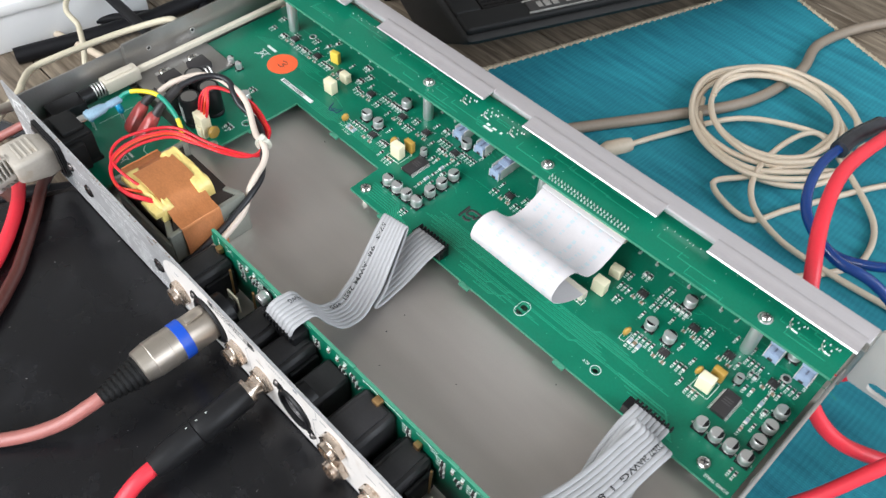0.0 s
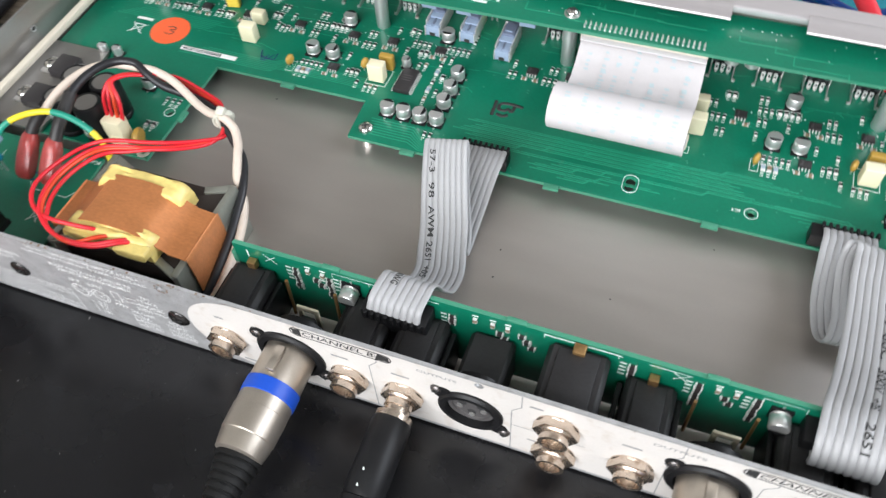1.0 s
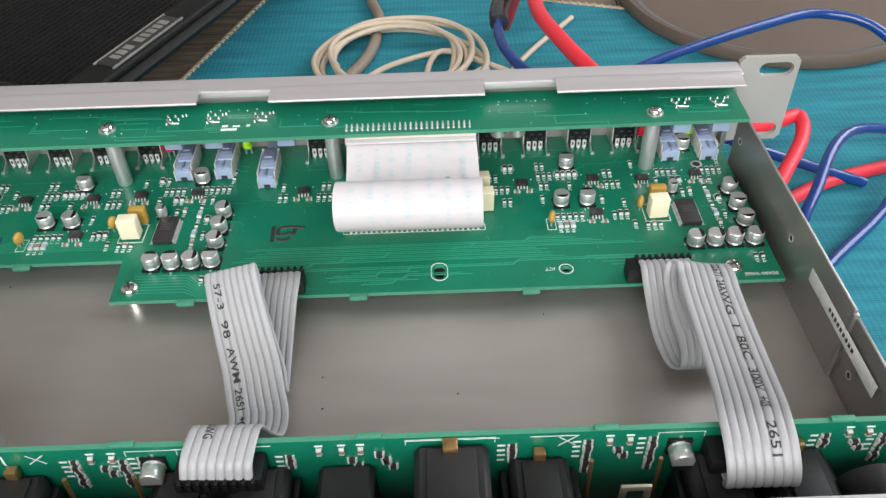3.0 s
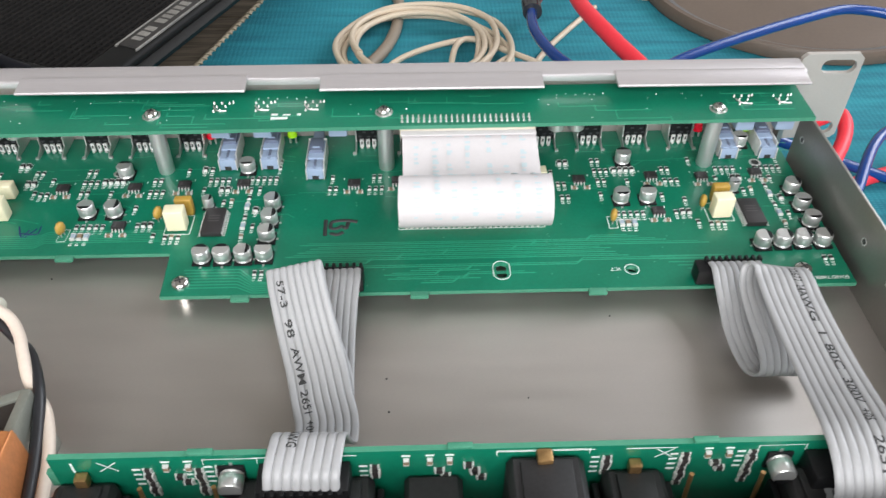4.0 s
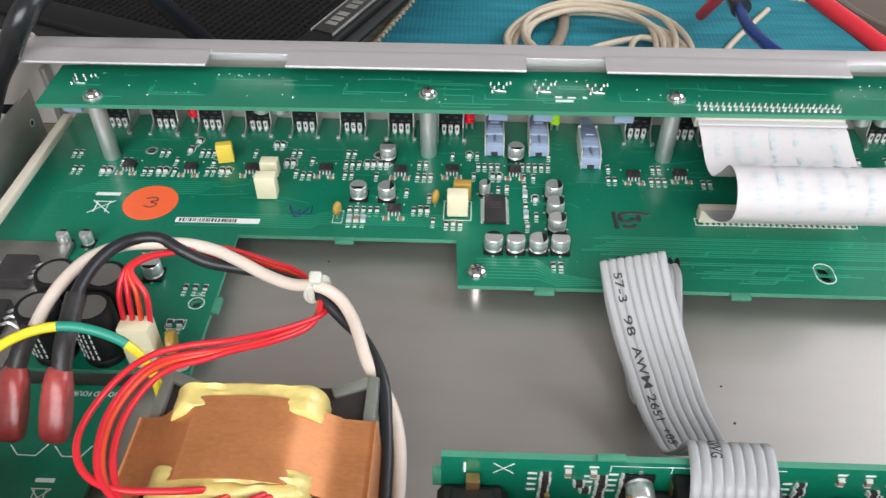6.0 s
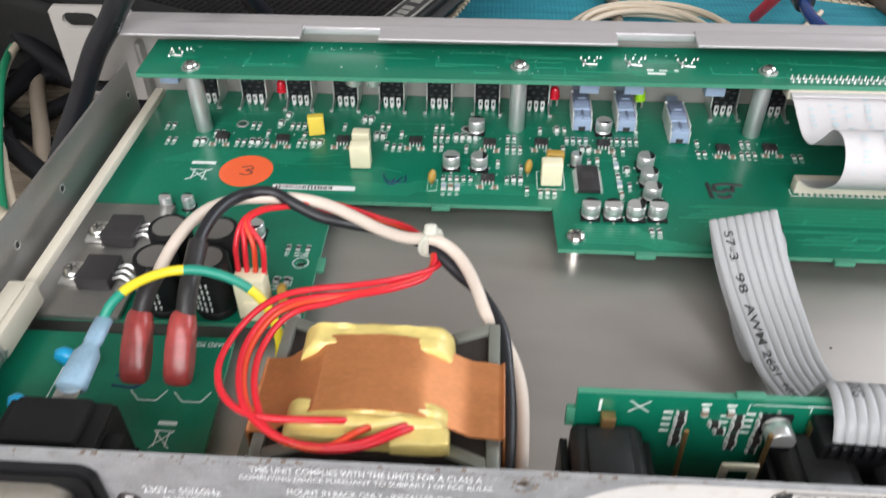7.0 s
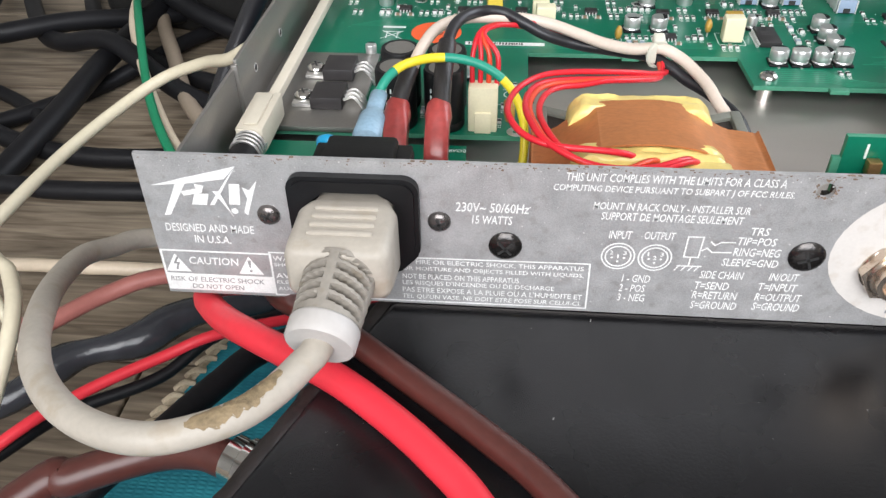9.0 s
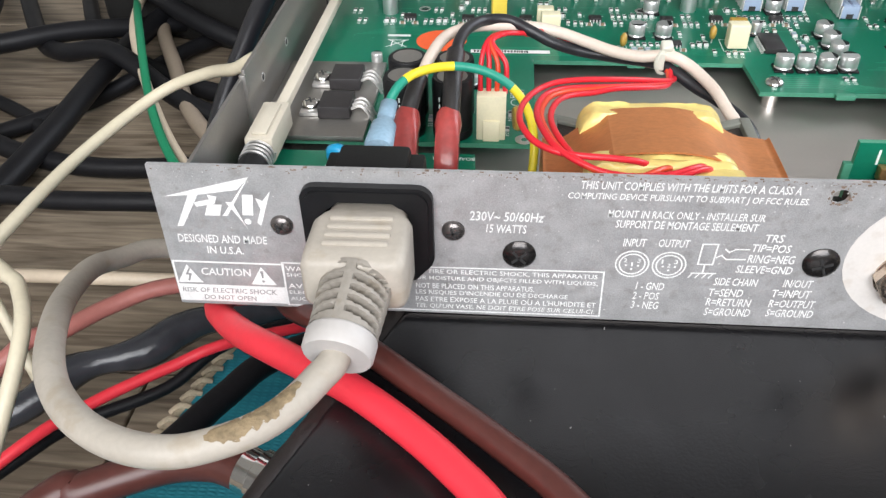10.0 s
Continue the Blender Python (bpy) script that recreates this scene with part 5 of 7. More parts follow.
    for x, y in ((130.6, 129.2), (197.8, 107.2), (260.2, 107.2), (322.8, 107.2)):
        place("edge_tab", tab, t, x, y, ZB - 1.55)
    tabv = mesh_of("edge_tab", box_m(2.6, 6.4, 1.6, 0.3), PCB_EDGE, 30)
    place("edge_tab", tabv, t, 94.4, 97, ZB - 1.55)
    # fixing screws on studs
    for x, y in ((176, 114.3), (398.4, 115.2)):
        place("screw", SCREW, t, x, y, ZB)
        part("stud", lathe(B(), [(2.8, 0.0), (2.8, ZB - 1.6)], (x, y, 0), (0, 0, 1), 18), CHROME, t, "bright metal stud under the board")
    for x, y in ((157, 180.2), (247.4, 180.4), (379.6, 179.3), (34.6, 174)):
        part("standoff", lathe(B(), [(3.0, 0.0), (3.2, 0.4), (3.2, 24.8), (3.0, 25.2)], (x, y, ZB), (0, 0, 1), 20), ALU, t, "round aluminium standoff")
    for x, y in ((48.5, 178.5), (138, 179), (401.5, 179.5)):
        part("eyelet", lathe(B(), [(1.6, 0.05), (2.3, 0.3), (2.6, 0.05)], (x, y, ZB), (0, 0, 1), 20, caps=False), SOLDER, t, "tinned screw eyelet")
        part("eyelet_bore", cyl(B(), (x, y, ZB + 0.02), (x, y, ZB + 0.06), 1.6, seg=14), PRINT_BLACK, t)
    # flat-cable header, ribbon headers
    bm = box(B(), 253.5, 307.2, 142.4, 147, ZB, ZB + 5.2, 0.5)
    part("flat_cable_header", bm, WHITE_PLASTIC, t, "long white flat-cable header")
    bm = B()
    for k in range(26):
        box(bm, 255.2 + k * 2.0, 256.1 + k * 2.0, 141.3, 142.5, ZB, ZB + 0.4)
    part("pin_row", bm, SOLDER, t, "", 30, "stuff")
    for x0, x1 in ((219.5, 240.8), (357.5, 379)):
        bm = box(B(), x0, x1, 108.5, 115, ZB, ZB + 6.6, 0.5)
        part("ribbon_header", bm, BLACK_PLASTIC, t, "black ribbon-cable header")
    # power section: regulators on the heat plate, large capacitors
    bm = box(B(), 5.2, 40, 68, 122, ZB + 0.4, ZB + 2.2, 0.3)
    hp = part("heat_plate", bm, STEEL_SHADED, t, "plain grey metal heat plate")
    for y in (105.2, 85.1):
        bm = box(B(), 23.5, 34, y - 6.5, y + 5.5, ZB + 2.4, ZB + 6.6, 0.4)
        box(bm, 17, 23.5, y - 5, y + 5, ZB + 2.3, ZB + 3.6, 0.3, 1)
        for k in range(3):
            yy = y - 3.4 + k * 2.6
            tube(bm, [(34, yy, ZB + 4.6), (37, yy, ZB + 5.6), (39.5, yy - 0.4, ZB + 3.4), (41, yy - 0.4, ZB)], 0.55, 6, 4, 1)
        reg = part("power_transistor", bm, [CHIP, SOLDER], t, "black power transistor with bent tinned legs")
        place("screw", SCREW, reg, 20, y, ZB + 3.6)
    for x, y in ((52.2, 89.5), (52.4, 76), (67.2, 89.0), (67.4, 76)):
        c = part("electrolytic_capacitor", lathe(B(), [(6.0, 0), (6.3, 0.6), (6.3, 2.2), (5.9, 2.7), (6.3, 3.2), (6.3, 18.6), (5.9, 19.6), (5.0, 19.6)], (x, y, ZB), (0, 0, 1), 30), BLACK_PLASTIC, t, "tall black sleeved electrolytic capacitor")
        part("can_top", lathe(B(), [(4.7, 19.3), (4.7, 19.65), (0.01, 19.65)], (x, y, ZB), (0, 0, 1), 26), STEEL_SHADED, c, "bare aluminium top")
        bm = B()
        for k in range(4):
            a = radians(235 + 14 * k)
            for j in range(5):
                p = Vector((x + 6.34 * math.cos(a), y + 6.34 * math.sin(a), ZB + 5 + 2.3 * j))
                cyl(bm, p - Vector((0, 0, 0.7)), p + Vector((0, 0, 0.7)), 0.25, seg=5)
        part("sleeve_print", bm, SILK, c, "small white bars painted as glints on the handle bars", 30)
    bm = box(B(), 75.0, 84.0, 71.6, 77.6, ZB, ZB + 15, 0.4)
    box(bm, 77.0, 82.2, 70.6, 72.0, ZB, ZB + 7, 0.3)
    part("wire_connector", bm, CREAM, t, "ivory nylon four-way wire connector")
    part("disc_capacitor_large", lathe(B(), [(0.01, -1.4), (3.4, -1.2), (4.0, 0), (3.4, 1.2), (0.01, 1.4)], (87.6, 76, ZB + 5.5), (1, 0.2, 0), 20), TAN_CAP, t, "ochre disc capacitor", 60)
    part("ring_pad", lathe(B(), [(1.0, 0.02), (2.6, 0.25), (3.0, 0.02)], (90, 72.5, ZB), (0, 0, 1), 20, caps=False), SOLDER, t)
    return t


main_board()


def front_board():
    t = thing("front_circuit_board", (215, 184, 33.1), "long narrow green circuit board standing on aluminium standoffs", "circuit board")
    z = 34.7
    o = [(15.5, 168.4), (416.2, 172.4), (416.6, 200), (14.6, 196.6)]
    part("board", board_mesh(o, z - 1.6, z), [PCB, PCB_EDGE], t, "glossy green solder mask")
    for x, y in ((157, 180.2), (247.4, 180.4), (379.6, 179.3), (34.6, 174)):
        part("washer", lathe(B(), [(2.2, 0.02), (3.5, 0.3), (3.5, 0.0)], (x, y, z), (0, 0, 1), 22, caps=False), SOLDER, t)
        place("screw", SCREW_S, t, x, y, z + 0.3, x)
    rr = random.Random(5)
    bm, sb, tr = B(), B(), B()
    # clusters of soldered pins
    for x in (183, 199.5, 219, 26, 391.5, 407.5):
        for dx, dy in ((-3, 4), (-1.6, 1.5), (0, 4.2), (1.8, 1.6), (3, 4.2), (0, -1), (-2.4, -1.6), (4.4, 4.6)):
            lathe(bm, [(0.5, 0), (0.36, 0.3), (0.2, 1.0), (0.01, 1.1)], (x + dx, 184 + dy, z), (0, 0, 1), 8)
        tube(bm, [(x - 3, 186, z + 0.4), (x - 1.2, 183, z + 0.4), (x + 2.6, 182.6, z + 0.3)], 0.35, 6, 4)
    for k in range(24):
        x = 254.5 + k * 2.15
        for y in (173.5, 175.8):
            lathe(bm, [(0.6, 0), (0.4, 0.4), (0.26, 1.7), (0.01, 1.8)], (x, y, z), (0, 0, 1), 7)
    for x0 in (30.5, 50, 69, 88, 106.6, 126, 145, 165, 239, 258, 314, 333.6, 353, 372.7):
        for k in range(3):
            x, y = x0 + rr.uniform(-5, 5), rr.uniform(174, 192)
            lathe(bm, [(0.26, 0), (0.16, 0.2), (0.01, 0.25)], (x, y, z), (0, 0, 1), 7)
    for k in range(6):
        for x0 in (77, 197, 317):
            lathe(bm, [(0.32, 0), (0.2, 0.3), (0.01, 0.35)], (x0 + k * 3.8, 191.2 + 0.8 * (k % 2), z), (0, 0, 1), 6)
    part("solder_joints", bm, SOLDER, t, "rows of bright solder joints", 60, "stuff")
    for k in range(46):
        x, y = rr.uniform(20, 400), rr.uniform(171, 191)
        w = rr.uniform(5, 26)
        box(tr, x, min(x + w, 410), y, y + 0.45, z + 0.005, z + 0.03 + 0.0012 * k)
        box(tr, x - 0.2, x + 0.25, y, min(y + rr.uniform(1, 6), 192), z + 0.005, z + 0.0306 + 0.0012 * k)
    part("copper_track_layer", tr, PCB_LIGHT, t, "paler tracks under the mask", 30, "stuff")
    for x0, x1, y0, y1 in ((203.5, 210, 176.5, 178.2), (203.5, 206, 179, 180.6), (208, 211, 179, 180.2), (213.5, 215, 179, 180.6)):
        box(sb, x0, x1, y0, y1, z + 0.02, z + 0.05)
    part("white_print", sb, SILK, t, "small white print marks", 30, "stuff")
    # parts hanging below: cans, indicator lamps, switches
    for x in (94.5, 101.5, 316, 324):
        part("capacitor", lathe(B(), [(3.2, 0), (3.2, -6.4), (2.6, -7), (0.01, -7)], (x, 180, z - 1.7), (0, 0, 1), 20), CAN, t)
    for x, mat in ((60.5, LED_RED), (172.5, LED_RED), (206.8, LED_GREEN), (381.5, LED_RED), (402, LED_GREEN)):
        part("indicator", lathe(B(), [(2.2, 0), (2.2, 1.1), (1.9, 1.3), (1.9, 3.4), (1.2, 4.6), (0.01, 5.0)], (x, 199, ZB + 3.6), (0, 0, 1), 18), mat, t, "small coloured indicator lamp")
        part("indicator_legs", cyl(cyl(B(), (x - 1.2, 199, ZB), (x - 1.2, 199, ZB + 4), 0.5, seg=8), (x + 1.2, 199, ZB), (x + 1.2, 199, ZB + 4), 0.45, seg=8), SOLDER, t)
    for x in (183, 199.5, 229, 391, 407, 24):
        bm = box(B(), x - 3.6, x + 3.6, 176, 190, z - 8.2, z - 1.7, 0.4)
        part("push_switch", bm, BLUE_SWITCH, t, "grey-blue push switch")
    part("flat_cable_socket", box(B(), 253.5, 306.5, 172, 178, z - 6.4, z - 1.7, 0.4), WHITE_PLASTIC, t, "white flat-cable socket")


front_board()




def inlet_board():
    t = thing("mains_inlet_board", (45, 45, 5.4), "small green circuit board behind the mains inlet", "circuit board")
    part("board", board_mesh([(8, 3), (79, 3), (75, 64.5), (8, 64.5)], 5.4, 7.0), [PCB, PCB_EDGE], t, "glossy green solder mask")
    sb = B()
    box(sb, 63, 68, 33.2, 34.4, 7.02, 7.06)
    for a in (0.8, -0.8):
        box(sb, 61.8, 69.2, 28.6, 28.9, 7.02, 7.06, rot=Matrix.Rotation(a, 3, "Z"))
    for x in (63.8, 66.8):
        box(sb, x, x + 0.3, 26.6, 31.2, 7.02, 7.055)
    box(sb, 62.8, 68, 31.2, 31.5, 7.02, 7.055)
    for x in (57, 69):
        for pts in ([(x - 5, 44), (x - 2, 41), (x + 3, 41), (x + 5, 44.5)],):
            tube(sb, [(px, py, 6.95) for px, py in pts], 0.22, 4, 1)
    pb = B()
    for pts in ([(46, 49), (50, 48.6)], [(46, 45.6), (52, 45), (54, 46.6), (53, 48.6), (51, 48.8)]):
        tube(pb, [(px, py, 6.8) for px, py in pts], 0.45, 6, 5)
    part("pen_mark", pb, PEN_BLUE, t, "dark blue pen mark", 60)
    box(sb, 30, 30.3, 34, 56, 7.02, 7.05)
    part("white_print", sb, SILK, t, "white print marks", 30, "stuff")
    tm = text_mesh("BOARD FOUR", 75, 62, 62.4, 60.6)
    for v in tm.verts:
        v.co.z = 7.06
    part("lettering", tm, SILK, t, "", 30)
    for x, y in ((37, 46), (32, 30)):
        part("blue_disc_capacitor", lathe(B(), [(0.01, -2), (3.2, -1.6), (4.1, 0), (3.2, 1.6), (0.01, 2)], (x, y, 16.8), (0.3, 1, 0.2), 22), BLUE_DISC, t, "bright blue disc capacitor", 60)
        bm = B()
        for dx in (-1.6, 1.6):
            cyl(bm, (x + dx, y, 7), (x + dx, y, 14.5), 0.4, seg=6)
        part("legs", bm, SOLDER, t)
    # rotary mains switch body in the corner, joined to the push rod
    bm = box(B(), 8.0, 21, 14, 34, 7, 18, 0.6)
    lathe(bm, [(4.6, 0), (4.6, 8), (3.2, 9), (3.2, 15), (0.01, 15)], (13, 34, 14.5), (0, 1, 0), 20)
    part("mains_switch", bm, BLACK_PLASTIC, t, "black mains switch body")
    bm = B()
    for k in range(4):
        tube(bm, [(13 + 4.3 * math.cos(a), 42.5 + 1.8 * k + 0.28 * a, 15 + 4.3 * math.sin(a)) for a in [radians(30 * j) for j in range(13)]], 0.5, 6, 3)
    part("return_spring", bm, SOLDER, t, "bright return spring")


inlet_board()


def push_rod():
    t = thing("push_rod", (13, 60, 13), "long ivory plastic push rod running along the side wall", "push rod")
    bm = B()
    box(bm, 8.8, 17.2, 49, 72, 11.6, 19.8, 0.8)
    box(bm, 10.8, 15.2, 51, 69, 19.8, 20.7, 0.3)
    part("coupling", bm, WHITE_PLASTIC, t, "ivory moulded coupling")
    bm = B()
    box(bm, -1.8, 1.8, 0, 118, -1.6, 1.6, 0.5)
    m = Matrix.Translation((13.4, 70.5, 16.2)) @ Matrix.Rotation(radians(-0.3), 4, "Z")
    bm.transform(m)
    part("rod", bm, WHITE_PLASTIC, t)


push_rod()


SOCKET_GREY = material("dusty_black_moulding", (0.024, 0.023, 0.024), 0.55, 0, 0.25, 900, 120, 0.08, spec=0.35)
EARTH_TAB = material("cream_plated_tab", (0.52, 0.48, 0.36), 0.45, 0.4, 0.12, 900, 150, 0.05)


def rear_board():
    t = thing("rear_connector_board", (295, 26, 0), "upright green circuit board carrying the rear sockets", "circuit board")
    y0, y1, zt = 25.2, 26.8, 36.9
    bm = box(B(), 168, 413, y0, y1, 2, zt)
    for f in bm.faces:
        if abs(f.normal.y) < 0.5:
            f.material_index = 1
    part("board", bm, [PCB, PCB_EDGE], t, "glossy green solder mask")
    rr = random.Random(21)
    tab = mesh_of("edge_tab", box_m(6.4, 1.7, 1.0, 0.2), PCB_EDGE, 30)
    for x in (205.5, 270, 332, 394):
        place("edge_tab", tab, t, x, 26, zt)
    part("edge_tab", box(B(), 166, 168.2, 25.2, 26.8, 25, 31, 0.2), PCB_EDGE, t)
    # sockets' black bodies between board and panel
    def body(name, x0, x1, z0, z1, front=1.6, mat=SOCKET_GREY, label="black moulded socket body"):
        bm = box(B(), x0, x1, front, y0 - 0.1, z0, z1, 1.6, seg=1)
        b = part(name, bm, mat, t, label)
        part("top_ridge", box(B(), x0 + 3.2, x1 - 3.2, front + 1, y0 - 2.4, z1 - 0.3, z1 + 1.0, 0.5), mat, b)
        return b
    for x in (175.2, 220.9, 240.2, 314.6, 361, 383):
        b = body("jack_body", x - 8, x + 8, 8, 27.5)
        part("contact", box(B(), x - 1.6, x + 1.6, y0 - 3.0, y0 - 0.2, 27.6, 31.5, 0.4), BRASS, b, "tarnished contact blade")
        bm = B()
        for k in (-1, 1):
            box(bm, x + k * 9.4 - 0.9, x + k * 9.4 + 0.9, 8, y0 - 2, 6, 23, 0.3)
        part("contact_fin", bm, BLACK_PLASTIC, b)
    b = body("jack_body", 281.5, 301, 2, 34.5)
    part("contact", box(B(), 289, 293, y0 - 4.0, y0 - 0.2, 34.6, 37.0, 0.5), BRASS, b, "tarnished contact blade")
    for x in (200.3, 263.2, 336.4, 402):
        bm = B()
        if x == 263.2:
            box(bm, x - 7.5, x + 7.5, 1.8, y0 - 0.2, 8, 27, 1.4, seg=1)
        elif x == 402:
            lathe(bm, [(10.5, 0), (10.5, 14), (9, 15)], (x, 2, 21), (0, 1, 0), 24)
        else:
            box(bm, x - 9.4, x + 9.4, 1.8, 9.0, 10, 25.5, 1.2, seg=1)
        b = part("xlr_body", bm, SOCKET_GREY, t, "black round socket body")
        if x < 340 and x != 263.2:
            bm = box(B(), x - 2.4, x + 5.6, 12.0, 13.0, 29.0, 31, 0.3)
            for u in (x - 2.4, x + 3.8):
                box(bm, u, u + 1.8, 12.0, 13.0, 20, 29.2, 0.3)
            part("earth_tab", bm, EARTH_TAB, b, "pale plated earth tab with a square window")
            part("latch_block", box(B(), x - 1.0, x + 4.2, 5.0, 12.0, 19, 26.6, 0.5), SOCKET_GREY, b)
            for dx in (-9, 9):
                part("earth_pin", cyl(B(), (x + dx, 18, 14), (x + dx, 19, 33), 0.6, seg=8), BRASS, b, "brass pin")
    # ribbon headers on the rear face
    for x in (231, 369.5):
        part("ribbon_header", box(B(), x - 11.5, x + 11.5, 16.5, y0 - 0.1, 24, 33.5, 0.6), BLACK_PLASTIC, t, "black ribbon-cable header")
    sb = B()

    def upright(kind, x, z, flat=True):
        place("chip_resistor", PIECE[kind], t, x, y0, z, 0, 90, 90 if flat else 0)
    for x, top, n in ((191.5, 31.5, 6), (204.2, 31.0, 6), (209.6, 32.0, 7), (248.4, 30.5, 3), (307.5, 32.0, 4), (327.6, 32.5, 7), (344.8, 33.0, 7), (390.8, 31.5, 3), (406.5, 31.0, 6)):
        for k in range(n):
            upright("d" if k % 3 == 1 else "r", x, top - 2.2 * k)
        for k in range(min(n, 4)):
            box(sb, x - 4.0, x - 1.9, y0 - 0.05, y0 - 0.02, top - 0.4 - 2.2 * k, top + 0.4 - 2.2 * k)
    for x in (196.4, 202.0, 256.4, 262.4, 267.4, 333.2, 338.6, 396.6, 402.0):
        upright("c", x, 32.4, False)
        box(sb, x - 1.1, x + 1.1, y0 - 0.05, y0 - 0.02, 34.3, 35.0)
    for x, z in ((199.2, 28.6), (264.8, 28.4), (272.2, 30.6), (274.0, 27.4), (335.8, 28.8), (399.2, 28.6)):
        upright("d", x, z)
        upright("d", x + 1.6, z - 2.4)
    for x0, x1, top in ((205.6, 219.4, 35.2), (345.8, 358.4, 35.2), (279.2, 303.0, 35.8)):
        box(sb, x0, x1, y0 - 0.05, y0 - 0.02, top, top + 0.2)
        for x in (x0, x1 - 0.3):
            box(sb, x, x + 0.2, y0 - 0.05, y0 - 0.02, top - 2.2, top)
    for x in (182, 322):
        for a in (0.7, -0.7):
            box(sb, x - 3, x + 3, y0 - 0.06, y0 - 0.02, 32.9, 33.2, rot=Matrix.Rotation(a, 3, "Y"))
    for x0, x1 in ((279, 304), (218, 244), (312, 325)):
        box(sb, x0, x1, y0 - 0.06, y0 - 0.02, 35.3, 35.6)
    box(sb, 173, 173.6, y0 - 0.06, y0 - 0.02, 31, 35)
    part("white_print", sb, SILK, t, "white print marks", 30, "stuff")
    for x in (212.5, 352):
        c = place("capacitor", CAN6, t, x, y0, 29.5, 0, 90)


rear_board()


def transformer():
    t = thing("power_transformer", (123, 33, 0), "power transformer with copper band and yellow tape", "transformer")
    # laminated core, bracket walls round it
    part("laminated_core", box(B(), 98, 148, 14, 52, 1, 25.5, 0.5), LAMINATION, t, "dark laminated core")
    bm = B()
    for x0, x1 in ((95.2, 98.2), (148, 151)):
        box(bm, x0, x1, 11, 55, 0, 27.0, 0.6)
    for x0, x1, y0, y1 in ((98, 148, 10.6, 12.4), (98, 148, 53.2, 55)):
        box(bm, x0, x1, y0, y1, 0, 18, 0.5)
    for sx in (-1, 1):
        for sy in (-1, 1):
            cx, cy = 123 + sx * 21.5, 33 + sy * 19
            box(bm, cx - 5.5, cx + 5.5, cy - 1.6, cy + 1.6, 25.0, 26.6, 0.4, rot=Matrix.Rotation(0.4 * sx * sy, 3, "Z"))
    box(bm, 84, 95.4, 18, 48, 0, 1.6, 0.4)
    part("bracket", bm, CORE, t, "grey-green painted steel bracket")
    bm = B()
    for yy in (24, 42):
        lathe(bm, [(4.4, 1.6), (4.4, 4.2), (3, 5.4), (0.01, 5.4)], (89.5, yy, 0), (0, 0, 1), 6)
    part("fixing_nut", bm, CHROME, t, "bright fixing nuts")
    # winding bobbin wrapped in yellow tape, arched
    for y0, y1, h in ((14.6, 22.0, 35.6), (36.0, 44.8, 36.4)):
        bm = B()
        n = 34
        rings = []
        for y, k in [(y0, 0.88), (y0 + 0.6, 0.97), (y0 + 1.4, 1.0)] + [(y0 + 1.4 + (y1 - y0 - 2.6) * q / 5, 1.0 + 0.02 * (q % 2)) for q in range(1, 5)] + [(y1 - 1.2, 1.0), (y1 - 0.4, 0.97), (y1, 0.9)]:
            ring = []
            for i in range(n + 1):
                a = math.pi * i / n
                x = 121.4 - 18.6 * math.cos(a) * (0.96 + 0.04 * k)
                ring.append(bm.verts.new((x, y + 0.5 * noise.noise(Vector((x, y, 3)) * 0.3), 27 + (h - 27) * k * min(1, 1.6 * math.sin(a)) ** 0.55 + 0.9 * noise.noise(Vector((x * 0.22, y * 0.7, 0))))))
            ring += [bm.verts.new((140.0, y, 26.5)), bm.verts.new((102.8, y, 26.5))]
            rings.append(ring)
        m = n + 3
        for a, b in zip(rings, rings[1:]):
            for i in range(m):
                bm.faces.new((a[i], a[(i + 1) % m], b[(i + 1) % m], b[i]))
        bm.faces.new(rings[0][::-1])
        bm.faces.new(rings[-1])
        bmesh.ops.recalc_face_normals(bm, faces=bm.faces)
        part("winding_tape", bm, YELLOW_TAPE, t, "crinkled yellow tape over the windings", 50)
    # copper band: arch over the windings with flat shoulders down the sides
    bm = B()
    prof = [(93.6, 2), (93.6, 26.0), (94.6, 27.8), (99.2, 28.5), (104.6, 32.2), (109.2, 35.9), (110.4, 36.4), (114, 37.0), (120, 37.4), (128, 37.2), (133.6, 35.8), (138, 33.0), (143, 30.1), (148, 29.4), (151, 29.0), (152.3, 27.4), (152.6, 2)]
    P = smooth_path([(x, 0, z) for x, z in prof], 4)
    top, bot = [], []
    for y in (17.4, 22, 27, 33, 39.4):
        top.append([bm.verts.new((p.x, y + (0.4 if p.z > 30 else 0), p.z + 0.25 * noise.noise(Vector((p.x * 0.15, y * 0.2, 1))))) for p in P])
    for a, b in zip(top, top[1:]):
        for k in range(len(P) - 1):
            bm.faces.new((a[k], a[k + 1], b[k + 1], b[k]))
    bmesh.ops.recalc_face_normals(bm, faces=bm.faces)
    bmesh.ops.solidify(bm, geom=list(bm.faces), thickness=0.5)
    part("copper_band", bm, COPPER, t, "wide bare copper band bent over the windings", 50)
    bm = B()
    box(bm, 104, 118, 12.6, 16.8, 30.5, 33.6, 0.8)
    box(bm, 127, 140, 11.0, 16, 30, 34.6, 0.9)
    bmesh.ops.subdivide_edges(bm, edges=list(bm.edges), cuts=2, use_grid_fill=True)
    for v in bm.verts:
        v.co += Vector((0.6 * noise.noise(v.co * 0.3), 0.6 * noise.noise(v.co * 0.37), 0.6 * noise.noise(v.co * 0.29)))
    part("tape_end", bm, YELLOW_TAPE, t, "loose end of yellow tape", 50)
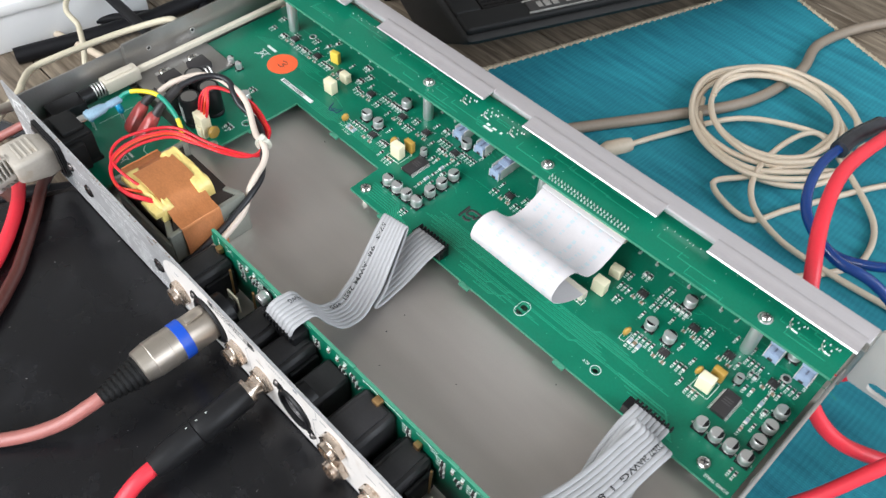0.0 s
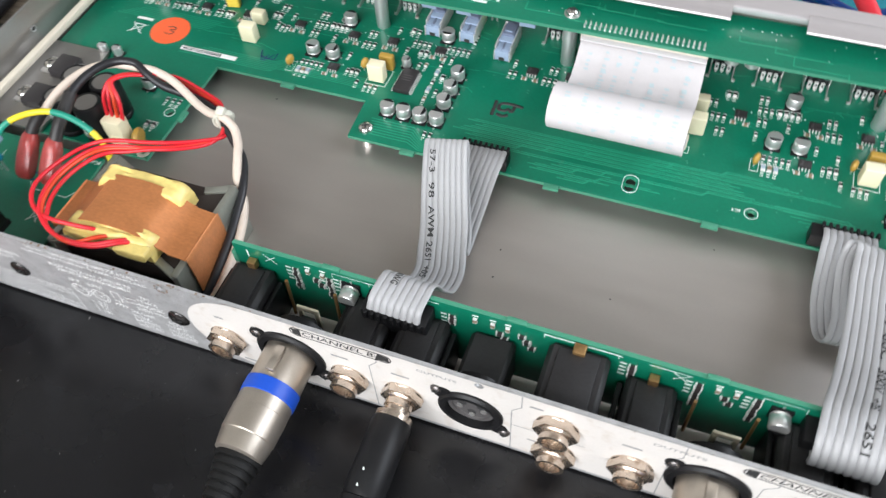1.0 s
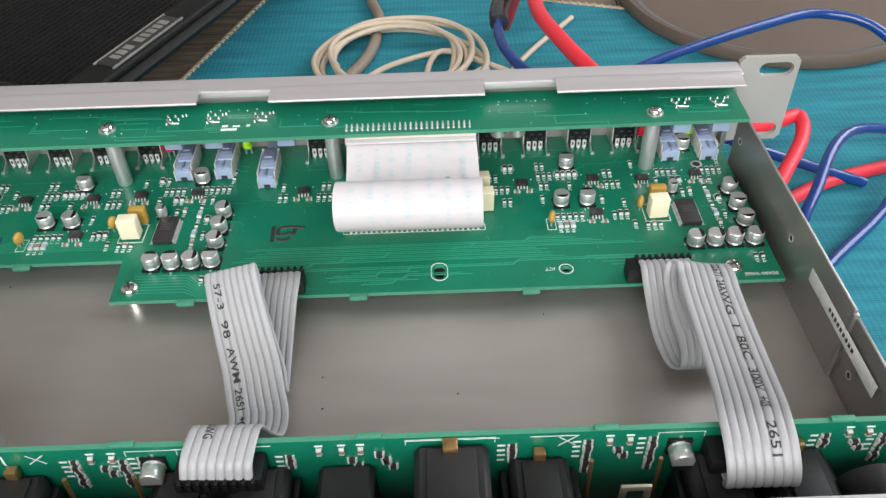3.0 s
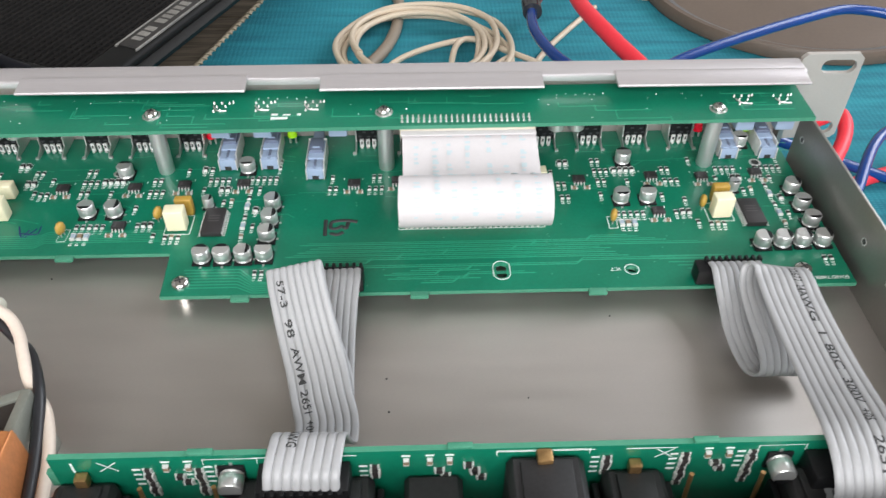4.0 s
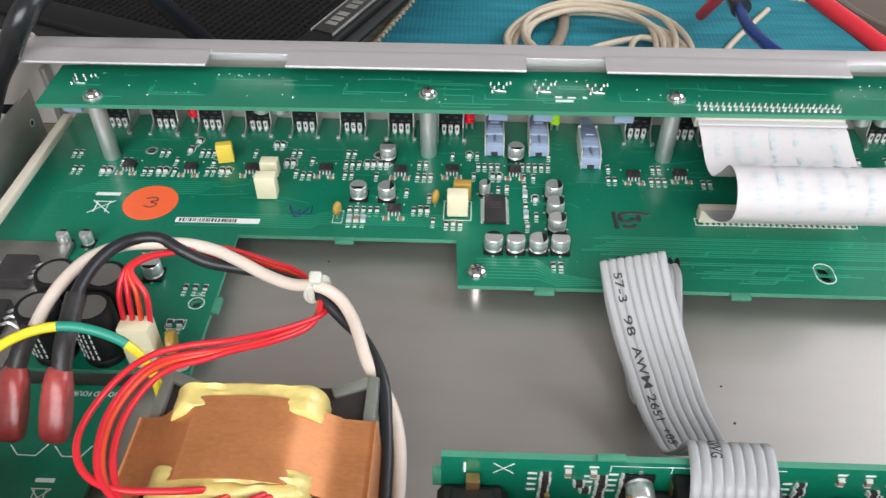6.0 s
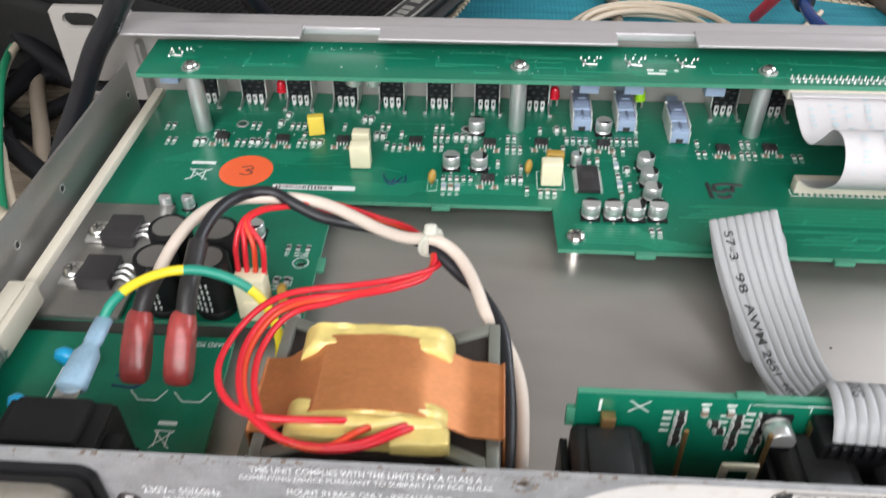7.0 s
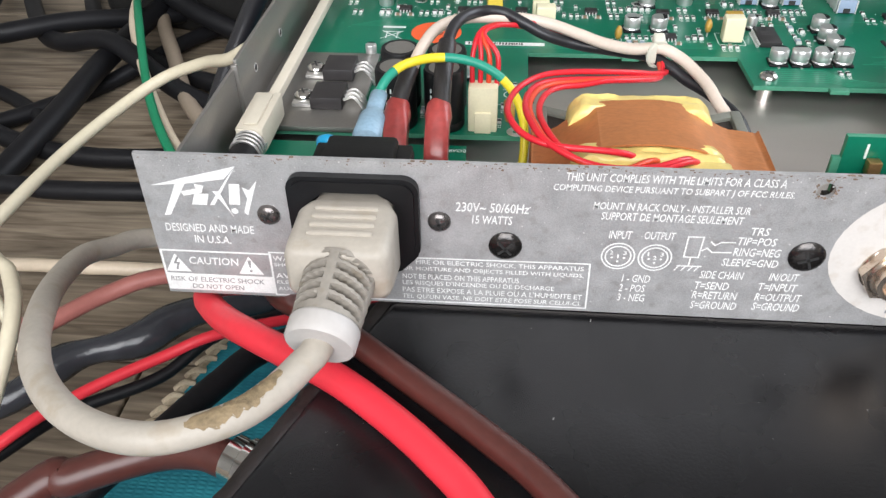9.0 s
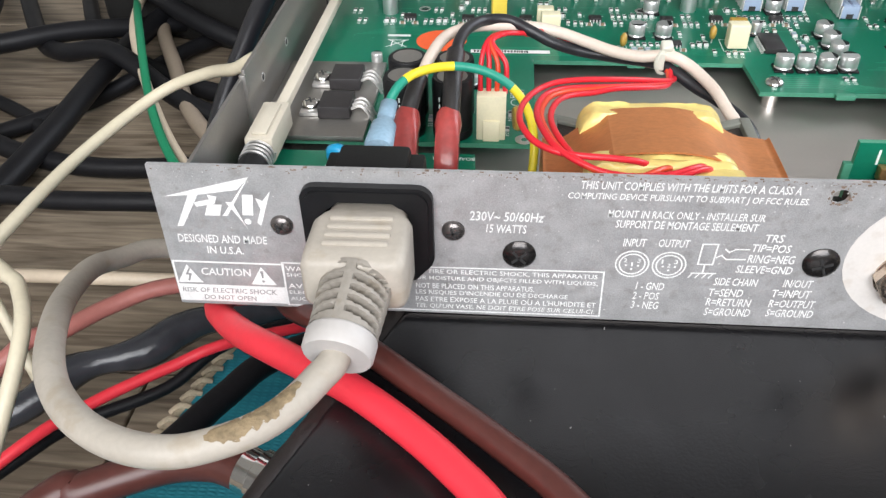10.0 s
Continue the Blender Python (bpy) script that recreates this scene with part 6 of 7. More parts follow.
    # secondary leads leave the rear of the winding and loop forward to the connector
    tail = [(122, 90, 26.5), (114, 93, 27), (107, 94.6, 28.4), (100, 94.6, 30.8), (93, 93, 33.2), (87, 91, 35), (81.5, 87.5, 36.2), (77.6, 83, 35.4), (76.0, 78.5, 30.5), (76.0, 75.8, 22)]
    outer = [(120.5, 18.2, 32.6), (115, 15.0, 36.4), (108, 13.6, 38.0), (102, 13.2, 38.6), (96, 14.2, 39.0), (91, 17.6, 39.6), (88.2, 23, 40.2), (87.4, 30, 39.6), (88.6, 39, 38.4), (91.8, 46.4, 38), (97, 51.4, 38),
             (104, 54.6, 37.4), (113, 57.6, 36.2), (122, 63, 33.6), (129, 70, 30), (133.6, 76.5, 27.5), (131.4, 82.4, 28)]
    inner = [(133.5, 18.6, 32.4), (129, 13.6, 36.2), (122, 9.4, 36.6), (114, 7.8, 36.8), (107, 8.4, 37.4), (101, 11, 38.6), (97, 15.6, 39.6), (94.4, 22, 40), (93.0, 30, 39.4), (93.4, 38, 38.4), (95.6, 45.6, 37.4), (99.4, 50.2, 36.6),
             (105, 53.2, 35.8), (113, 56.0, 34.8), (122, 61.4, 32.6), (129, 69, 29.4), (132.8, 76, 27), (131.0, 82, 28.4)]
    for k in range(4):
        o = k * 2.5
        bend = lambda q, c: (q[0] - 1.2 * c + 1.05 * (k - 1) * c + (1.4 if k == 3 else 0) * c, q[1] - 0.5 * (k - 1) * c, q[2] - 0.5 * (k - 1) * c)
        loop = outer if k == 0 else [bend(q, 1.0 if 5 < j < 13 else 0.35) for j, q in enumerate(inner)]
        if k == 2:
            loop = [(125, 18.4, 32.4), (120.5, 12.6, 36.0)] + loop[3:]
        loop = loop[:-2] + [(loop[-2][0] - 0.5 * k, loop[-2][1], loop[-2][2] + 0.4 * k), (loop[-1][0], loop[-1][1], loop[-1][2] + 0.6 * k)]
        pts = loop + [(x + (o if j > 7 else o * 0.2), y + (o * 0.2 if j < 4 else 0), z + o * 0.25 * (j < 5)) for j, (x, y, z) in enumerate(tail)]
        part("red_lead", tube(B(), pts, 0.82, 8, 7), WIRE_RED if k != 2 else WIRE_ORANGE, t, "thin red wire looping over the transformer", 60)


WIRE_ORANGE = material("orange_red_wire", (0.66, 0.06, 0.02), 0.35, 0, 0.05, 900, 100, 0.02)
transformer()


def mains_wiring():
    t = thing("mains_wire_pair", (131, 82, 30), "thick black and white mains wires with nylon tie", "wire harness")
    part("black_wire", tube(B(), [(68.6, 57, 30.4), (69, 70, 37.4), (71, 82, 39.2), (76, 91, 38.8), (84, 94, 37.8), (91, 91.6, 35.4), (98, 90.4, 32.2), (106, 91.2, 29.4), (113, 91, 28.2), (121, 88, 28.4), (129, 83.5, 29.2), (134, 79, 28.4), (139.5, 74.5, 26), (145.6, 68.4, 24.6), (151.4, 56.4, 23.4), (153.2, 45, 19), (153.8, 34.7, 14.9), (153.4, 22, 10), (151.5, 12, 6), (149.5, 8, 4)], 1.75, 12), WIRE_BLACK, t, "thick black wire", 60)
    part("white_wire", tube(B(), [(57.6, 56, 29.6), (61.5, 71, 36), (66, 84, 37.2), (74, 91.4, 36.8), (84, 93.4, 36.2), (92, 94.2, 35.6), (100, 93.2, 34.4), (108, 90.2, 32.8), (116, 86.2, 31.6), (124, 82.8, 31.6), (131.6, 81.2, 32.8), (137.4, 78.8, 31), (141.6, 73.6, 29), (144.4, 67.4, 27.6), (147.6, 60, 24.4), (153.6, 52, 20), (156.6, 42.5, 17), (157.2, 32.9, 13), (156.5, 20, 8), (153.5, 10, 4)], 1.75, 12), WIRE_WHITE, t, "thick off-white wire", 60)
    bm = B()
    for k in range(3):
        rr_ = [(131.1 + 2.9 * math.cos(a), 82.0 + 2.0 * math.cos(a) + 0.75 * (k - 1), 30.9 + 3.7 * math.sin(a)) for a in [radians(30 * j) for j in range(13)]]
        tube(bm, rr_, 0.62, 6, 3)
    box(bm, 129.2, 132.8, 80.2, 84.0, 33.2, 36.6, 0.9, rot=Matrix.Rotation(0.4, 3, "X"), seg=3)
    box(bm, 128.6, 130.6, 79.4, 80.6, 28.6, 34.2, 0.4)
    part("cable_tie", bm, NYLON, t, "milky nylon cable tie", 50)
    for x, neck in ((57.0, [(59.0, 62.5, 33.4), (57.6, 57.0, 30.6), (56.4, 52.6, 26.6)]), (68.6, [(69.0, 71, 37.6), (68.7, 64, 34.2), (68.6, 58, 31.0), (68.6, 52.6, 26.6)])):
        bm = B()
        lathe(bm, [(2.5, -1), (3.3, 0.2), (3.9, 3.6), (4.5, 6.5), (4.7, 9.5), (4.6, 12.5), (4.2, 15.2), (3.5, 17.2), (2.4, 18.2), (0.4, 18.5)], (0, 0, 0), (0, 0, 1), 24)
        q = Vector((0, -0.74, -0.67)).to_track_quat("Z", "X")
        for v in bm.verts:
            p = Vector((v.co.x * (0.92 if v.co.z < 5 else 0.72), v.co.y, v.co.z))
            if p.z > 5:
                p.y = max(-3.3, min(3.3, p.y * 1.1))
            v.co = Vector((x - 0.6, 53.4, 27.2)) + q @ p
        part("red_crimp_sleeve", bm, SLEEVE_RED, t, "translucent dark red crimp sleeve", 45)
        part("black_shrink", tube(B(), neck, 2.65, 14, wobble=0.12), SHRINK, t, "dull black shrink sleeve", 60)
    e = thing("earth_wire", (53, 30, 33), "striped green and yellow earth wire with a blue crimp sleeve", "wire")
    pts = smooth_path([(53, 43, 35.6), (55, 46, 38.4), (58, 50, 39.8), (62, 54.5, 39.6), (67, 57.5, 39.2), (73, 58.6, 38.6), (79.4, 58.6, 36.8), (85.4, 58.2, 33), (90, 56.6, 27), (92.4, 53, 18), (91.6, 46, 6)], 10)
    bm = B()
    bands = ((0, 16, 0), (16, 44, 1), (44, 70, 0), (70, len(pts), 1))
    for a, b, mi in bands:
        tube(bm, pts[a:min(b + 1, len(pts))], 1.3, 10, mi=mi, raw=True)
    part("striped_wire", bm, [WIRE_GREEN, WIRE_YELLOW], e, "", 60)
    bm = lathe(B(), [(1.6, 0), (2.3, 0.6), (2.3, 7.6), (1.9, 8.6), (3.3, 11.6), (3.7, 20.6), (3.1, 21.4)], (53, 43.5, 35.2), (0, -1, -0.06), 20)
    for v in bm.verts:
        v.co.z = 34.8 + (v.co.z - 34.8) * 0.8
    part("blue_crimp_sleeve", bm, SLEEVE_BLUE, e, "pale blue translucent crimp sleeve", 50)
    part("spade", box(B(), 50.2, 55.8, 16, 23, 33.9, 34.7, 0.2), CHROME, e)


SHRINK = material("black_heat_shrink", (0.020, 0.018, 0.018), 0.42, 0, 0.2, 900, 200, 0.3)
NYLON = material("milky_nylon", (0.62, 0.61, 0.52), 0.4, 0, 0.08, 900, 100, 0.05)
WIRE_GREEN = material("green_earth_wire", (0.02, 0.27, 0.185), 0.4, 0, 0.06, 900, 100, 0.02)
WIRE_YELLOW = material("yellow_earth_wire", (0.82, 0.66, 0.03), 0.4, 0, 0.06, 900, 100, 0.02)
mains_wiring()


def ribbon(name, x, pts, label, n=8, pitch=2.35, twist=()):
    """A ribbon of low ridged conductors: pts are (sideways shift, y, z) of its middle line; twist leans it about a station."""
    P = smooth_path(pts, 9)
    t = thing(name, (x, P[0].y, P[0].z), label, "ribbon cable")
    frames = []
    for k, p in enumerate(P):
        d = (P[min(k + 1, len(P) - 1)] - P[max(k - 1, 0)]).normalized()
        u = k / 9
        lean = sum(a * math.exp(-((u - c) / w) ** 2) for a, c, w in twist)
        side = Vector((1, 0, lean))
        frames.append([Vector((x + p.x, p.y, p.z)), (side - d * d.dot(side)).normalized(), d])
    sides = [f[1] for f in frames]
    for k, f in enumerate(frames):
        mean = sum((sides[j] for j in range(max(0, k - 7), min(len(sides), k + 8))), Vector())
        f[1] = mean.normalized()
        f[2] = f[1].cross(f[2]).normalized()
    for c in range(n):
        o = (c - (n - 1) / 2) * pitch
        bm = B()
        rings = []
        for p, side, up in frames:
            rings.append([bm.verts.new(p + side * (o + u * pitch) + up * h) for u, h in ((-0.51, 0), (-0.40, 0.42), (-0.18, 0.60), (0.18, 0.60), (0.40, 0.42), (0.51, 0), (0.40, -0.42), (0.18, -0.60), (-0.18, -0.60), (-0.40, -0.42))])
        for a, b in zip(rings, rings[1:]):
            for j in range(10):
                bm.faces.new((a[j], a[(j + 1) % 10], b[(j + 1) % 10], b[j]))
        bm.faces.new(rings[0][::-1])
        bm.faces.new(rings[-1])
        bmesh.ops.recalc_face_normals(bm, faces=bm.faces)
        part("conductor", bm, RIBBON, t, "", 60)
    return t, frames


def ribbon_print(t, frames, body, a, b, off, size, flip):
    """Printed characters that follow the ribbon between two of its stations."""
    tm = text_mesh(body, 0.0, 1.0, -0.5, 0.5)
    bmesh.ops.triangulate(tm, faces=list(tm.faces))
    for v in tm.verts:
        u = a + (b - a) * v.co.x
        k = max(0, min(len(frames) - 2, int(u)))
        f = min(1.0, max(0.0, u - k))
        (p, s, n), (q, s2, n2) = frames[k], frames[k + 1]
        v.co = p.lerp(q, f) + s.lerp(s2, f) * (off + size * v.co.y) + n.lerp(n2, f) * 0.66 * flip
    part("printed_marking", tm, PRINT_BLACK, t, "black printed cable marking", 30)


def ribbons():
    a, P = ribbon("ribbon_cable", 220.5, [(10, 112.5, 15.0), (10.2, 108, 15.4), (9.6, 101, 13), (8.8, 88, 6.5), (9.0, 72, 3.8), (9.6, 65.5, 6.2), (8.8, 71, 9.0), (5.4, 80, 14.4), (2.4, 89, 22.0), (0.8, 95.2, 28.8), (0.1, 97.0, 32.0), (0.2, 94.8, 31.4), (2.0, 88, 25.8),
                                   (4.8, 79, 18.8), (7.4, 71, 13.6), (9.6, 62, 9.8), (11.6, 54, 9.2), (12.2, 44, 14), (12.0, 36, 26), (11.6, 31, 36.5), (11.2, 25.5, 38.2), (10.6, 20, 37), (10.4, 17.2, 33.4)],
                 "flat grey ribbon cable looping to the rear board", twist=((0.36, 10.2, 2.6),))
    b, Q = ribbon("ribbon_cable", 368.5, [(2.4, 112.5, 15.0), (2.4, 108, 15.6), (2.0, 100, 13.5), (2.6, 86, 7.5), (5.0, 74, 4.6), (7.6, 69, 8), (8.6, 76, 12.6), (7.4, 86, 16.6), (7.0, 95, 20), (8.4, 100.6, 22.8), (10.5, 98.6, 25.4), (10.2, 92, 26.4),
                                   (9.6, 84, 26.5), (8.5, 66, 28), (6.3, 48, 32), (3.4, 34, 37.4), (1.4, 25.5, 40.6), (0.6, 18, 40.4), (0.8, 12.8, 36.4), (1.2, 11.4, 31.4), (1.6, 13.6, 28.4), (2.0, 17.0, 28.6)],
                 "flat grey ribbon cable folded over above the base plate")
    for c in range(9):          # black contact teeth where the cables meet their headers
        for t, x0, y0, z0, y1, z1 in ((a, 230.9, 15.6, 30.0, 17.4, 33.6), (a, 230.5, 112.9, 13.4, 115.2, 16.0), (b, 370.9, 112.9, 13.4, 115.2, 16.0)):
            u = x0 + (c - 4) * 2.35
            part("contact_tooth", box(B(), u - 0.55, u + 0.55, y0, y1, z0, z1, 0.15, seg=1), BLACK_PLASTIC, t)
    for sgn in (-1,):
        ribbon_print(a, P, "57-3  98  AWM 2651  +05", 101, 150, -4.9, 2.5, sgn)
        ribbon_print(a, P, "AWG", 170, 180, -3.6, 2.6, sgn)
        ribbon_print(b, Q, "22677  24AWG  I  80C  300V  +05", 92, 140, 3.4, 2.6, sgn)
        ribbon_print(b, Q, "2651", 146, 158, 3.4, 2.6, sgn)


ribbons()


def flat_cable():
    t = thing("flat_flex_cable", (280, 145, 13), "wide white rolled flat cable with faint blue print", "flat cable")
    prof = [(173, 30.6), (167.5, 30.0), (160, 27.2), (152, 25.4), (144, 27.5), (137.5, 34), (131.5, 41), (124.5, 43.2), (118.5, 41), (115.8, 36), (117.4, 30.4), (123, 24.6), (131, 18.6), (139, 14.4), (145, 12.4)]
    P = smooth_path([(0, y, z) for y, z in prof], 8)
    bm = B()
    rows = [[bm.verts.new((x + 0.5 * math.sin(k * 0.07), p.y, p.z)) for x in (254.2, 271.5, 289, 306.2)] for k, p in enumerate(P)]
    for a, b in zip(rows, rows[1:]):
        for j in range(3):
            bm.faces.new((a[j], a[j + 1], b[j + 1], b[j]))
    bmesh.ops.recalc_face_normals(bm, faces=bm.faces)
    bmesh.ops.solidify(bm, geom=list(bm.faces), thickness=0.25)
    part("flex", bm, FLEX_WHITE, t, "", 60)
    rr = random.Random(2)
    bm = B()
    L = len(P)
    for col in range(7):
        x = 258 + col * 7 + rr.uniform(-1, 1)
        k = rr.randrange(2, 6)
        while k < 74:
            if rr.random() < 0.72:
                p, q = P[k], P[k + 1]
                d = (q - p).normalized()
                nrm = Vector((0, d.z, -d.y))
                if nrm.z < 0 and k < 68:
                    nrm = -nrm
                for s in (1, -1):
                    o = nrm * 0.42 * s
                    w = rr.uniform(1.2, 2.4)
                    bm.faces.new([bm.verts.new(v) for v in ((x, p.y + o.y, p.z + o.z), (x + w, p.y + o.y, p.z + o.z), (x + w, q.y + o.y, q.z + o.z), (x, q.y + o.y, q.z + o.z))])
            k += rr.choice((1, 2, 2, 3))
    part("blue_print", bm, FLEX_BLUE, t, "faint pale blue print", 30, "stuff")
    part("stiffener", box(B(), 254, 306.4, 169, 174.5, 31.0, 31.6, 0.1), FLEX_WHITE, t)


flat_cable()

# ---------------------------------------------------------------- plugs and cables at the rear
def power_plug():
    t = thing("power_plug", (53, -20, 24), "moulded grey mains plug with a thick worn cord", "plug")
    ax = Vector((0.0, -1, -0.10)).normalized()
    # body: box flaring to the rear with grip ribs on top
    bm = B()
    secs = [(-1.5, 8.6, 8.0, 25.0), (3, 9.0, 8.4, 25.4), (5, 9.6, 8.8, 26.0), (8, 10.9, 8.6, 26.6), (18, 11.0, 7.2, 27.8), (21.8, 10.8, 6.4, 28.4), (23.0, 9.8, 5.4, 28.4)]
    rings = []
    for d, hw, hh, cz in secs:
        ring = []
        for sx, sz, a0 in ((1, 1, 0), (-1, 1, 90), (-1, -1, 180), (1, -1, 270)):
            for k in range(5):
                a = radians(a0 + 22.5 * k)
                r = 2.4
                ring.append(bm.verts.new((54.0 + sx * (hw - r) + r * math.cos(a), -d - 1.0, cz + sz * (hh - r) + r * math.sin(a))))
        rings.append(ring)
    m = 20
    for a, b in zip(rings, rings[1:]):
        for k in range(m):
            bm.faces.new((a[k], a[(k + 1) % m], b[(k + 1) % m], b[k]))
    bm.faces.new(rings[0])
    bm.faces.new(rings[-1][::-1])
    bmesh.ops.recalc_face_normals(bm, faces=bm.faces)
    body = part("body", bm, CORD_GREY, t, "grimy light grey moulding", 50)
    for k in range(4):
        y = -9.2 - 2.9 * k
        part("grip_rib", box(B(), 47, 61, y - 0.7, y + 0.7, 34.2, 35.7, 0.45), CORD_GREY, body)
    # strain relief: ribbed tapering sleeve ending in a collar
    p0, ad = Vector((54.4, -22.2, 27.4)), Vector((-0.11, -1, -0.31)).normalized()
    q = ad.to_track_quat("Z", "Y")
    bm = B()
    n, rings = 96, []
    stations = [i * 0.3 for i in range(-6, 41)]
    for d in stations:
        r0 = 7.7 - 0.045 * max(d, 0)
        ring = []
        for i in range(n):
            a = 360.0 * i / n
            f = abs((a - 90 + 180) % 180 - 90)          # angle from the nearer of the top and bottom spines
            cut = 0.0
            if 11 < f < 82:
                u = (d - 0.6 + 0.02 * (f - 11)) / 2.35
                k, w = math.floor(u), u - math.floor(u)
                if 0 <= k < 5 and w < 0.56:
                    edge = min(1.0, min(f - 11, 82 - f) / 6.0)
                    cut = 2.5 * edge * min(1.0, 9 * min(w, 0.56 - w) / 0.56)
            r = r0 - cut
            ring.append(bm.verts.new(p0 + q @ Vector((r * math.cos(radians(a)), r * math.sin(radians(a)), d))))
        rings.append(ring)
    for a, b in zip(rings, rings[1:]):
        for i in range(n):
            bm.faces.new((a[i], a[(i + 1) % n], b[(i + 1) % n], b[i]))
    bmesh.ops.recalc_face_normals(bm, faces=bm.faces)
    part("strain_relief", bm, RELIEF, t, "slotted tapering strain relief", 40)
    part("relief_collar", lathe(B(), [(7.0, 11.9), (7.35, 12.6), (7.3, 16.2), (6.9, 16.8), (3.2, 16.8)], p0, ad, 40), COLLAR, t, "clean pale end collar", 40)
    cord = [(53.0, -34, 23.4), (52.2, -39, 22.2), (50, -42.6, 21.4), (46.2, -48.9, 20.8), (41.2, -54.4, 20.4), (34, -58.4, 20), (26.4, -60.8, 20), (17.6, -60, 19.9), (8, -55.6, 19.2), (-1, -48, 18), (-8, -38.4, 16.8), (-16.4, -22.6, 11.6), (-26.4, -1.6, 2), (-32, 20.4, -7), (-30.6, 34, -14), (-25.3, 46.5, -20), (-8, 62, -34), (20, 80, -60)]
    part("cord", tube(B(), cord, 3.15, 16), CORD_GREY, t, "thick grey rubber cord with a scuffed patch", 60)
    # scuffed patch of peeled skin
    path = smooth_path(cord, 8)
    bm = B()
    rr = random.Random(4)
    seg = [path[21].lerp(path[22], 0.0)] + [path[22 + i // 2].lerp(path[23 + i // 2], 0.5 * (i % 2)) for i in range(40)]
    rings = []
    for i, p in enumerate(seg):
        d = (seg[min(i + 1, len(seg) - 1)] - seg[max(i - 1, 0)]).normalized()
        up = Vector((-0.35, -0.45, 0.82))
        up = (up - d * up.dot(d)).normalized()
        s = d.cross(up)
        env = max(0.05, math.sin(math.pi * (i + 0.3) / (len(seg) - 0.4))) ** 0.45
        w0 = -env * (44 + 26 * noise.noise(Vector((i * 0.55, 1.3, 0)))) + 6
        w1 = env * (44 + 30 * noise.noise(Vector((i * 0.6, 7.1, 0)))) + 6
        rings.append([bm.verts.new(p + (3.14 if j in (0, 6) else 3.22 + 0.05 * noise.noise(Vector((i * 1.7, j * 1.9, 0)))) * (math.cos(radians(a)) * up + math.sin(radians(a)) * s)) for j, a in [(j, w0 + (w1 - w0) * j / 6) for j in range(7)]])
    for a, b in zip(rings, rings[1:]):
        for j in range(6):
            bm.faces.new((a[j], a[j + 1], b[j + 1], b[j]))
    bmesh.ops.recalc_face_normals(bm, faces=bm.faces)
    part("scuff", bm, SCUFF, t, "rough brown scuffed patch", 50)


RELIEF = material("grimy_grey_rubber", (0.28, 0.255, 0.22), 0.55, 0, 0.14, 900, 120, 0.2, stain=(0.2, 0.16, 0.11), stain_amount=0.5)
COLLAR = material("pale_grey_rubber", (0.50, 0.475, 0.455), 0.5, 0, 0.06, 700, 60, 0.06)
SCUFF = material("peeled_brown_patch", (0.25, 0.185, 0.105), 0.75, 0, 0.45, 900, 260, 0.8)
power_plug()


def xlr_plug(x, y_end, cable_pts, label, with_cable=True):
    t = thing("xlr_plug", (x, -20, 10), label, "audio plug")
    z = 21.0
    a = (0, -1, 0.0)
    part("shell", lathe(B(), [(8.9, -4), (8.9, 12), (9.0, 12.4), (9.0, 19.6)], (x, 0, z), a, 36), SATIN_NICKEL, t, "satin nickel shell")
    part("latch", box(B(), x - 1.6, x + 1.6, -12, -3, z + 9.0, z + 10.6, 0.5), SATIN_NICKEL, t)
    part("blue_ring", lathe(B(), [(9.0, 13.4), (9.35, 13.6), (9.35, 18.4), (9.0, 18.6)], (x, 0, z), a, 36), BLUE_RING, t, "bright blue marker ring")
    part("rear_shell", lathe(B(), [(9.0, 19.6), (8.9, 24), (8.7, 26), (8.6, 33), (7.8, 37.5), (6.8, 38)], (x, 0, z), a, 36), SATIN_NICKEL, t, "satin nickel rear shell")
    bm = B()
    rings = [[bm.verts.new((x + (r + (0.035 if k % 2 else -0.015)) * math.cos(2 * math.pi * k / 110), -d, z + (r + (0.035 if k % 2 else -0.015)) * math.sin(2 * math.pi * k / 110))) for k in range(110)] for d, r in ((22.6, 8.8), (23.0, 9.05), (31.6, 8.85), (32.0, 8.5))]
    for p, q in zip(rings, rings[1:]):
        for k in range(110):
            bm.faces.new((p[k], p[(k + 1) % 110], q[(k + 1) % 110], q[k]))
    bmesh.ops.recalc_face_normals(bm, faces=bm.faces)
    part("knurled_grip", bm, SATIN_NICKEL, t, "knurled grip band", 20)
    prof = []
    for k in range(8):
        d = 37.5 + k * 2.5
        r = 7.6 - 0.5 * k
        prof += [(r, d), (r, d + 1.5), (r - 0.8, d + 1.6), (r - 0.8, d + 2.4)]
    part("boot", lathe(B(), prof, (x, 0, z), (0, -1, -0.05), 28), BLACK_MATTE, t, "black ribbed rubber boot", 30)
    if with_cable:
        part("cable", tube(B(), cable_pts, 3.2, 14), CORD_ROSE, t, "dusty rose audio cable", 60)
    return t


BLUE_RING = material("blue_marker", (0.012, 0.075, 0.50), 0.4, 0, 0.04, 900, 100, 0.02)
xlr_plug(200.3, -55, [(200.3, -55, 18.4), (199, -63, 16), (194, -76, 10), (184, -92, 5), (168, -112, 3.2), (140, -140, 2.4), (105, -175, 2.4)], "silver audio plug with blue ring and rose cable")
xlr_plug(336.4, -55, [(336.4, -55, 18.4), (338, -66, 14), (345, -84, 6), (356, -110, 3), (366, -150, 2.4)], "silver audio plug with a blue ring in the second input")


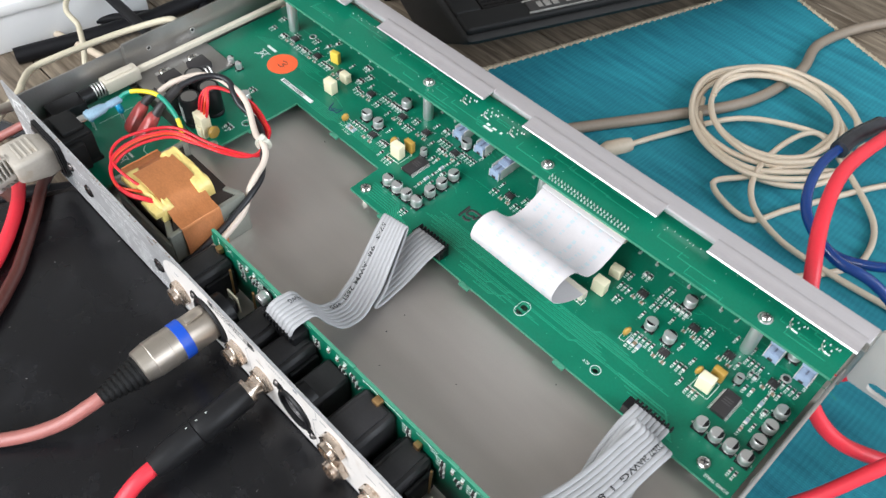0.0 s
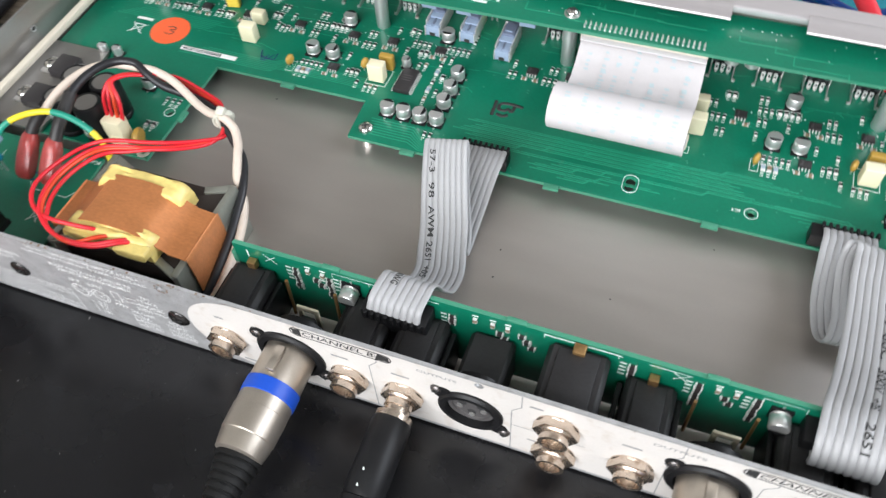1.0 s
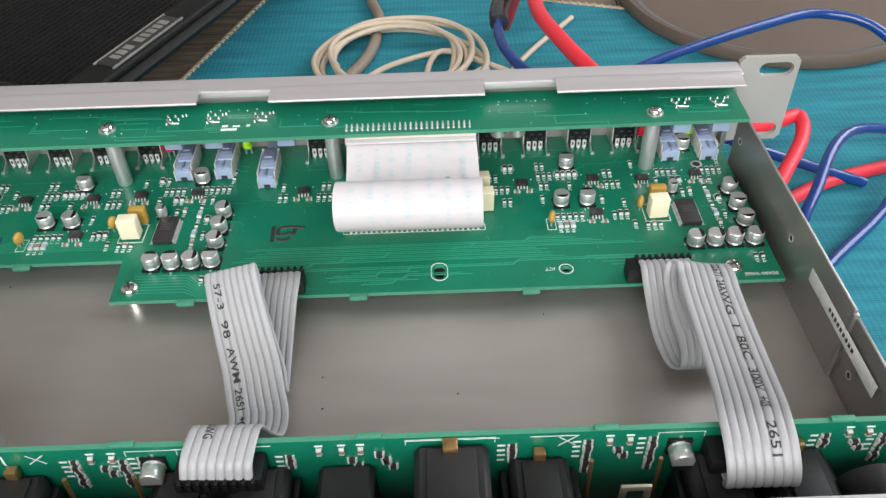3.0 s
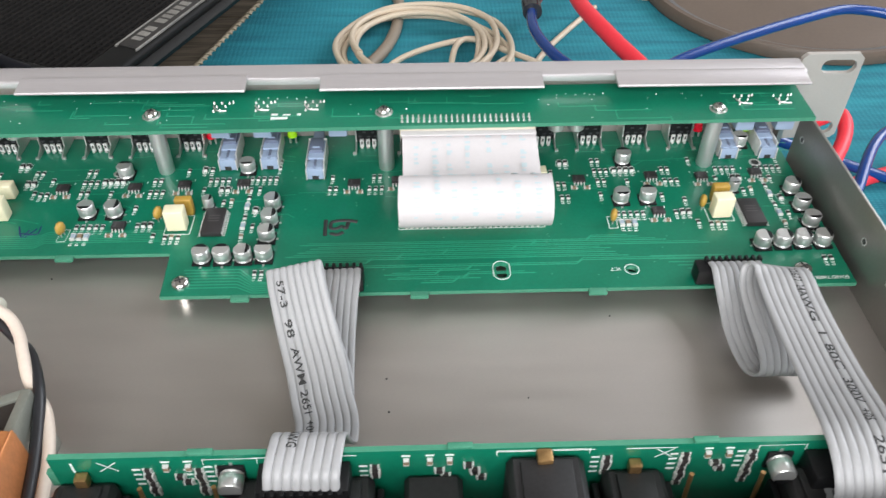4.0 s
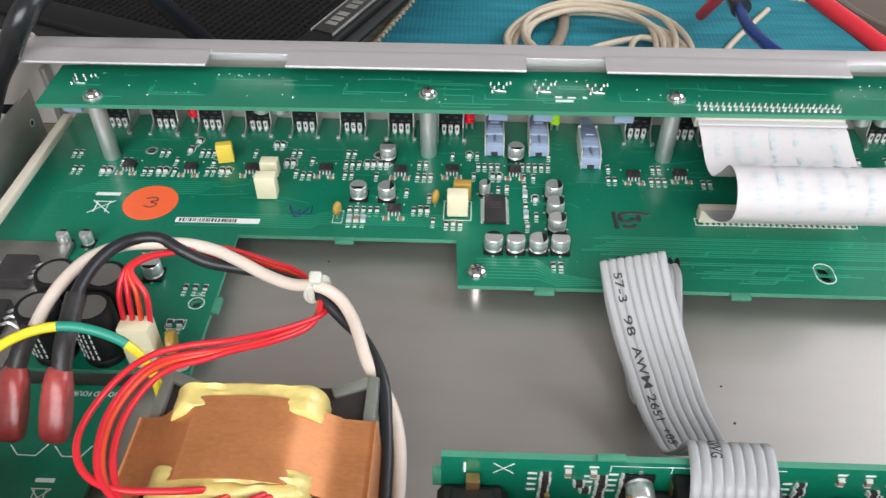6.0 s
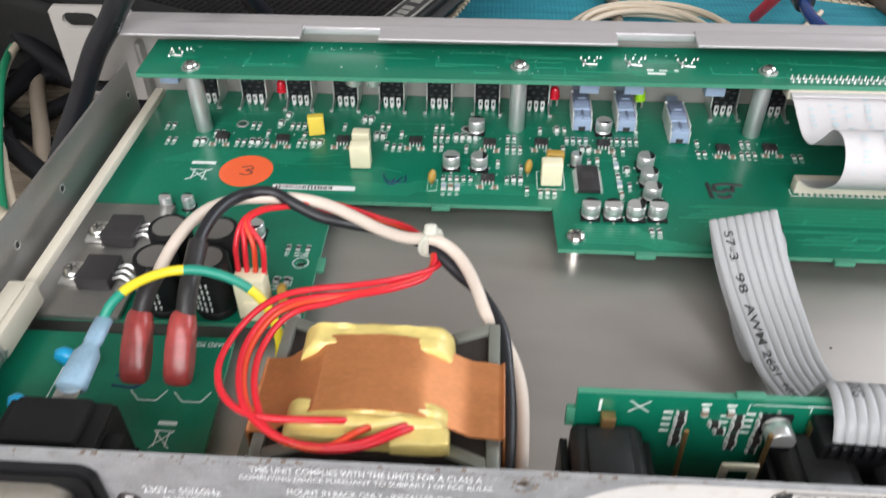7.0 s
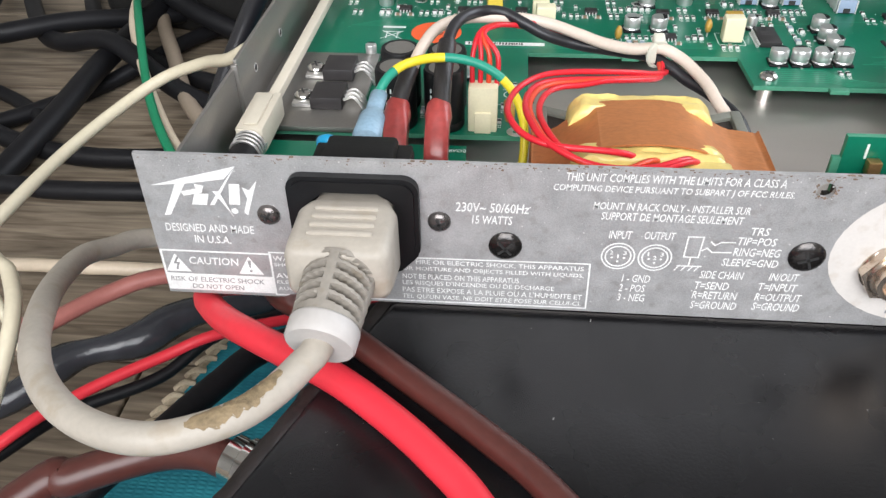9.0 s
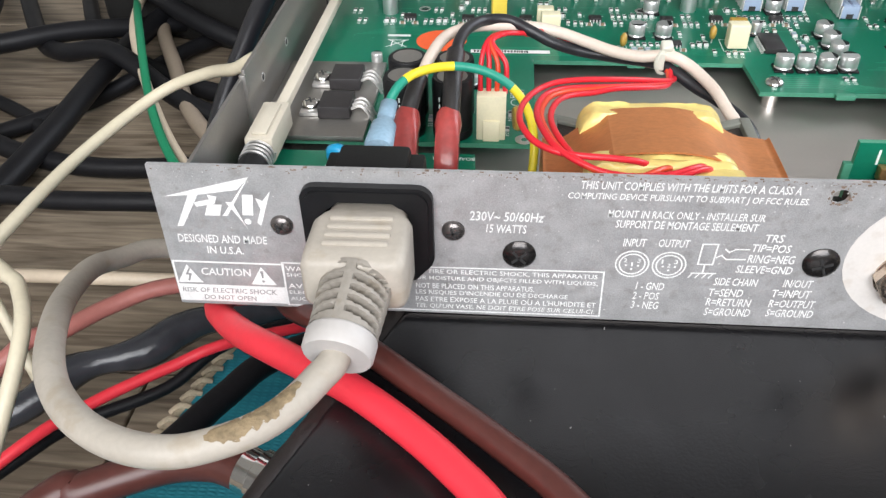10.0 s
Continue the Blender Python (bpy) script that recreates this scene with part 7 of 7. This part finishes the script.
def jack_plug():
    t = thing("jack_plug", (240.2, -30, 8), "black jack plug with a red cable pushed into an output", "audio plug")
    p, a = (240.2, 0, 17.5), Vector((0.0, -1, -0.09)).normalized()
    part("ferrule", lathe(B(), [(4.4, 5.5), (4.4, 8), (6.2, 8.2), (6.2, 10)], p, a, 24), NICKEL, t, "brass-coloured ferrule")
    part("handle", lathe(B(), [(6.2, 10), (6.6, 11), (6.6, 34), (6.0, 36), (6.6, 36.4), (6.6, 50), (5.2, 58), (4.8, 58)], p, a, 28), BLACK_PLASTIC, t, "glossy black plug handle")
    e = Vector(p) + a * 57
    part("cable", tube(B(), [e, e + Vector((0.5, -10, -1.6)), (243, -84, 4), (248, -112, 2.4), (252, -160, 2.4)], 3.6, 14), CORD_RED, t, "red cable", 60)
    # white bars stand in for silver highlights on the glossy handle
    bm = B()
    for k in range(3):
        d = 28 + k * 5
        box(bm, 238.6, 239.2, -d - 1.2, -d, 23.0 - 0.09 * d, 23.95 - 0.09 * d, 0.1)
    part("painted_glint_bars", bm, SILK, t, "small white bars painted as glints on the handle", 30)


jack_plug()

RED_PTS = [(4, 60, -50), (4, 28, -22), (7.5, 10, -10), (14.5, -1.5, -4.5), (22, -10, -0.4), (30, -16.6, 2.4), (39.5, -21.8, 2.5), (51.8, -28.4, 2.5), (63.6, -37, 2.5), (75.5, -47.6, 2.5), (86.5, -60.5, 2.5), (99, -86, 2.5), (107, -131, 2.5)]
red = cable("red_cable", RED_PTS, 3.6, CORD_RED, "thick red cable with black print curving over the cabinet")
def cable_print(ob, pts, a, b, body, r, size, out):
    """White print along a cable, on the side that faces the direction out."""
    P = smooth_path(pts, 8)
    tm = text_mesh(body, 0.0, 1.0, -0.5, 0.5)
    bmesh.ops.triangulate(tm, faces=list(tm.faces))
    for v in tm.verts:
        u = a + (b - a) * v.co.x
        k = int(u)
        p = P[k].lerp(P[k + 1], u - k)
        d = (P[k + 1] - P[k]).normalized()
        n = Vector(out)
        n = (n - d * n.dot(d)).normalized()
        s = n.cross(d)
        g = size * v.co.y / r
        v.co = p + (r + 0.06) * (n * math.cos(g) + s * math.sin(g))
    part("printed_marking", tm, PRINT_WHITE, ob, "small white cable print", 30)


cable_print(red, RED_PTS, 58.0, 64.5, "NOISE", 3.6, 1.5, (-0.62, -0.5, -0.62))
cable("dark_red_cable", [(-2, 70, -50), (14, 36, -24), (30, 6, -6), (46, -10, 2.2), (69.7, -28.5, 2.2), (87, -42.5, 2.2), (100, -55, 2.2), (118, -80, 2.2), (136, -130, 2.2)], 3.2, CORD_WINE, "dark red audio cable lying along the cabinet")

# floor cables beside the unit
Z = FLOOR_Z
cable("cream_cable", [(3.5, 101, 21), (1.5, 102, 21.6), (-4, 104, 18.5), (-13, 110, 12), (-28, 123, 4), (-46.3, 126, -4), (-60.2, 111.7, -10), (-70.3, 87.4, -14), (-73.1, 55.7, -14), (-74, 36, -15), (-62, 24, -13), (-54, 17, -13), (-46, -2, -18), (-52, -40, -50), (-66, -90, Z + 3), (-70, -160, Z + 3)], 2.3, CORD_CREAM, "thin cream cord hanging over the side wall to the floor")
cable("black_cable", [(-120, 560, Z + 9), (-160, 427, Z + 20), (-172, 318, Z + 20), (-172, 230, Z + 18), (-185, 160, Z + 10), (-215, 60, Z + 7)], 7.0, CORD_BLACK, "thick black cable on the floor", group="black floor cables")
cable("black_cable", [(-260, 150, Z + 30), (-150, 144, Z + 35), (-121, 141, Z + 35), (-76, 142, Z + 35), (-20, 150, Z + 30), (40, 200, Z + 8)], 4.6, CORD_BLACK, "black cable crossing the floor under the unit")
cable("cream_cable", [(-230, 100, Z + 4), (-150, 112, Z + 12), (-90, 112, Z + 14), (-40, 122, Z + 8), (30, 150, Z + 4)], 3.2, CORD_BEIGE, "beige cable on the floor")
cable("black_cable", [(-330, 500, Z + 8), (-291, 436, Z + 15), (-244, 363, Z + 15), (-209, 327, Z + 22), (-167, 312, Z + 30), (-113, 276, Z + 16), (-60, 250, Z + 9)], 6.2, CORD_BLACK, "thick black cable on the floor", group="black floor cables")
cable("black_cable", [(-260, 470, Z + 6), (-215, 390, Z + 8), (-150, 330, Z + 8), (-95, 300, Z + 8), (-20, 290, Z + 7)], 6.0, CORD_BLACK, "thick black cable on the floor", group="black floor cables")
cable("black_cable", [(-340, 330, Z + 5), (-260, 300, Z + 5), (-190, 250, Z + 5), (-190, 190, Z + 5), (-230, 120, Z + 5)], 4.4, CORD_BLACK, "black cable on the floor", group="black floor cables")
cable("green_cable", [(-215, 470, Z + 8), (-191, 413, Z + 26), (-156, 334, Z + 40), (-116, 243, Z + 26), (-81, 190, Z + 14), (-40, 150, Z + 5)], 2.6, CORD_GREEN, "green cord twisted with a beige one")
cable("beige_cable", [(-205, 480, Z + 5), (-183, 405, Z + 30), (-164, 340, Z + 30), (-120, 255, Z + 22), (-84, 205, Z + 10), (-40, 170, Z + 4)], 3.0, CORD_BEIGE, "beige cord twisted with a green one")
cable("taupe_cable", [(-200, 520, Z + 5), (-184, 440, Z + 15), (-160, 376, Z + 16), (-133, 322, Z + 16), (-102, 262, Z + 14), (-60, 215, Z + 6)], 5.0, CORD_TAUPE, "taupe cable on the floor")
cable("rose_cable", [(-130, -40, Z + 5), (-85, 32, Z + 44), (-72, 46, Z + 45), (-58, 62, Z + 45), (-39, 74, Z + 45), (0, 90, Z + 36), (60, 130, Z + 5)], 3.2, CORD_ROSE, "dusty rose cable looping up from the floor")
cable("red_cable", [(-130, -50, Z + 3), (-79, 5, Z + 25), (-61, 30, Z + 25), (-37, 51, Z + 25), (-14, 67, Z + 25), (40, 110, Z + 4)], 2.2, CORD_RED, "thin red cable beside a black one")
cable("black_cable", [(-132, -50, Z + 8), (-81, 6, Z + 19), (-65, 27, Z + 19), (-38, 46, Z + 19), (-16, 71, Z + 22), (40, 118, Z + 4)], 2.4, CORD_BLACK, "thin black cable beside a red one")
cable("taped_cable", [(-150, 5, Z + 8), (-91, 28, Z + 20), (-73, 48, Z + 24), (-51, 59, Z + 24), (-40, 72, Z + 24), (-25, 83, Z + 22), (30, 120, Z + 7)], 6.2, CORD_SHINY, "shiny wrinkled dark taped cable", wobble=0.35)
cable("dark_red_cable", [(-95, -95, Z + 40), (-34, -36, -42), (-22, -30, -40), (-2, -23, -37), (12, -23.5, -34), (22, -27, -33)], 5.0, CORD_WINE, "dark red cable plugged into the cabinet's side")
cable("black_cable", [(-80, -70, Z + 10), (-33, -12, -70), (-20, 8, -70), (-8, 30, -70), (6, 52, -72), (40, 100, Z + 8)], 4.8, CORD_BLACK, "thick black cable passing under the unit")
cable("black_cable", [(40, 420, Z + 8), (30, 330, -30), (22, 268, 34), (20, 224, 60), (15, 200, 63), (10.5, 188, 58), (1.6, 187, 45.5), (-8.0, 187, 33), (-20, 186, 12), (-32, 182, -9), (-48, 168, -44), (-60, 140, Z + 8)], 4.6, CORD_GLOSS, "black cable leaning against the unit's side")
cable("black_cable", [(-300, 200, Z + 6), (-240, 230, Z + 6), (-180, 290, Z + 6), (-130, 380, Z + 8), (-60, 420, Z + 9)], 5.2, CORD_BLACK, "black cable on the floor", group="black floor cables")
cable("cream_cable", [(-260, 220, Z + 60), (-199, 115, Z + 50), (-160, 101, Z + 46), (-129, 87, Z + 40), (-100, 60, Z + 4)], 2.2, CORD_CREAM, "thin cream cable leaning over the low board")


cable("black_cable", [(-460, 470, Z + 8), (-360, 380, Z + 12), (-272, 330, Z + 24), (-214, 352, Z + 26), (-150, 400, Z + 14), (-80, 470, Z + 8)], 6.6, CORD_BLACK, "thick black cable on the floor", group="black floor cables")
cable("black_cable", [(-400, 560, Z + 8), (-320, 440, Z + 14), (-284, 350, Z + 24), (-262, 290, Z + 26), (-226, 236, Z + 18), (-150, 212, Z + 8), (-40, 222, Z + 7)], 5.6, CORD_BLACK, "black cable looped on the floor", group="black floor cables")
cable("black_cable", [(-300, 560, Z + 8), (-240, 480, Z + 22), (-190, 420, Z + 34), (-130, 370, Z + 26), (-70, 350, Z + 10)], 6.8, CORD_BLACK, "thick black cable on the floor", group="black floor cables")


# ---------------------------------------------------------------- behind the unit
def speaker():
    """Black guitar loudspeaker cabinet lying on its back, grille cloth upwards, and its badge."""
    e0, e1 = Vector((92, 335)), Vector((138, 445))
    d = (e1 - e0).normalized()
    s = Vector((-d.y, d.x))
    o = e0 - d * 40
    t = thing("loudspeaker_cabinet", (o.x + s.x * 150, o.y + s.y * 150, Z), "black loudspeaker cabinet with a woven grille, lying on the floor", "loudspeaker")

    def at(u, v, z):
        p = o + d * u + s * v
        return Vector((p.x, p.y, z))

    def slab(u0, u1, v0, v1, z0, z1, bev, seg=3):
        bm = box(B(), u0, u1, v0, v1, z0, z1, bev, seg=seg)
        for q in bm.verts:
            q.co = at(q.co.x, q.co.y, q.co.z)
        bmesh.ops.recalc_face_normals(bm, faces=bm.faces)
        return bm
    body = slab(0, 560, 0, 330, Z, -38, 8)
    for q in body.verts:            # the baffle overhangs a side that leans inwards
        v = (Vector((q.co.x, q.co.y)) - o).dot(s)
        if v < 60:
            k = 88 * min(1.0, (-44 - q.co.z) / 60) if q.co.z < -44 else 0.0
            q.co.x += s.x * k
            q.co.y += s.y * k
    part("cabinet", body, CABINET_BLACK, t, "black vinyl cabinet")
    part("frame_rail", slab(2, 558, 4, 26, -38.5, -32, 2.5), BLACK_MATTE, t, "black grille frame")
    part("frame_rail", slab(2, 24, 26, 322, -38.5, -32, 2.5), BLACK_MATTE, t, "black grille frame")
    part("grille_board", slab(24, 556, 26, 324, -38.5, -36, 0.5), GRILLE, t, "black grille cloth")
    bm = B()
    for k in range(84):
        u = 27 + k * 5
        a, b = at(u, 27, -35.8), at(u, 322, -35.8)
        tube(bm, [a, b], 1.3, 5, 1)
    for k in range(58):
        v = 29 + k * 5
        a, b = at(26, v, -34.9), at(446, v, -34.9)
        tube(bm, [a, b], 1.1, 5, 1)
    part("grille_weave", bm, GRILLE, t, "coarse black woven strands", 60, "stuff")
    b = part("badge", slab(58, 128, 8, 22, -32.4, -30.8, 0.8), BADGE, t, "dull grey metal badge with a raised rim")
    part("badge_rim", slab(56, 130, 7.0, 8, -32.4, -30.6, 0.3), BADGE_RIM, t)
    part("badge_rim", slab(56, 130, 22, 23, -32.4, -30.6, 0.3), BADGE_RIM, t)
    bm = B()
    for k, (u0, u1) in enumerate(((66, 70), (72, 77), (79, 84), (90, 95), (97, 101), (103, 108), (110, 114), (116, 121))):
        q = slab(u0, u1, 11.5, 18.5, -30.9, -30.5, 0.1, 1)
        me = bpy.data.meshes.new("tmp")
        q.to_mesh(me)
        q.free()
        bm.from_mesh(me)
        bpy.data.meshes.remove(me)
    part("badge_bars", bm, BADGE_RIM, t, "pale plain bars", 30)


BADGE_RIM = material("worn_badge_rim", (0.26, 0.25, 0.23), 0.45, 0.3, 0.3, 600, 60, 0.1)
BADGE = material("dull_badge", (0.035, 0.033, 0.032), 0.5, 0.2, 0.15, 600, 60, 0.1)
speaker()


def soft_bag():
    bm = box(B(), -180, 10, 470, 700, Z, -52, 24, seg=6)
    bmesh.ops.subdivide_edges(bm, edges=list(bm.edges), cuts=3, use_grid_fill=True)
    for v in bm.verts:
        n = noise.noise_vector(v.co * 0.018)
        v.co += Vector((n.x * 10, n.y * 10, n.z * 9 if v.co.z > Z + 12 else 0))
    part("black_bag", bm, CABINET_BLACK, None, "limp black leatherette bag with creases on the floor", 70, "", "bag", at=(-100, 520, Z))


soft_bag()
G = "loops of the coiled cable"
zc = Z + 6.0
coil = [(196, 349, zc), (214, 392, zc + 1), (243, 444, zc + 5), (281, 470, zc + 6), (316, 480, zc + 4), (331, 460, zc + 3), (322, 441, zc + 6), (285, 402, zc + 7), (244, 402, zc + 6), (214, 429, zc + 5), (205, 470, zc + 4),
        (228, 515, zc + 4), (275, 530, zc + 6), (322, 502, zc + 8), (330, 445, zc + 8), (292, 396, zc + 9), (246, 395, zc + 9), (212, 424, zc + 9), (199, 474, zc + 8), (234, 522, zc + 9), (284, 527, zc + 10), (317, 500, zc + 11),
        (318, 450, zc + 12), (288, 412, zc + 12), (250, 412, zc + 12), (222, 436, zc + 12), (212, 476, zc + 10), (240, 508, zc + 10), (276, 512, zc + 10), (305, 490, zc + 10), (304, 440, zc + 8), (288, 399, zc + 5), (270, 371, zc + 2), (307, 361, zc), (324, 395, zc),
        (361, 470, zc), (410, 540, zc)]
coiled = thing("coiled_cable", (265, 450, zc - 3), "coil of thin beige cable lying on the rug", "cable")
part("cable", tube(B(), coil, 2.3, 10, 7), CORD_BEIGE, coiled, "", 60)
turns = []
for k in range(61):
    a = radians(200 + 18 * k)
    g = 1 + 0.07 * math.sin(0.37 * k) - 0.0022 * k
    turns.append((266 + 60 * g * math.cos(a) + 7 * math.sin(0.21 * k), 463 + 64 * g * math.sin(a) + 6 * math.cos(0.29 * k), zc + 3 + 0.17 * k))
part("cable_turn", tube(B(), turns, 2.3, 10, 4), CORD_BEIGE, coiled, "", 60)
part("plug", lathe(B(), [(2.8, 0), (5.4, 1), (6.4, 8), (6.2, 22), (4.2, 27), (2.6, 30)], (201, 362, zc), (-0.42, -0.9, 0.02), 18), CORD_BEIGE, coiled, "moulded beige plug", 50)
part("plug_shell", cyl(B(), (190.5, 339, zc), (187.5, 332.5, zc), 3.4, seg=16), SATIN_NICKEL, coiled)
cable("beige_cable", [(470, 370, zc - 2), (415, 363, zc), (376, 359, zc + 1), (335, 360, zc + 1), (303, 373, zc + 4), (288, 399, zc + 8), (286, 443, zc + 8), (298, 475, zc + 7), (330, 460, zc + 4), (372, 428, zc), (384, 391, zc), (376, 366, zc - 1), (350, 330, zc - 2)], 2.3, CORD_BEIGE, "beige cable crossing the coil on the rug")
cable("taupe_cable", [(120, 270, Z + 8), (161, 342, Z + 8), (202, 409, Z + 8), (237, 474, Z + 8), (246, 541, Z + 8), (238, 594, Z + 8), (264, 668, Z + 8), (330, 760, Z + 5)], 4.6, CORD_TAUPE, "thick taupe cable across the rug")
cable("red_cable", [(352, 520, Z + 10), (353, 450, -34), (354, 392, -4), (352, 332, 6), (362, 286, 8), (378, 250, 2), (400, 226, -30), (430, 222, -62), (466, 242, -78), (540, 300, Z + 8), (640, 330, Z + 6)], 4.3, CORD_RED, "thick red cable looping behind the front panel")
cable("blue_cable", [(560, 300, Z + 5), (470, 302, -66), (408, 307, -36), (376, 301, -28), (347, 320, -26), (333, 361, -26), (336, 403, -26), (344, 441, -28), (372, 500, -60), (420, 600, Z + 6)], 3.4, CORD_BLUE, "glossy blue cable looping behind the front panel")
part("cable_joint", tube(B(), [(334, 385, -25.6), (335, 403, -25.6), (341, 430, -26.6)], 6.2, 16), CORD_SHINY, None, "cable joint wrapped in shiny grey tape on the blue cable", 60, "", "cable joint", at=(335, 403, -26))
cable("blue_cable", [(350, 330, -40), (372, 318, -42), (394, 322, -38), (425, 340, -32), (505, 376, -28), (546, 388, -28), (580, 372, -34), (600, 330, -60), (560, 270, Z + 14), (500, 215, Z + 8), (470, 160, Z + 6)], 3.2, CORD_BLUE, "glossy blue cable arching over the rug")
cable("blue_cable", [(640, 340, Z + 5), (541, 300, -60), (499, 247, -66), (484, 223, -78), (470, 190, Z + 6), (430, 120, Z + 5)], 3.2, CORD_BLUE, "glossy blue cable on the rug")
cable("red_cable", [(415, 255, -62), (440, 270, -44), (478, 279, -40), (497, 287, -40), (492, 266, -42), (467, 230, -52), (446, 190, -72), (420, 150, Z + 8), (400, 90, Z + 6)], 4.0, CORD_RED, "red cable bent round the rack ear")


def grey_dish():
    t = thing("grey_lid", (590, 560, Z), "large round grey plastic lid with a brown rim on the floor", "lid")
    part("disc", lathe(B(), [(120, 2), (126, 3), (128, 9), (124, 12), (118, 10), (0.01, 9)], (590, 575, Z), (0, 0, 1), 64), DISH_GREY, t, "", 50)
    part("rim", lathe(B(), [(127, 3), (132, 4), (133.5, 9), (131, 14), (127, 14), (125, 10)], (590, 575, Z), (0, 0, 1), 64), RIM_BROWN, t, "brown rolled rim", 50)


grey_dish()
